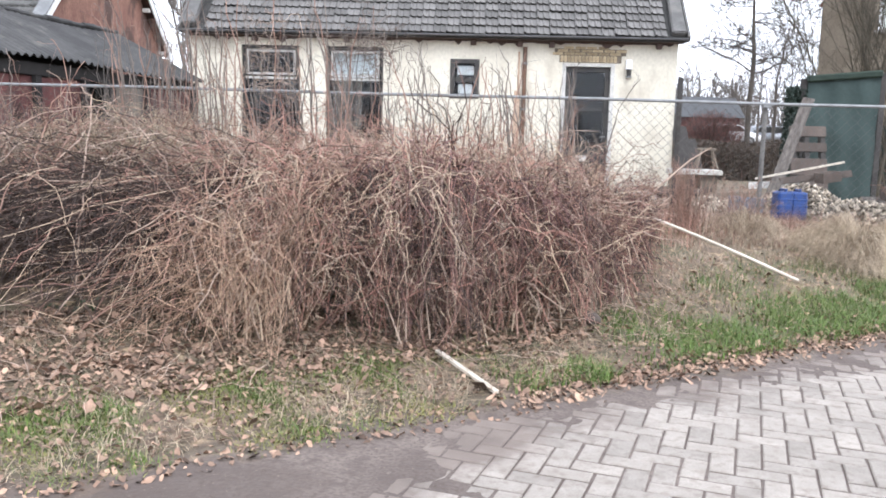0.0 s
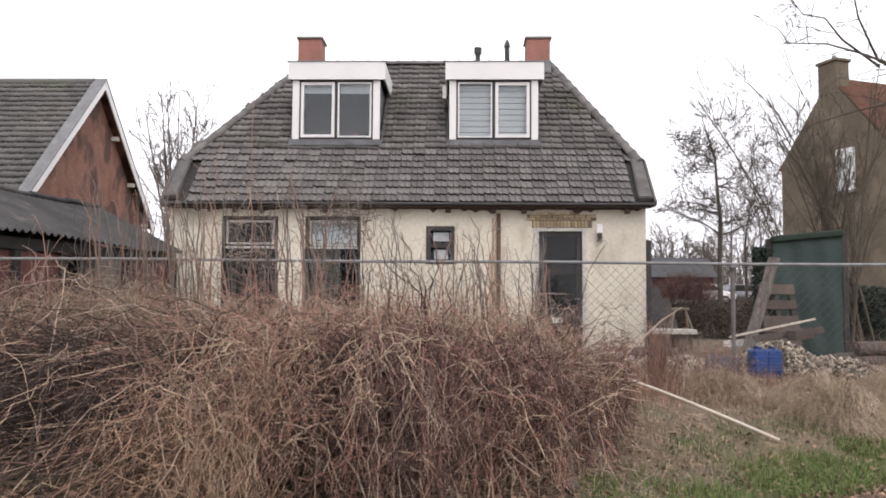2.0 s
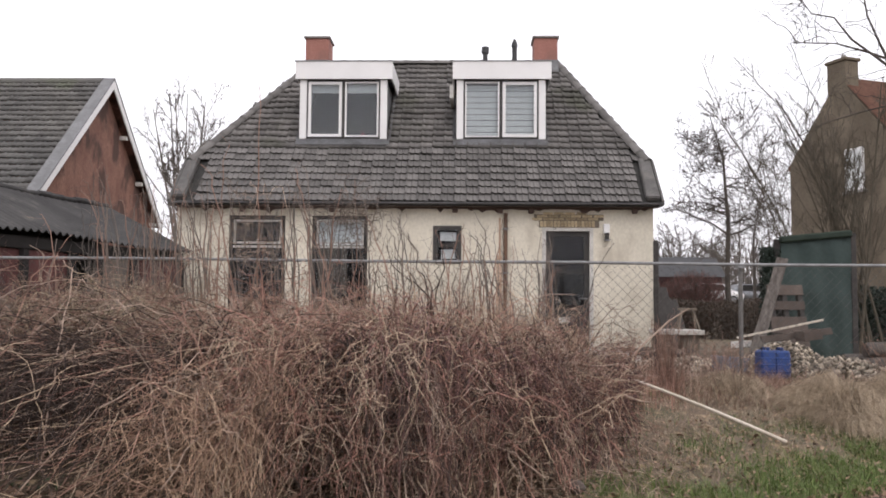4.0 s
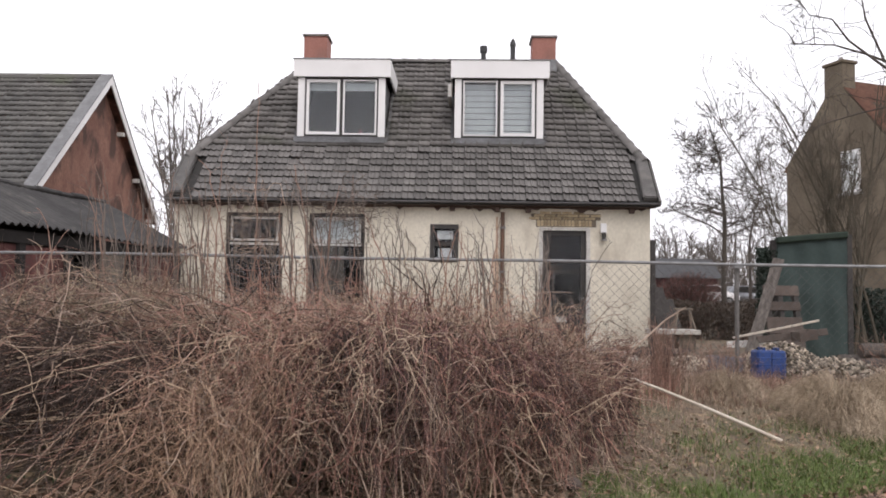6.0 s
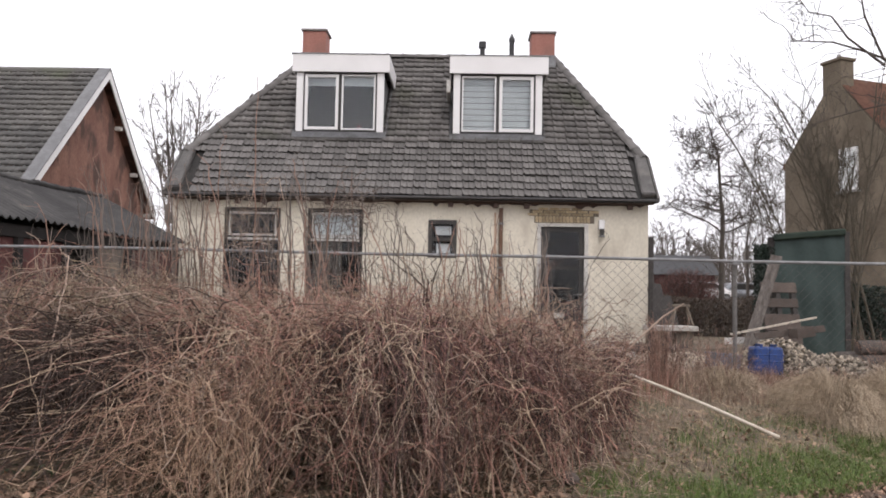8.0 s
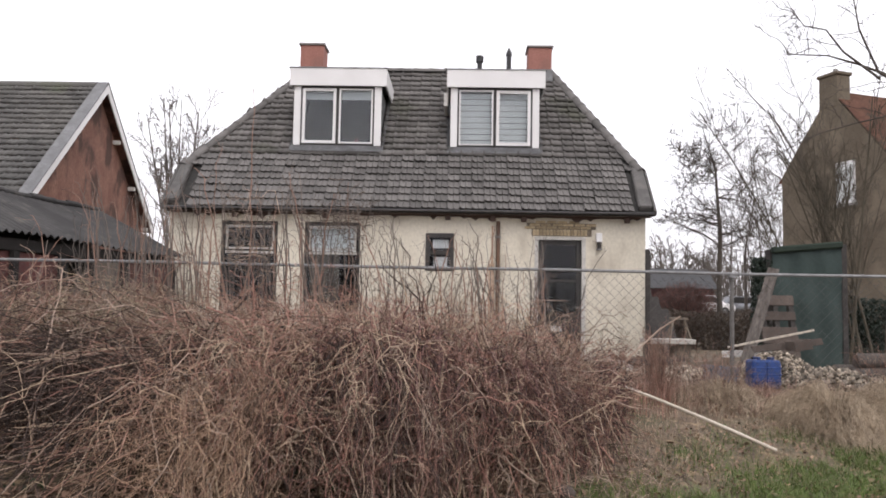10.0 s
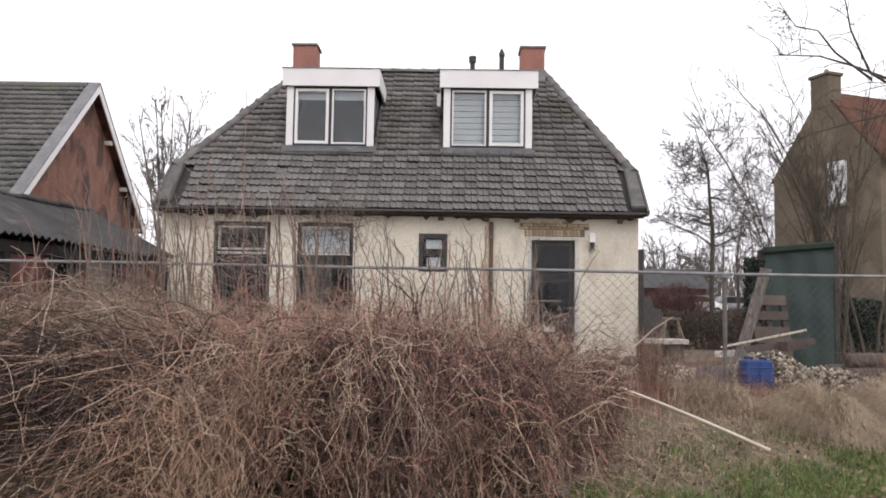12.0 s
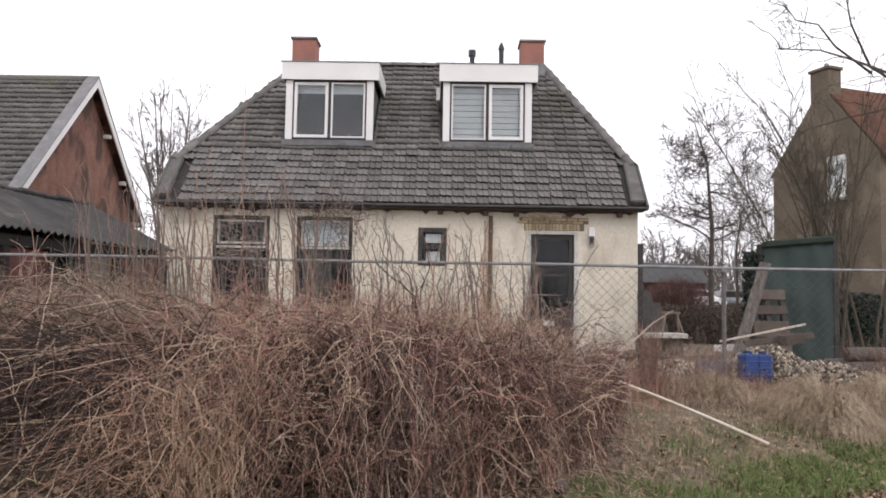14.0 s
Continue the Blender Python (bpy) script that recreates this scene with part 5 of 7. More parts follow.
def thicket_red():
    rg = np.random.default_rng(71)
    t = thing("bramble_thicket", "dense thicket of drooping leafless red-brown canes on the bank", "shrub", (0, 0, 0))
    for n, m, lab, rad, fan, wig, lk, tw, kink in ((620, "cane_red", "drooping red-brown canes", 0.0046, 0.55, 0.09, 90, 2, 0.008), (300, "cane_grey", "pale grey-brown canes", 0.0044, 0.7, 0.10, 60, 2, 0.010),
                                                   (130, "cane_tan", "tan dead canes", 0.0044, 0.8, 0.11, 50, 2, 0.012), (560, "cane_brown", "dull brown canes", 0.0042, 0.6, 0.10, 80, 2, 0.009)):
        b, e, r = hanging(n, -1.5, 1.1, rg, fan=fan, locks=lk, front=2.0 if m in ("cane_grey", "cane_tan") else 1.5, spill=0.35)
        P = kinked(curved(b, e, r, 17, rg, wig, late=rg.uniform(0.3, 0.95, n)), rg, kink)
        stems("cane_mass", P, taper(n, 17, rad, rg), M[m], t, lab, tw, 0.16, rg)
    for n, m, lab, rad in ((420, "cane_red", "broken red-brown stems", 0.0042), (230, "cane_grey", "broken pale stems", 0.0042), (90, "cane_tan", "broken tan stems", 0.0040)):
        lo, hi = crossing(n, -1.5, 1.2, rg, 0.62)
        P = kinked(curved(lo, hi, rg.uniform(-0.12, 0.15, n), 9, rg, 0.05), rg, 0.007)
        stems("stalk_mass", P, taper(n, 9, rad, rg, 0.5), M[m], t, lab, 3, 0.13, rg)
    # inner canes, coloured dark to carry the shade inside the thicket
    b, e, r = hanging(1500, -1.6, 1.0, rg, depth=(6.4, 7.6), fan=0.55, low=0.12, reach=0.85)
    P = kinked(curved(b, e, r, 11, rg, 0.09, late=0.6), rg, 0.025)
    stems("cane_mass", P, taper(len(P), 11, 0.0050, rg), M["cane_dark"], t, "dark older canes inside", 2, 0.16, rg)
    # dark purple-brown canes hanging at the eastern end
    n = 620
    b, e, r = hanging(n, -0.5, 1.15, rg, depth=(6.0, 7.2), fan=0.4, locks=70, front=2.6, spill=0.3)
    P = kinked(curved(b, e, r, 15, rg, 0.08, late=rg.uniform(0.4, 0.95, n)), rg, 0.008)
    stems("cane_mass", P, taper(n, 15, 0.0046, rg), M["cane_plum"], t, "dark purple-brown canes", 2, 0.14, rg)
    # long pale branches that follow the dome down to the east
    n = 30
    bx = rg.uniform(-0.7, 0.35, n)
    base = np.stack([bx, rg.uniform(5.9, 6.8, n), top_z(bx) * rg.uniform(0.72, 0.92, n)], -1)
    tx = rg.uniform(0.7, 1.6, n)
    tip = np.stack([tx, base[:, 1] + rg.normal(0, 0.15, n), rg.uniform(0.35, 0.85, n)], -1)
    base[0], tip[0] = (0.06, 6.75, 1.08), (1.42, 6.9, 0.72)
    P = kinked(curved(base, tip, rg.uniform(0.0, 0.14, n), 14, rg, 0.04, late=rg.uniform(0.4, 0.6, n)), rg, 0.007)
    R = taper(n, 14, 0.0055, rg, 0.45)
    R[0] = np.linspace(0.013, 0.008, 14)
    for k in range(n):
        array_mesh("branch", *joined([tubes(P[k:k + 1], R[k:k + 1], 5), tubes(*side_twigs(P[k:k + 1], 5, 0.16, rg))]), M["straw" if k == 0 else ("cane_grey", "cane_tan", "cane_red")[k % 3]], t)
    # thin wiry ends that curl out of the front
    n = 220
    x = rg.uniform(-1.5, 1.2, n)
    y = front_y(x) + rg.uniform(0.0, 0.9, n)
    c = np.stack([x, y, ground_z(x, y) + 0.12 + rg.uniform(0, 0.85, n) * top_z(x)], -1)
    P = kinked(curved(c, c + rg.normal(0, 0.2, (n, 3)) + np.array([0, -0.08, -0.1]), rg.uniform(0, 0.16, n), 10, rg, 0.08), rg, 0.02)
    stems("wiry_growth", P, taper(n, 10, 0.0026, rg, 0.5), M["cane_tan"], t, "thin curling dead stems", 2, 0.1, rg)


def clear_of_hollow(P):
    """Keeps the stems that do not cross the dark hollow in the western half of the thicket."""
    x, y, z = P[..., 0], P[..., 1], P[..., 2]
    inside = (((x + 2.35) / 0.50) ** 2 + ((z - 0.74) / 0.26) ** 2 < 1) & (y < 6.3)
    return ~inside.any(axis=1)


def thicket_grey():
    rg = np.random.default_rng(72)
    t = thing("bramble_thicket", "tangled thicket of arching grey-brown brambles on the bank", "shrub", (0, 0, 0))
    # the cane_dark row has the inside shade in its colour
    for n, m, lab, rad, fan, wig, lk, tw, kink in ((460, "cane_grey", "arching grey-brown canes", 0.0044, 1.0, 0.11, 70, 3, 0.011), (240, "cane_tan", "tan dead canes", 0.0042, 1.1, 0.11, 60, 3, 0.012),
                                                   (420, "cane_red", "red-brown canes", 0.0044, 1.0, 0.11, 80, 3, 0.010), (430, "cane_brown", "dull brown canes", 0.0042, 1.0, 0.10, 70, 3, 0.010),
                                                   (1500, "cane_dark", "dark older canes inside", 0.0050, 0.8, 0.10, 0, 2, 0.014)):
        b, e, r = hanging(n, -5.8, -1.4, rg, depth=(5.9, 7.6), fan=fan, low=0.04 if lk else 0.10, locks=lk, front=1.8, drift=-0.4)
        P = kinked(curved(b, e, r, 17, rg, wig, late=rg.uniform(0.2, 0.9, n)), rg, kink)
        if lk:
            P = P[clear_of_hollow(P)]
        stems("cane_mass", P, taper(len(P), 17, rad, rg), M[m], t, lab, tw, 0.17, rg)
    for n, m, lab, rad in ((420, "cane_brown", "broken brown stems", 0.0044), (200, "cane_grey", "broken pale stems", 0.0044)):
        lo, hi = crossing(n, -5.2, -1.3, rg, 0.8)
        P = kinked(curved(lo, hi, rg.uniform(-0.12, 0.18, n), 9, rg, 0.06), rg, 0.008)
        P = P[clear_of_hollow(P)]
        stems("stalk_mass", P, taper(len(P), 9, rad, rg, 0.5), M[m], t, lab, 3, 0.14, rg)
    # more canes in the dark colour, to deepen the shade low down
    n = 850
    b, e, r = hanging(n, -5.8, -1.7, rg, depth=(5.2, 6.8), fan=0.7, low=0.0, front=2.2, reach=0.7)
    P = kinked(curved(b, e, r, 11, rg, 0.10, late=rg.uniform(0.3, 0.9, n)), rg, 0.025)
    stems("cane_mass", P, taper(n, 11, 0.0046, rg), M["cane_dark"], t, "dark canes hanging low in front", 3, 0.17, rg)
    # long runners that spring from the middle of the thicket and fan down to its western foot
    n = 72
    bx = rg.uniform(-2.3, -0.5, n)
    base = np.stack([bx, rg.uniform(5.2, 6.3, n), rg.uniform(0.55, 1.12, n)], -1)
    tx = bx - rg.uniform(-0.5, 1.9, n)
    tip = ground3(tx, np.maximum(front_y(tx) + rg.uniform(-0.1, 0.7, n), 3.9), rg.uniform(0.03, 0.35, n))
    P = kinked(curved(base, tip, rg.uniform(-0.15, 0.10, n), 15, rg, 0.05, late=rg.uniform(0.3, 0.6, n)), rg, 0.007)
    R = taper(n, 15, 0.0040, rg, 0.5)
    for k in range(n):
        array_mesh("runner", *joined([tubes(P[k:k + 1], R[k:k + 1], 5), tubes(*side_twigs(P[k:k + 1], 4, 0.18, rg))]), M[("cane_grey", "cane_tan", "cane_brown", "cane_grey", "cane_red")[k % 5]], t)
    # stout canes that lean out over the front
    n = 50
    bx = rg.uniform(-3.4, 0.6, n)
    base = ground3(bx, front_y(bx) + rg.uniform(0.05, 0.6, n), 0.06)
    tip = base + np.stack([rg.normal(0.15, 0.5, n), rg.uniform(0.1, 0.7, n), rg.uniform(0.4, 0.95, n)], -1)
    P = kinked(curved(base, tip, rg.uniform(-0.05, 0.06, n), 12, rg, 0.04), rg, 0.009)
    R = taper(n, 12, 0.0050, rg, 0.45)
    for k in range(n):
        array_mesh("stout_cane", *joined([tubes(P[k:k + 1], R[k:k + 1], 5), tubes(*side_twigs(P[k:k + 1], 3, 0.14, rg))]), M[("cane_tan", "cane_grey", "cane_brown")[k % 3]], t)


def thicket_back():
    rg = np.random.default_rng(73)
    t = thing("scrub", "twiggy leafless scrub growing along the fence", "shrub", (0, 0, 0))
    for n, m, lab, hi in ((800, "bark_shoot", "upright grey twigs", 1.0), (480, "cane_red", "upright red-brown twigs", 1.0), (700, "cane_brown", "dull brown twigs", 1.0), (350, "cane_tan", "dry tan stalks", 0.9)):
        bx = rg.uniform(-5.8, 1.25, n)
        by = rg.uniform(7.2, 9.4, n)
        base = ground3(bx, by)
        left = np.clip((-1.2 - bx) / 2.5, 0, 1)
        h = hi * (0.50 + 0.40 * left) * rg.uniform(0.4, 1.25, n) * (1 + 0.22 * lump(bx, by, 2.3)) * np.where(bx > 0.7, 0.8, 1.0)
        tip = base + np.stack([rg.normal(0, 0.28, n), rg.normal(-0.1, 0.2, n), h], -1)
        P = curved(base, tip, rg.uniform(-0.18, 0.12, n) * h, 8, rg, 0.035)
        stems("twig_mass", P, taper(n, 8, 0.0036, rg, 0.3), M[m], t, lab, 5, 0.15, rg)
    # tall whippy shoots
    spots = [(-4.6, -2.9, 20, 2.2), (-3.6, -1.3, 104, 2.42), (-1.4, 1.0, 92, 1.98), (-0.5, 0.95, 28, 1.5), (-6, -4.4, 12, 1.95), (0.8, 1.3, 8, 1.5), (-3.02, -2.62, 26, 2.3)]
    for x0, x1, n, top in spots:
        bx = rg.uniform(x0, x1, n)
        by = rg.uniform(7.4, 9.0, n)
        base = ground3(bx, by, 0.3)
        tip = np.stack([bx + rg.normal(-0.05, 0.20, n), by + rg.normal(0, 0.15, n), top * rg.uniform(0.78, 1.12, n)], -1)
        P = curved(base, tip, rg.uniform(-0.3, -0.1, n), 11, rg, 0.025)
        P = kinked(P, rg, 0.010)
        R = taper(n, 11, 0.0068, rg, 0.38)
        for k in range(n):
            array_mesh("shoot", *joined([tubes(P[k:k + 1], R[k:k + 1], 4), tubes(*side_twigs(P[k:k + 1], 6, 0.2, rg))]), M[("bark_mid", "bark_shoot", "bark_shoot", "cane_brown")[k % 4]], t)
    # a few stems that stand well above the rest
    base = ground3(np.array([-2.15, -2.55, -1.2, -3.6]), np.array([8.5, 8.3, 8.4, 8.6]), 0.3)
    tip = np.array([(-2.13, 8.5, 3.62), (-2.45, 8.3, 2.95), (-1.1, 8.4, 2.6), (-3.9, 8.6, 2.75)])
    P = curved(base, tip, np.full(4, -1.2), 14, rg, 0.05)
    R = taper(4, 14, 0.0085, rg, 0.3)
    for k in range(4):
        array_mesh("shoot", *joined([tubes(P[k:k + 1], R[k:k + 1], 5), tubes(*side_twigs(P[k:k + 1], 8, 0.16, rg))]), M["cane_brown"], t)
    # western mound of fine tan growth
    for n, m in ((1100, "dead_blade"), (700, "bark_shoot"), (600, "cane_brown")):
        bx = rg.normal(-2.95, 0.62, n)
        by = rg.uniform(5.9, 7.6, n)
        f = rg.uniform(0.15, 1, n) ** 0.7
        top = np.interp(bx, [-4.4, -3.6, -2.8, -2.3, -1.8], [1.10, 1.34, 1.52, 1.38, 1.12])
        base = np.stack([bx, by, 0.55 + (top - 0.75) * f], -1)
        tip = base + np.stack([rg.normal(0.04, 0.2, n), rg.normal(-0.05, 0.18, n), rg.uniform(-0.12, 0.32, n)], -1)
        P = kinked(curved(base, tip, rg.uniform(-0.05, 0.12, n), 8, rg, 0.05), rg, 0.012)
        stems("fine_mound", P, taper(n, 8, 0.0030, rg, 0.4), M[m], t, "mound of fine tan dead growth", 5, 0.12, rg)
    # fine upright growth that softens the crest of the thicket
    for n, m in ((420, "cane_grey"), (330, "cane_red"), (400, "cane_tan"), (260, "straw_warm")):
        bx = np.where(rg.uniform(0, 1, n) < 0.6, rg.uniform(-1.9, 1.1, n), rg.uniform(-5.6, 1.2, n))
        by = rg.uniform(6.0, 8.4, n)
        base = ground3(bx, by, 0)
        base[:, 2] += 0.5 * top_z(bx)
        tip = base + np.stack([rg.normal(-0.03, 0.2, n), rg.normal(-0.05, 0.18, n), rg.uniform(0.2, 0.95, n) * np.interp(bx, [-5, -2.5, -1.5, 0.6, 1.2], [0.42, 0.40, 0.38, 0.46, 0.40])], -1)
        P = kinked(curved(base, tip, rg.uniform(-0.15, 0.12, n), 9, rg, 0.04), rg, 0.012)
        stems("crest_growth", P, taper(n, 9, 0.0031, rg, 0.35), M[m], t, "fine upright dead growth", 5, 0.13, rg)
    # dark forked stem and dead climber on top
    n = 7
    base = ground3(np.linspace(-0.35, -0.1, n), np.full(n, 6.9), 0.5)
    tip = np.stack([-0.35 + rg.normal(0, 0.35, n), np.full(n, 6.9), rg.uniform(1.45, 1.95, n)], -1)
    P = curved(base, tip, rg.uniform(-0.4, -0.1, n), 10, rg, 0.09)
    R = taper(n, 10, 0.0075, rg, 0.4)
    for k in range(n):
        array_mesh("dark_shoot", *joined([tubes(P[k:k + 1], R[k:k + 1], 5), tubes(*side_twigs(P[k:k + 1], 3, 0.2, rg))]), M["cane_dark"], t)
    n = 110
    c = np.stack([rg.normal(-1.12, 0.16, n), rg.normal(8.3, 0.12, n), rg.normal(2.22, 0.12, n)], -1)
    e = c + rg.normal(0, 0.16, (n, 3))
    P = curved(c, e, rg.uniform(-0.1, 0.12, n), 7, rg, 0.07)
    stems("dead_climber", P, taper(n, 7, 0.0036, rg, 0.6), M["bark_shoot"], t, "curled dead climber stems", 0, 0.1, rg)
    n = 80
    c = np.stack([rg.normal(-2.15, 0.22, n), rg.normal(8.2, 0.12, n), rg.normal(2.0, 0.25, n)], -1)
    e = c + rg.normal(0, 0.2, (n, 3))
    P = curved(c, e, rg.uniform(-0.1, 0.12, n), 7, rg, 0.07)
    stems("dead_climber", P, taper(n, 7, 0.0036, rg, 0.6), M["cane_grey"], t, "curled dead climber stems", 0, 0.1, rg)


overhanging_tree()
thicket_red()
thicket_grey()
thicket_back()


def blades(base, height, lean, rg, width=0.005, K=4):
    """Bent flat blades as joined strips."""
    n = len(base)
    a = rg.uniform(0, 2 * np.pi, n)
    d = np.stack([np.cos(a), np.sin(a), np.zeros(n)], -1)
    w = np.stack([-np.sin(a), np.cos(a), np.zeros(n)], -1) * (width * rg.uniform(0.6, 1.3, n))[:, None]
    u = np.linspace(0, 1, K)
    V = []
    for k in range(K):
        p = base + d * (lean * height * u[k] ** 2)[:, None] + np.array([0, 0, 1.0]) * (height * (u[k] - 0.35 * lean * u[k] ** 2))[:, None]
        s = w * (1 - 0.9 * u[k])
        V += [p - s, p + s]
    V = np.stack(V, 1)
    idx = np.arange(n * K * 2).reshape(n, K, 2)
    Q = np.stack([idx[:, :-1, 0], idx[:, :-1, 1], idx[:, 1:, 1], idx[:, 1:, 0]], -1).reshape(-1, 4)
    return V.reshape(-1, 3), Q


def tuft(name, label, cx, cy, rx, ry, n, h, material, seed, lean=(0.3, 1.1), width=0.0028, category="grass"):
    rg = np.random.default_rng(seed)
    a, q = rg.uniform(0, 6.283, n), np.sqrt(rg.uniform(0, 1, n))
    b = ground3(cx + rx * q * np.cos(a), cy + ry * q * np.sin(a), -0.01)
    V, Q = blades(b, h * rg.uniform(0.45, 1.15, n) * (1 - 0.35 * q), rg.uniform(*lean, n), rg, width, 6)
    o = array_mesh(name, V, Q, material)
    tagged(o, label, category, kind="stuff")


def hanging_straw():
    rg = np.random.default_rng(81)
    n = 420
    b, e, r = hanging(n, -1.62, -1.12, rg, depth=(4.9, 5.5), fan=0.22, low=0.0, locks=26, front=1.6, reach=0.50)
    e[:, 1] -= 0.12
    P = curved(b, e, r, 11, rg, 0.12, late=rg.uniform(0.2, 0.8, n))
    o = array_mesh("dry_grass", *tubes(P, taper(n, 11, 0.0023, rg, 0.5)), M["straw_warm"])
    tagged(o, "bleached dry grass hanging out of the thicket", "grass", kind="stuff")


hanging_straw()
tuft("dry_grass", "bleached dry grass at the foot of the thicket", -0.25, 5.55, 0.75, 0.35, 420, 0.75, M["straw_warm"], 82, (0.2, 2.0), 0.0022)
tuft("dry_grass", "bleached dry grass among the brambles", -2.9, 5.6, 0.7, 0.6, 500, 0.95, M["straw_warm"], 83, (0.2, 1.8), 0.0022)
tuft("dry_grass", "tall bleached grass behind the thicket", 0.55, 7.9, 0.35, 0.3, 700, 0.95, M["straw"], 84, (0.05, 0.5))


def tussock(cx, cy, r, n, h, seed):
    """A hummock of dry grass whose stems arch out and fall to the ground all round."""
    rg = np.random.default_rng(seed)
    a, q = rg.uniform(0, 6.283, n), rg.uniform(0.15, 1.0, n)
    b = ground3(cx + 0.45 * r * q * np.cos(a), cy + 0.45 * r * q * np.sin(a))
    a2 = a + rg.normal(0, 0.35, n)
    e = ground3(cx + r * (0.3 + 0.75 * q) * np.cos(a2), cy + r * (0.3 + 0.75 * q) * np.sin(a2), 0.02)
    e[:, 2] += rg.uniform(0, 0.4, n) * h * (1 - q)
    P = curved(b, e, h * rg.uniform(0.6, 1.7, n) * (1.25 - 0.8 * q), 8, rg, 0.05, late=rg.uniform(0.2, 0.6, n))
    o = array_mesh("dry_grass", *tubes(P, taper(n, 8, 0.0026, rg, 0.4)), M["straw"])
    tagged(o, "large tussock of dry tan grass beside the fence", "grass", kind="stuff")


tussock(3.75, 8.3, 0.72, 2600, 0.42, 85)
tussock(4.65, 8.6, 0.85, 2600, 0.46, 86)
tussock(2.9, 8.9, 0.5, 700, 0.22, 286)
tuft("dry_grass", "thin greyish dry grass on the bank", 2.6, 8.6, 1.6, 0.9, 1500, 0.30, M["straw"], 87, (0.5, 1.9), 0.0024)
tuft("dry_grass", "thin dry grass on the bank", 1.6, 7.2, 0.7, 0.7, 600, 0.22, M["straw"], 88, (0.4, 1.8), 0.0024)
tuft("dry_weeds", "matted brown winter weeds before the fence", 2.7, 9.0, 1.5, 0.7, 2400, 0.36, M["cane_brown"], 186, (0.5, 1.9), 0.0026)
tuft("dry_weeds", "matted brown winter weeds before the fence", 4.6, 9.6, 1.4, 0.5, 1500, 0.42, M["cane_brown"], 187, (0.5, 1.9), 0.0026)
tuft("dry_stalks", "thin dead stalks beside the fence", 1.9, 9.0, 1.0, 0.5, 420, 0.75, M["cane_grey"], 89, (0.0, 0.4), 0.0022)
tuft("dry_stalks", "thin dead stalks beside the fence", 1.75, 8.2, 0.45, 0.4, 260, 0.62, M["cane_red"], 90, (0.0, 0.5), 0.0024)


def weed_shrubs():
    rg = np.random.default_rng(188)
    for cx, cy, r, n, h in ((2.15, 8.7, 0.32, 90, 0.72), (1.55, 8.1, 0.35, 80, 0.60), (2.9, 9.2, 0.4, 70, 0.5), (5.2, 9.9, 0.5, 90, 0.7)):
        t = thing("weed_shrub", "small twiggy leafless weed before the fence", "shrub", (0, 0, 0), group="small weeds")
        a, q = rg.uniform(0, 6.283, n), np.sqrt(rg.uniform(0, 1, n))
        b = ground3(cx + 0.3 * r * q * np.cos(a), cy + 0.3 * r * q * np.sin(a))
        e = ground3(cx + r * q * np.cos(a), cy + r * q * np.sin(a))
        e[:, 2] += h * rg.uniform(0.5, 1.1, n)
        P = curved(b, e, rg.uniform(-0.3, -0.05, n), 8, rg, 0.04)
        stems("twig_mass", P, taper(n, 8, 0.0036, rg, 0.35), M["cane_brown"], t, "", 7, 0.13, rg)


weed_shrubs()


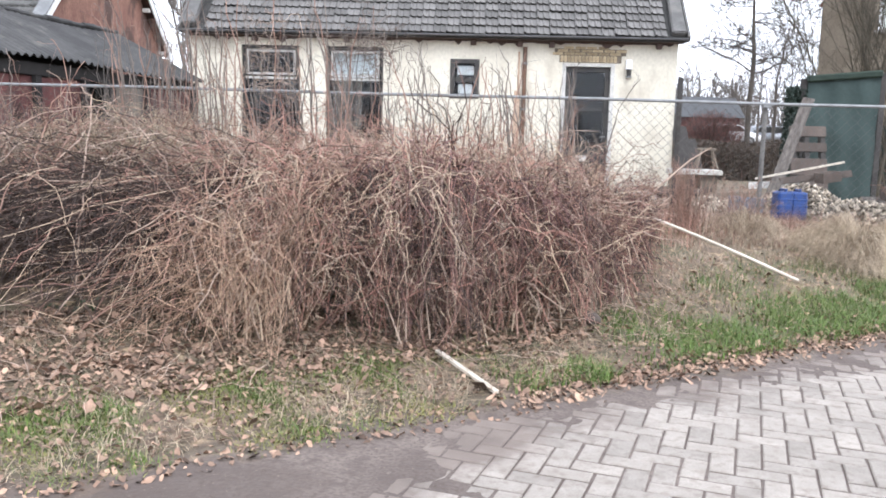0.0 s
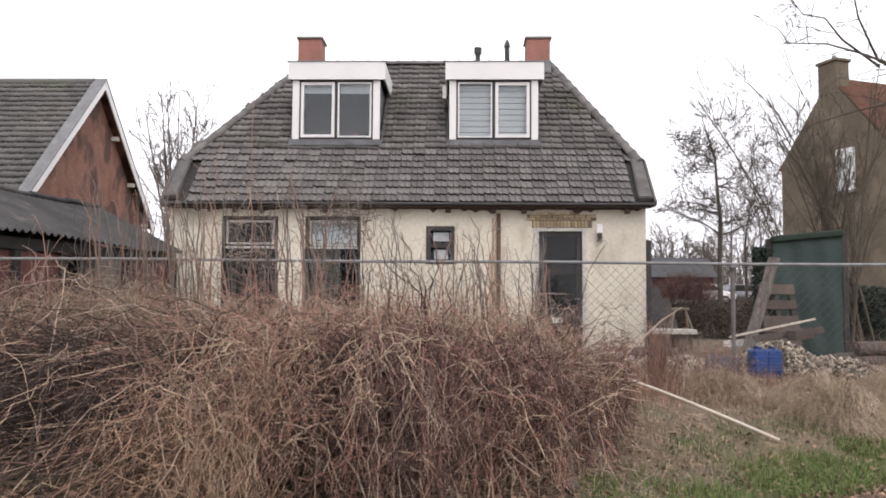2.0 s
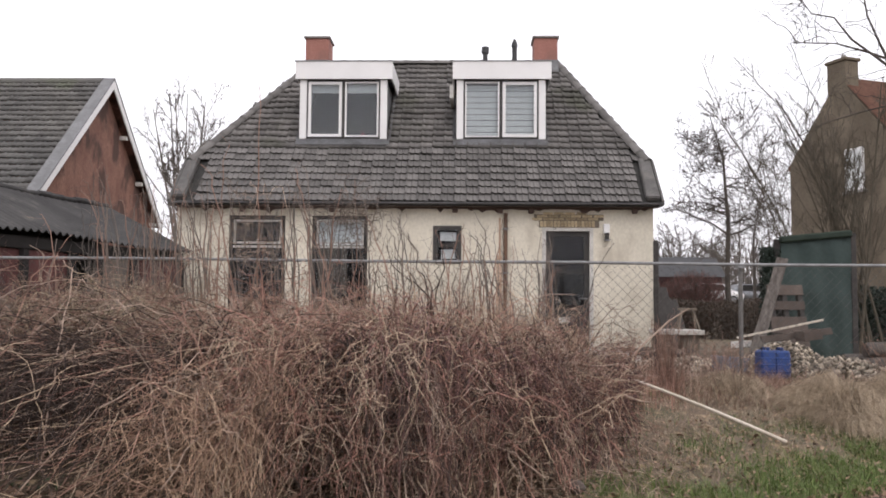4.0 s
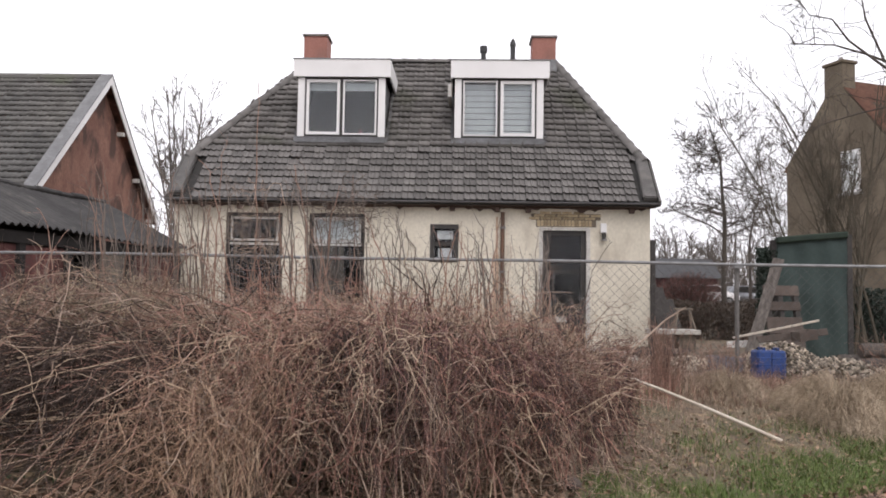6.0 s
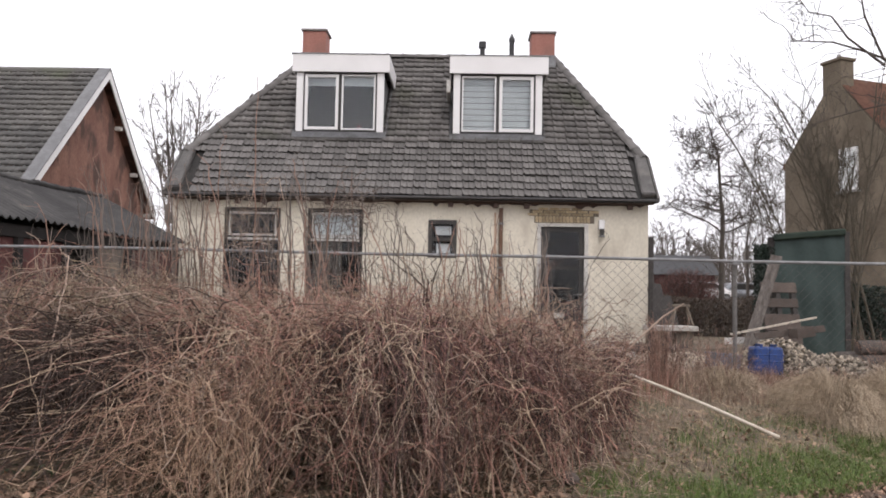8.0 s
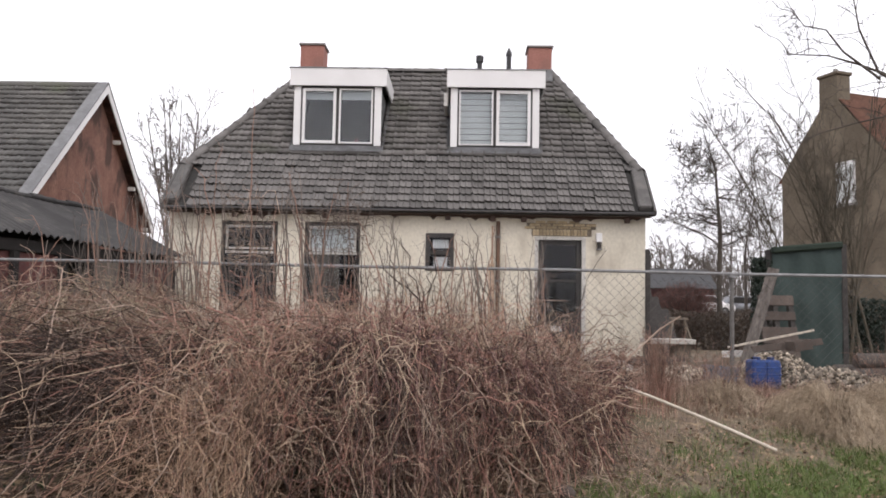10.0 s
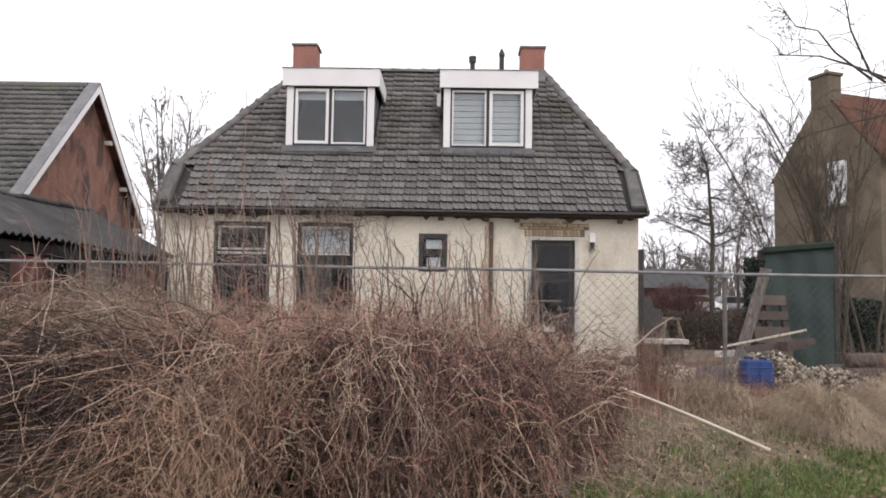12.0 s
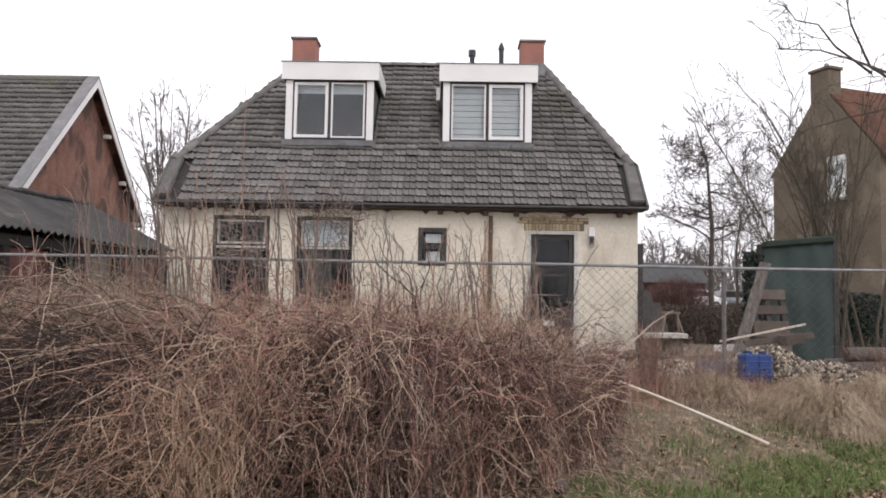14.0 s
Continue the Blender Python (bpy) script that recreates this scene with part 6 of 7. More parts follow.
def turf():
    rg = np.random.default_rng(91)

    def cover(n, x0, x1, d0, d1, thresh, o):
        x = rg.uniform(x0, x1, n)
        d = rg.uniform(d0, d1, n)
        y = d * 1.204 + 3.97 + 0.67 * x
        k = lump(x, y, 2.6, o) + 0.7 * lump(x, y, 6.1, o + 1) + rg.normal(0, 0.45, n) > thresh
        k &= rg.uniform(0, 1, n) < np.clip((x - x0 + 0.35 * lump(x, y, 4.3, o)) / 0.6, 0, 1) * np.clip((x1 - x) / 0.3, 0, 1) * np.clip((d1 - d) / 0.15, 0, 1)
        y = y + rg.normal(0, 0.05, n)
        return x[k], y[k], d[k]
    g = []
    for n, x0, x1, d0, d1, th, o, h in ((30000, 0.75, 6.5, 0.14, 1.10, -0.4, 0.3, 0.105), (6000, 0.3, 1.1, 0.10, 0.45, 0.2, 0.3, 0.095), (9000, 1.1, 6.5, 0.9, 1.7, 0.2, 0.3, 0.10), (30000, -4.8, -0.3, 0.00, 0.80, 0.25, 1.3, 0.042), (12000, -4.8, 0.2, 0.45, 0.95, 0.75, 1.3, 0.080), (6000, -0.9, 0.9, 0.12, 0.6, 0.45, 2.3, 0.11), (6000, 0.8, 6.5, 1.4, 3.0, 0.7, 4.0, 0.10)):
        x, y, d = cover(n, x0, x1, d0, d1, th, o)
        g.append(blades(ground3(x, y, -0.004), h * rg.uniform(0.4, 1.25, len(x)), rg.uniform(0.2, 1.2, len(x)), rg, 0.0032, 4))
    o = array_mesh("grass", *joined(g), M["grass"])
    tagged(o, "short fresh green grass on the verge", "grass", kind="stuff")
    g = []
    for n, x0, x1, d0, d1, th, oo, h in ((30000, -4.8, 0.2, -0.02, 0.95, -0.3, 1.9, 0.036), (9000, 0.9, 6.5, 0.1, 1.3, 0.0, 1.9, 0.06)):
        x, y, d = cover(n, x0, x1, d0, d1, th, oo)
        g.append(blades(ground3(x, y, -0.003), h * rg.uniform(0.4, 1.3, len(x)), rg.uniform(0.4, 1.6, len(x)), rg, 0.0030, 3))
    o = array_mesh("moss", *joined(g), M["grass_pale"])
    tagged(o, "yellow-green moss and thin winter grass on the verge", "grass", kind="stuff")
    g = []
    for n, x0, x1, d0, d1, th, oo, h in ((14000, 0.6, 6.5, 0.5, 3.2, -0.4, 5.0, 0.11), (13000, -4.8, 0.9, 0.10, 1.7, -0.2, 6.0, 0.10)):
        x, y, d = cover(n, x0, x1, d0, d1, th, oo)
        g.append(blades(ground3(x, y, 0.002), h * rg.uniform(0.5, 1.4, len(x)), rg.uniform(1.1, 2.2, len(x)), rg, 0.0017, 4))
    o = array_mesh("dead_grass", *joined(g), M["dead_blade"])
    tagged(o, "flattened bleached grass on the verge", "grass", kind="stuff")


turf()


def leaf_litter():
    rg = np.random.default_rng(92)
    west, edge, east = 21000, 3600, 4200
    n = west + edge + east
    x = np.concatenate([rg.uniform(-5.2, 0.7, west), rg.uniform(0.2, 6.0, edge + east)])
    d = np.concatenate([np.where(rg.uniform(0, 1, west) < 0.17, rg.uniform(-0.15, 0.85, west), rg.uniform(0.72, 1.85, west)), 0.05 + np.abs(rg.normal(0, 0.12, edge)) * rg.choice([-0.6, 1, 1], edge), rg.uniform(0.1, 1.9, east)])
    y = d * 1.204 + 3.97 + 0.67 * x
    c = ground3(x, y, 0.006) + np.stack([np.zeros(n), np.zeros(n), rg.uniform(0, 0.03, n) * (d > 0.15)], -1)
    a = rg.uniform(0, 6.283, n)
    L = rg.gamma(4.0, 0.0028, n) + 0.005
    Wd = L * rg.uniform(0.35, 0.75, n)
    e1 = np.stack([np.cos(a), np.sin(a), rg.normal(0, 0.35, n)], -1) * L[:, None]
    e2 = np.stack([-np.sin(a), np.cos(a), rg.normal(0, 0.4, n)], -1) * Wd[:, None]
    up = np.array([0, 0, 1.0])

    def curl():
        return up * (rg.uniform(-0.5, 1.0, n) * Wd)[:, None]
    rows = [c - e1 + curl() * 0.5, c - e1 * rg.uniform(0.1, 0.6, (n, 1)) + e2 + curl(), c + e1 * rg.uniform(0.1, 0.6, (n, 1)) + e2 * rg.uniform(0.5, 1.1, (n, 1)) + curl(),
            c + e1 + curl() * 0.6, c + e1 * rg.uniform(0.1, 0.6, (n, 1)) - e2 * rg.uniform(0.5, 1.1, (n, 1)) + curl(), c - e1 * rg.uniform(0.1, 0.6, (n, 1)) - e2 + curl()]
    V = np.stack(rows, 1).reshape(-1, 3)
    i = np.arange(n)[:, None] * 6
    Q = np.concatenate([i + np.array([[0, 3, 2, 1]]), i + np.array([[0, 5, 4, 3]])])
    tagged(array_mesh("leaf_litter", V, Q, M["litter"]), "drift of fallen brown leaves on the verge", "leaves", kind="stuff")


leaf_litter()


def twig_litter():
    rg = np.random.default_rng(93)
    n = 420
    x = np.concatenate([rg.uniform(-4.2, 1.6, 260), rg.normal(1.15, 0.28, 160)])
    d = np.concatenate([rg.uniform(0.35, 1.7, 260), rg.uniform(0.55, 2.2, 160)])
    y = d * 1.204 + 3.97 + 0.67 * x
    b = ground3(x, y, 0.015)
    a, L = rg.uniform(0, 6.283, n), rg.uniform(0.08, 0.42, n)
    e = ground3(x + np.cos(a) * L, y + np.sin(a) * L * 0.7, 0.02) + np.stack([np.zeros(n), np.zeros(n), rg.uniform(0, 0.09, n)], -1)
    P = curved(b, e, rg.uniform(0, 0.05, n), 6, rg, 0.02)
    o = array_mesh("twig_litter", *tubes(P, taper(n, 6, 0.0023, rg, 0.5)), M["cane_grey"])
    tagged(o, "fallen pale twigs lying on the leaves", "twigs", kind="stuff")


twig_litter()


def leafy_mass(name, label, category, x0, x1, y0, y1, z0, z1, n, size, material, seed, kind="", parent=None):
    rg = np.random.default_rng(seed)
    c = np.stack([rg.uniform(x0, x1, n), rg.uniform(y0, y1, n), z0 + (z1 - z0) * rg.beta(1.6, 1.1, n)], -1)
    c[:, 2] += 0.06 * (z1 - z0) * lump(c[:, 0], c[:, 1], 2.2)
    a, b = rg.normal(0, 1, (n, 3)), rg.normal(0, 1, (n, 3))
    a /= np.linalg.norm(a, axis=1, keepdims=True)
    b = np.cross(a, b)
    b /= np.linalg.norm(b, axis=1, keepdims=True)
    s = (size * rg.uniform(0.5, 1.3, n))[:, None]
    V = np.stack([c - a * s, c + b * s * 0.5, c + a * s, c - b * s * 0.5], 1).reshape(-1, 3)
    Q = np.arange(n * 4).reshape(n, 4)
    o = array_mesh(name, V, Q, material, parent)
    if label:
        tagged(o, label, category, kind=kind)
    return o


leafy_mass("ground_ivy", "dark green low leaves under the brambles", "leaves", -3.6, -2.2, 4.6, 5.2, 0.10, 0.34, 900, 0.028, M["ivy"], 95, "stuff")
leafy_mass("ground_ivy", "dark green low leaves under the brambles", "leaves", -1.0, -0.55, 5.2, 5.6, 0.14, 0.42, 260, 0.026, M["ivy"], 96, "stuff")
hedge = thing("hedge", "clipped brown winter hedge behind the garden", "hedge", (0, 0, 0))
leafy_mass("foliage", "", "", 4.9, 12.5, 21.0, 21.9, 0.45, 1.50, 48000, 0.025, M["hedge"], 97, parent=hedge)
rg = np.random.default_rng(98)
n = 900
b = np.stack([rg.uniform(4.9, 12.5, n), rg.uniform(21.1, 21.8, n), np.full(n, 0.45)], -1)
P = curved(b, b + np.stack([rg.normal(0, 0.12, n), rg.normal(0, 0.1, n), rg.uniform(0.7, 1.12, n)], -1), np.full(n, -0.3), 6, rg, 0.04)
stems("twig_mass", P, taper(n, 6, 0.008, rg), M["cane_dark"], hedge, "", 3, 0.2, rg)
rb = thing("red_shrub", "round leafless reddish shrub beside the hedge", "shrub", (6.4, 23.5, 0.5))
n = 900
rg = np.random.default_rng(99)
a, q = rg.uniform(0, 6.283, n), np.sqrt(rg.uniform(0, 1, n))
b = np.stack([0.3 * q * np.cos(a), 0.3 * q * np.sin(a), np.zeros(n)], -1)
P = curved(b, np.stack([1.0 * q * np.cos(a), 0.8 * q * np.sin(a), 1.1 + 0.7 * np.sqrt(np.maximum(1 - q * q, 0)) * rg.uniform(0.7, 1.1, n)], -1), np.full(n, -0.4), 7, rg, 0.06)
stems("twig_mass", P, taper(n, 7, 0.008, rg), M["cane_plum"], rb, "", 5, 0.22, rg)

eh = thing("dark_hedge", "dark overgrown hedge behind the green screen", "hedge", (0, 0, 0))
leafy_mass("foliage", "", "", 5.85, 10.5, 15.0, 15.7, 0.45, 1.75, 16000, 0.040, M["greendark"], 197, parent=eh)

# ---- building clutter in the garden ----
def plank(name, label, a, b, w, t, m, category="plank", roll=0.0):
    a, b = Vector(a), Vector(b)
    d = b - a
    o = thing(name, label, category, a)
    o.rotation_euler = (d.to_track_quat("Z", "Y").to_matrix() @ Matrix.Rotation(roll, 3, "Z")).to_euler()
    part("board", boxes((-w / 2, w / 2, -t / 2, t / 2, 0, d.length), bevel=min(w, t) * 0.12), m, o)
    return o


# long pale pole lying out of the thicket
pl = thing("pole", "long pale bare wooden pole sloping from the thicket to the grass", "pole", (0, 0, 0))
K = 14
u = np.linspace(0, 1, K)[:, None]
p0, p1 = np.array([1.24, 7.25, 0.80]), np.array([2.80, 7.30, gz(2.80, 7.30) + 0.03])
P = (p0 * (1 - u) + p1 * u)[None]
P[0, :, 2] += 0.018 * np.sin(u[:, 0] * math.pi)
array_mesh("shaft", *tubes(P, np.linspace(0.011, 0.017, K)[None], 8), M["palewood"], pl, smooth=True)

for (x, y), (x2, y2), w in (((-0.24, 4.74), (0.10, 4.22), 0.032),):
    plank("stick", "pale broken wooden stick lying on the verge", (x, y, gz(x, y) + 0.03), (x2, y2, gz(x2, y2) + 0.018), w, 0.018, M["palewood"], "stick")

# forked pale branch leaning up by the fence
br = thing("dead_branch", "pale dead branch leaning up out of the weeds", "branch", (0, 0, 0))
for q in ([(1.30, 8.2, 0.45), (1.75, 8.2, 0.95), (2.02, 8.2, 1.20), (2.22, 8.2, 1.33)], [(1.25, 8.1, 0.72), (1.5, 8.1, 0.68), (1.72, 8.15, 0.72), (1.86, 8.15, 0.86)]):
    array_mesh("limb", *tubes(np.array([q]), np.array([[0.013, 0.011, 0.008, 0.005]]), 6), M["cane_grey"], br, smooth=True)
log = thing("fallen_branch", "dark thick branch lying under the brambles", "branch", (0, 0, 0))
array_mesh("limb", *tubes(np.array([[(-2.25, 4.95, 0.22), (-1.95, 5.15, 0.34), (-1.7, 5.4, 0.52), (-1.5, 5.7, 0.66)]]), np.array([[0.032, 0.03, 0.026, 0.02]]), 8), M["bark"], log, smooth=True)
st = thing("stone", "small brown stone at the foot of the thicket", "stone", (0.77, 5.62, gz(0.77, 5.62) + 0.04))
bm = bmesh.new()
bmesh.ops.create_icosphere(bm, subdivisions=2, radius=0.07)
for v in bm.verts:
    v.co *= 1 + 0.25 * noise.noise(v.co * 14)
    v.co.z *= 0.7
part("body", bm, M["darkwood"], st)

# green screen
gs = thing("green_screen", "tall timber frame covered with dark green tarpaulin", "screen", (0, 0, 0))
nx, nz = 28, 36
V, Q = [], []
for layer in (0, 1):
    for i in range(nx + 1):
        for k in range(nz + 1):
            fx, fz = i / nx, k / nz
            x, z = 4.74 + fx * 0.98, 0.5 + fz * (1.80 + 0.09 * fx)
            y = 12.5 - 0.12 * fx + 0.016 * math.sin(fx * 19 + fz * 3) + 0.010 * math.sin(fz * 15 + fx * 5) + 0.05 * layer
            V.append((x, y, z))
    o = layer * (nx + 1) * (nz + 1)
    for i in range(nx):
        for k in range(nz):
            a = o + i * (nz + 1) + k
            Q.append((a, a + nz + 1, a + nz + 2, a + 1))
array_mesh("tarpaulin", V, Q, M["green"], gs, "dark green tarpaulin", smooth=True)
for x, y, h in ((4.70, 12.56, 1.86), (5.76, 12.42, 1.95)):
    part("post", boxes((x - 0.04, x + 0.04, y - 0.04, y + 0.04, 0.35, 0.5 + h), bevel=0.006), M["oldpost"], gs)
part("top_edge", boxes((0, 1.02, -0.06, 0.09, 0, 0.10), m=Matrix.Translation((4.72, 12.48, 2.30)) @ Matrix.Rotation(-0.09, 4, "Y") @ Matrix.Rotation(-0.11, 4, "Z"), bevel=0.02), M["greendark"], gs, "folded dark green top edge")
nb = leafy_mass("evergreen", "narrow dark evergreen bush beside the green screen", "shrub", 4.50, 4.74, 12.5, 12.8, 0.6, 2.28, 2600, 0.035, M["greendark"], 101, "stuff")

# pallet leaning on the screen
pal = thing("pallet", "grey wooden pallet leaning against the green screen", "pallet", (4.66, 11.85, 0.62))
pal.rotation_euler = (radians(-14), 0, radians(4))
for i, (z, h) in enumerate(((0.92, 0.15), (0.70, 0.13), (0.36, 0.24), (0.10, 0.22))):
    part("board", boxes((-0.28, 0.24, -0.02, 0.0, z, z + h), bevel=0.004), M["darkwood"], pal)
for x in (-0.22, -0.03, 0.20):
    part("stringer", boxes((x - 0.035, x + 0.035, 0.002, 0.09, 0.0, 1.08), bevel=0.004), M["oldpost"], pal)
plank("leaning_plank", "rough grey bark-edged plank leaning against the screen", (3.72, 10.87, 0.60), (4.42, 11.6, 2.02), 0.15, 0.03, M["slabwood"], roll=0.35)
plank("long_plank", "long pale plank lying across the rubble", (3.42, 10.5, 0.955), (4.60, 10.75, 1.185), 0.026, 0.018, M["palewood"], roll=1.57)
bx = thing("wooden_box", "brown broken wooden box on the rubble", "box", (4.50, 10.95, 0.92))
bx.rotation_euler = (0, radians(-8), radians(12))
part("panel", boxes((-0.13, 0.13, -0.10, -0.085, 0, 0.13), bevel=0.004), M["darkwood"], bx)
part("panel", boxes((-0.13, 0.13, 0.085, 0.10, 0, 0.13), bevel=0.004), M["darkwood"], bx)
for x in (-0.12, 0.12):
    part("panel", boxes((x - 0.01, x + 0.01, -0.084, 0.084, 0, 0.13), bevel=0.003), M["darkwood"], bx)


def rocks(name, label, cx, cy, rx, ry, h, n, size, material, seed, category="rubble"):
    rg = np.random.default_rng(seed)
    cube = np.array([(x, y, z) for x in (-1, 1) for y in (-1, 1) for z in (-1, 1)], float)
    faces = np.array([(0, 1, 3, 2), (4, 6, 7, 5), (0, 4, 5, 1), (2, 3, 7, 6), (0, 2, 6, 4), (1, 5, 7, 3)])
    g = []
    for i in range(n):
        a, q = rg.uniform(0, 6.283), math.sqrt(rg.uniform(0, 1))
        x, y = cx + rx * q * math.cos(a), cy + ry * q * math.sin(a)
        z = gz(x, y) + h * (1 - q * q) * rg.uniform(0.75, 1.05) + 0.01
        r = np.array(Euler(rg.uniform(0, 6.28, 3)).to_matrix())
        v = (cube * size * np.array([rg.uniform(0.6, 1.5), rg.uniform(0.4, 1.1), rg.uniform(0.15, 0.5)]) + rg.normal(0, size * 0.14, (8, 3))) @ r.T
        g.append((v + np.array([x, y, z]), faces))
    o = array_mesh(name, *joined(g), material)
    tagged(o, label, category, kind="stuff")


rocks("rubble_heap", "heap of broken stone and plaster rubble", 4.10, 10.75, 0.66, 0.45, 0.36, 1900, 0.022, M["rubble"], 111)
rocks("rubble_heap", "low spread of stone and plaster rubble", 3.2, 11.2, 1.1, 0.8, 0.14, 1500, 0.024, M["rubble"], 112)
rocks("rubble_heap", "low spread of dark debris beside the house", 2.75, 12.4, 0.9, 0.8, 0.18, 800, 0.03, M["darkwood"], 113)
rocks("rubble_heap", "pale plaster rubble beside the house wall", 2.1, 12.0, 0.55, 0.4, 0.16, 260, 0.05, M["concrete"], 114)
rocks("rubble_heap", "low spread of stones beside the tussock", 4.9, 10.6, 0.8, 0.6, 0.20, 500, 0.032, M["rubble"], 115)


for i, (x, y, x2, y2, z, mm) in enumerate(((2.9, 11.0, 3.7, 11.15, 0.12, "wood"), (3.0, 11.4, 3.5, 10.9, 0.16, "wood"), (3.9, 11.0, 4.9, 11.2, 0.42, "darkwood"), (2.5, 11.9, 3.2, 11.6, 0.2, "darkwood"), (3.6, 11.3, 4.2, 11.1, 0.33, "oldwhite"))):
    plank("loose_board", "loose weathered board lying on the rubble", (x, y, gz(x, y) + z), (x2, y2, gz(x2, y2) + z + 0.05 * (i % 3)), 0.09, 0.022, M[mm], roll=1.3)


def jerrycan(x, y, turn):
    j = thing("jerrycan", "blue plastic jerrycan standing by the rubble", "jerrycan", (x, y, gz(x, y) - 0.02), group="blue jerrycans")
    j.rotation_euler = (0, 0, turn)
    bm = boxes((-0.092, 0.092, -0.11, 0.11, 0, 0.35), bevel=0.022)
    part("body", bm, M["blue"], j)
    for z in (0.09, 0.17, 0.25):
        part("rib", boxes((-0.096, 0.096, -0.114, 0.114, z, z + 0.018), bevel=0.004), M["blue"], j)
    part("handle", boxes((-0.015, 0.015, -0.09, -0.065, 0.351, 0.365), (-0.015, 0.015, 0.035, 0.06, 0.351, 0.365), (-0.015, 0.015, -0.09, 0.06, 0.365, 0.385)), M["blue"], j)
    part("cap", rod(bmesh.new(), (0, 0.085, 0.351), (0, 0.085, 0.375), 0.024, None, 12), M["black"], j, "black screw cap")


jerrycan(3.645, 10.15, 0.06)
jerrycan(3.83, 10.18, -0.05)

for x0, x1, y, z, r in ((5.15, 6.9, 11.45, 0.60, 0.11), (5.3, 6.8, 11.25, 0.58, 0.09), (5.4, 6.7, 11.36, 0.77, 0.10)):
    lg = thing("log", "grey weathered log lying in a stack in the garden", "log", (x0, y, z), group="stacked logs")
    K = 7
    u = np.linspace(0, 1, K)
    P = np.stack([(x1 - x0) * u, 0.03 * np.sin(u * 5 + x0), 0.02 * np.sin(u * 4 + x1)], -1)[None]
    array_mesh("trunk", *tubes(P, (r * np.linspace(1, 0.85, K))[None], 9), M["slabwood"], lg, smooth=True)
    for e, rr in ((P[0, 0], r), (P[0, -1], r * 0.85)):
        part("cut_end", rod(bmesh.new(), (e[0] - 0.004, e[1], e[2]), (e[0] + 0.004, e[1], e[2]), rr * 0.97, None, 9), M["darkwood"], lg)
cr = thing("crate", "faded grey-blue plastic crate lying in the weeds", "crate", (3.24, 10.25, gz(3.24, 10.25)))
cr.rotation_euler = (0, radians(4), radians(10))
part("base", boxes((-0.17, 0.17, -0.12, 0.12, 0, 0.015)), M["fadedblue"], cr)
for x0, x1, y0, y1 in ((-0.17, 0.17, -0.12, -0.105), (-0.17, 0.17, 0.105, 0.12), (-0.17, -0.155, -0.104, 0.104), (0.155, 0.17, -0.104, 0.104)):
    part("side", boxes((x0, x1, y0, y1, 0.016, 0.20), bevel=0.004), M["fadedblue"], cr)
part("rim", ring_frame(-0.185, 0.185, -0.135, 0.135, 0.201, 0.225, 0.03), M["fadedblue"], cr).matrix_basis = Matrix(((1, 0, 0, 0), (0, 0, 1, 0), (0, 1, 0, 0), (0, 0, 0, 1)))

# slab table with a small trestle
tb = thing("slab_table", "pale slab lying on a stack of blocks", "table", (3.02, 12.0, 0.5))
part("slab", boxes((-0.32, 0.36, -0.25, 0.25, 0.44, 0.51), bevel=0.008), M["concrete"], tb)
for x, z in ((-0.18, 0.0), (-0.18, 0.22), (0.20, 0.0), (0.20, 0.22)):
    part("block", boxes((x - 0.12, x + 0.12, -0.15, 0.15, z, z + 0.215), bevel=0.008), M["mortar"], tb)
tr = thing("trestle", "small grey wooden trestle on the slab", "trestle", (3.20, 12.0, 1.012))
for sx in (-1, 1):
    for sy in (-1, 1):
        bm = bmesh.new()
        rod(bm, (sx * 0.15, sy * 0.10, 0.0), (sx * 0.08, sy * 0.02, 0.27), 0.014, None, 6)
        part("leg", bm, M["wood"], tr)
part("beam", boxes((-0.13, 0.13, -0.035, 0.035, 0.27, 0.305), bevel=0.005), M["wood"], tr)
for (x, y, w, d, h, a) in ((2.35, 12.6, 0.7, 0.4, 0.10, 4), (3.55, 11.7, 0.5, 0.3, 0.06, -8), (1.75, 13.3, 0.5, 0.35, 0.12, 10)):
    s = thing("paving_slab", "loose pale concrete slab on the ground", "slab", (x, y, gz(x, y) - 0.01), group="loose slabs")
    s.rotation_euler = (0, 0, radians(a))
    part("slab", boxes((-w / 2, w / 2, -d / 2, d / 2, 0, h), bevel=0.01), M["concrete"], s)
# dark brown boards leaning at the corner of the house
for i, (x, a) in enumerate(((3.52, 6), (3.66, 9), (3.82, 12))):
    plank("corner_board", "dark weathered board leaning beside the house corner", (x + 0.10, 14.6, 0.48), (x - 0.10 + 0.02 * i, 15.15, 1.9 - 0.22 * i), 0.17, 0.025, M["oldpost"])

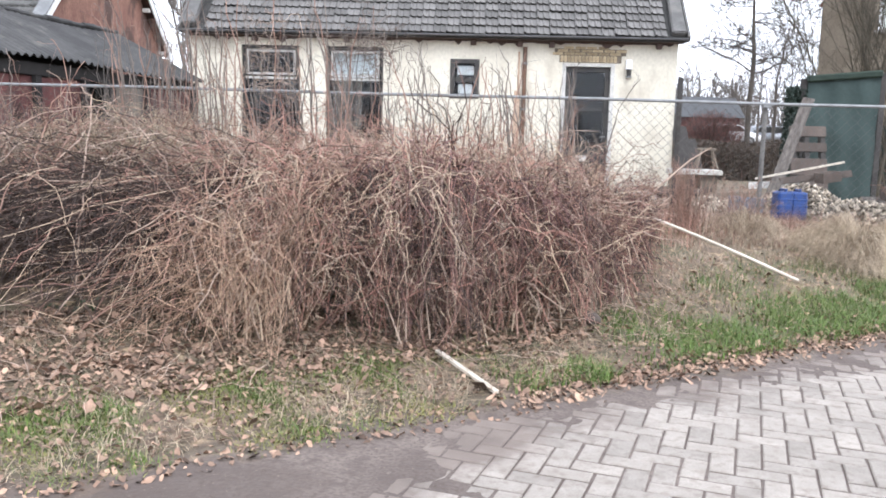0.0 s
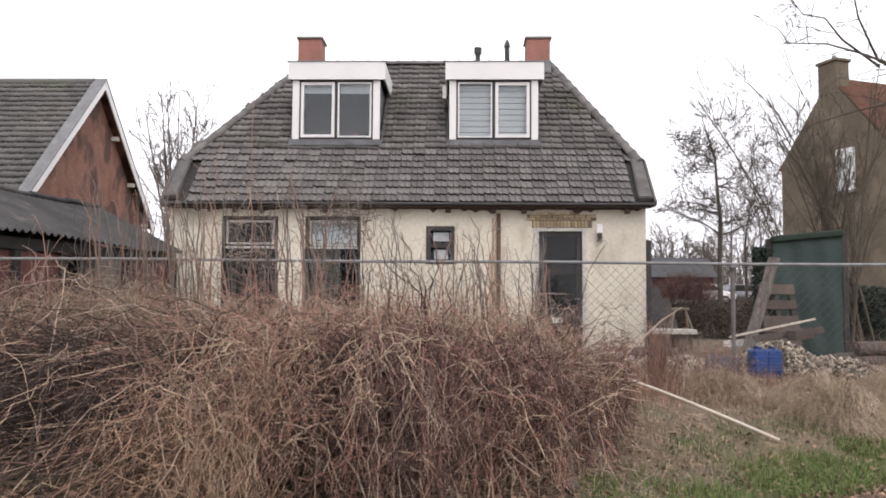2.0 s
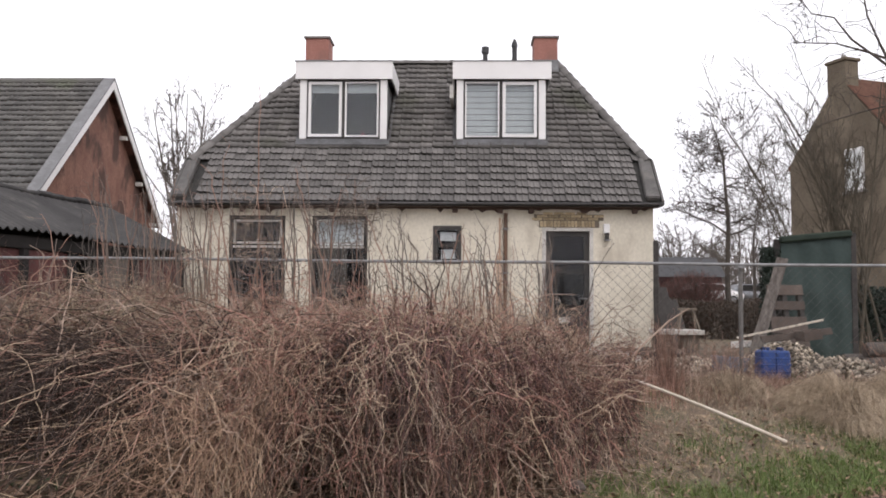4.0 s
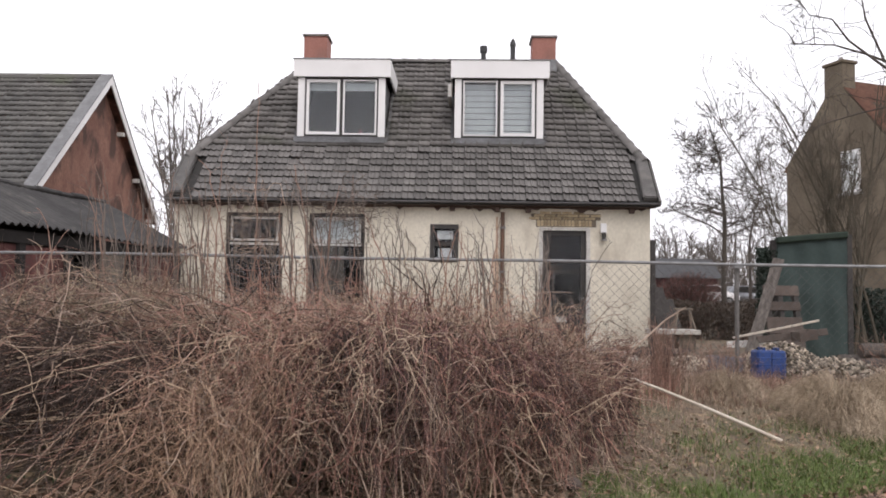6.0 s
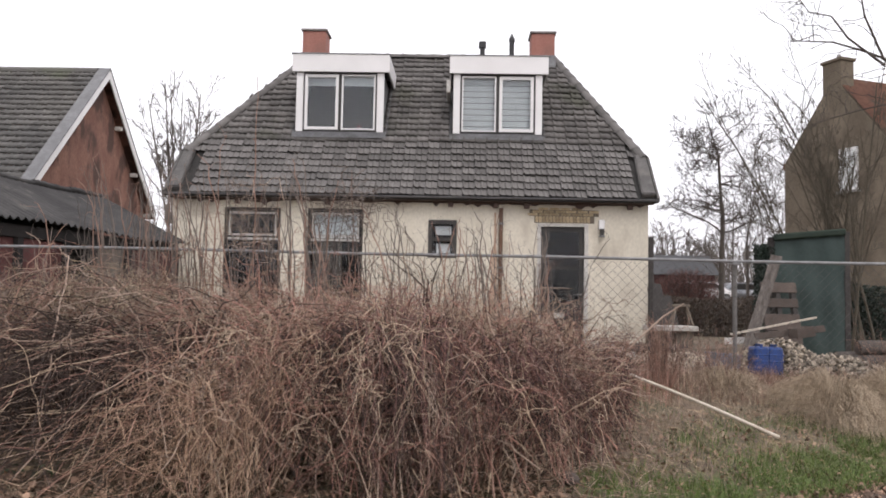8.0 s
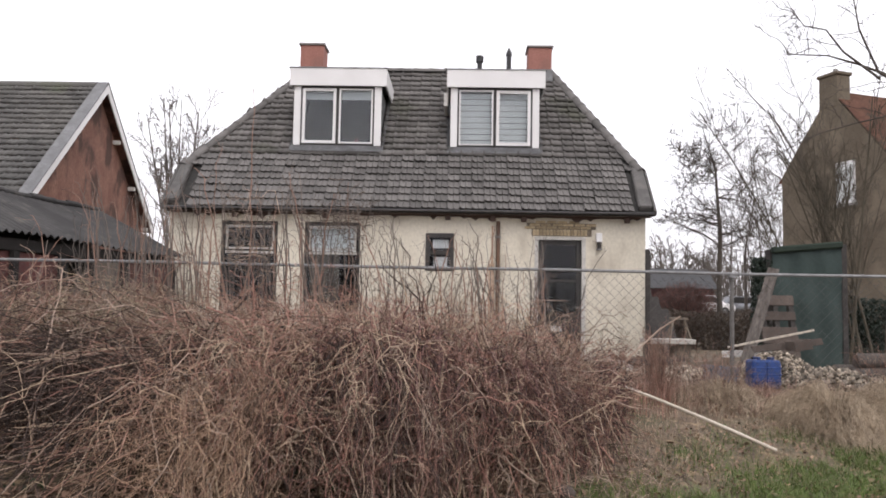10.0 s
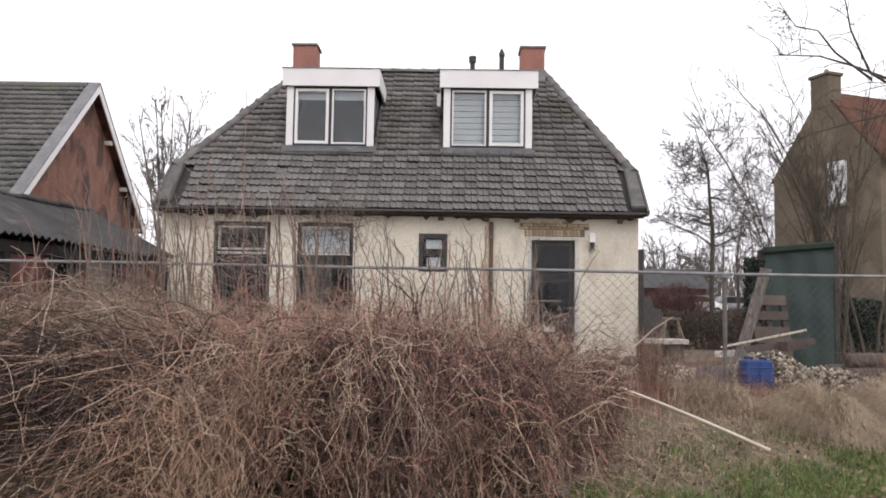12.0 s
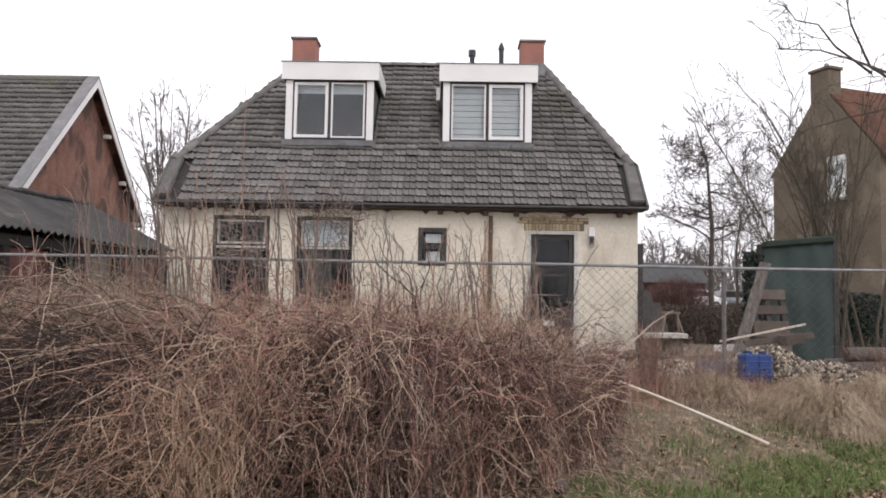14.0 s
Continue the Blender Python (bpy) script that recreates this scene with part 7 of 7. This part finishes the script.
# ---- parked cars and far buildings ----
def car(x, y, turn, paint, label):
    c = thing("car", label, "car", (x, y, gz(x, y)))
    c.rotation_euler = (0, 0, turn)
    bm = bmesh.new()
    side = [(-2.1, 0.35), (2.1, 0.35), (2.12, 0.75), (1.25, 0.92), (0.6, 1.42), (-1.2, 1.46), (-1.95, 0.95), (-2.12, 0.8)]
    a, b = [bm.verts.new((px, -0.85, pz)) for px, pz in side], [bm.verts.new((px, 0.85, pz)) for px, pz in side]
    bm.faces.new(a)
    bm.faces.new(b[::-1])
    for i in range(8):
        bm.faces.new([a[i], a[(i + 1) % 8], b[(i + 1) % 8], b[i]])
    bmesh.ops.bevel(bm, geom=bm.edges[:], offset=0.06, segments=2, affect="EDGES")
    part("body", bm, paint, c, smooth=True)
    for sy in (-1, 1):
        bm = bmesh.new()
        f = [(1.05, 0.95), (0.52, 1.36), (-1.1, 1.39), (-1.65, 0.97)]
        poly(bm, [(px, sy * 0.856, pz) for px, pz in f])
        bmesh.ops.solidify(bm, geom=bm.faces, thickness=0.01)
        part("side_window", bm, M["darkframe"], c, "dark side window")
        for wx in (-1.3, 1.3):
            w = part("wheel", rod(bmesh.new(), (wx, sy * 0.68, 0.31), (wx, sy * 0.88, 0.31), 0.31, None, 20), M["rubber"], c)
            part("rim", rod(bmesh.new(), (wx, sy * 0.881, 0.31), (wx, sy * 0.89, 0.31), 0.19, None, 16), M["steel"], w)


car(16.9, 58, 0.15, M["white"], "white car parked beyond the hedge")
car(20.6, 60, 0.1, M["cardark"], "grey car parked beyond the hedge")
fs = thing("far_shed", "long dark-roofed shed in the distance", "shed", (14.6, 62, gz(14.6, 62)))
part("wall", boxes((-3.6, 3.6, -2.4, 2.4, -0.4, 2.0)), M["redboard"], fs)
bm = bmesh.new()
a, b = [bm.verts.new((-3.9, y, z)) for y, z in ((-2.7, 1.95), (0, 3.5), (2.7, 1.95))], [bm.verts.new((3.9, y, z)) for y, z in ((-2.7, 1.95), (0, 3.5), (2.7, 1.95))]
for q in ((a[0], b[0], b[1], a[1]), (a[1], b[1], b[2], a[2]), (a[0], a[1], a[2]), (b[0], b[2], b[1]), (a[0], a[2], b[2], b[0])):
    bm.faces.new(q)
part("roof", bm, M["vent"], fs, "dark pitched roof")
dh = thing("distant_wood", "bare distant woodland along the horizon", "woodland", (0, 0, 0), kind="stuff")
rg = np.random.default_rng(120)
n = 3600
ax = rg.uniform(-40, 62, n)
b = np.stack([ax, rg.uniform(85, 95, n), np.full(n, 1.4)], -1)
h = (6.0 + 1.3 * np.sin(ax * 0.45) + 0.9 * np.sin(ax * 1.3)) * rg.uniform(0.4, 1.1, n)
P = curved(b, b + np.stack([rg.normal(0, 0.9, n), rg.normal(0, 0.5, n), h], -1), np.full(n, -1.0), 7, rg, 0.25)
stems("far_wood", P, taper(n, 7, 0.06, rg, 0.3), M["bark_far"], dh, "", 8, 1.4, rg)

# ---- paving: single-brick herringbone ----
def paving():
    road = thing("paving", "grey concrete bricks laid in herringbone, muddy at the edge", "road", (0, 0, 0), kind="structure")
    w = 0.1075
    ang = radians(-18)
    ca, sa = math.cos(ang), math.sin(ang)

    def brick_mesh(jw=0.0052):
        L, B, c = w - jw, w / 2 - jw, 0.006
        v = [(-L, -B, -0.05), (L, -B, -0.05), (L, B, -0.05), (-L, B, -0.05), (-L, -B, -0.004), (L, -B, -0.004), (L, B, -0.004), (-L, B, -0.004),
             (-L + c, -B + c, 0), (L - c, -B + c, 0), (L - c, B - c, 0), (-L + c, B - c, 0)]
        q = [(8, 9, 10, 11)] + [(i + o, (i + 1) % 4 + o, (i + 1) % 4 + 4 + o, i + 4 + o) for o in (0, 4) for i in range(4)]
        return v, q
    v, q = brick_mesh()
    me = bpy.data.meshes.new("paver")
    me.from_pydata(v, [], q)
    me.materials.append(M["paver"])
    va, qa = np.array(v), np.array(q)
    rg = np.random.default_rng(130)
    rest, near = [], 0
    for a in range(-70, 130):
        for b in range(-100, 90):
            k = (a - b) % 4
            if k == 0:
                cx, cy, t = a + 1.0, b + 0.5, 0.0
            elif k == 3:
                cx, cy, t = a + 0.5, b + 1.0, math.pi / 2
            else:
                continue
            x, y = (cx * ca - cy * sa) * w + 1.2, (cx * sa + cy * ca) * w + 3.4
            if x < -0.9 + 0.15 * math.sin(y * 2.0) or x > 11 or y < -5 or bank(x, y) > -0.10 or paved(x, y) < -0.45:
                continue
            m = Matrix.Translation((x, y, rg.normal(-0.001, 0.0016))) @ Matrix.Rotation(ang + t + rg.normal(0, 0.012), 4, "Z") @ Matrix.Rotation(rg.normal(0, 0.008), 4, "X")
            if -0.35 < x < 3.0 and 2.75 < y < 5.8 and near < 300:
                near += 1
                o = new("paver", me)
                o.parent = road
                o.matrix_basis = m
            else:
                mm = np.array(m)
                rest.append((va @ mm[:3, :3].T + mm[:3, 3], qa))
    array_mesh("paver_field", *joined(rest), M["paver_far"], road)["kind"] = "stuff"


paving()

# ---- single roof tiles nearest the road ----
for p in single_tiles:
    o = new("tile", tile_me)
    o.parent = roof
    o.location = p
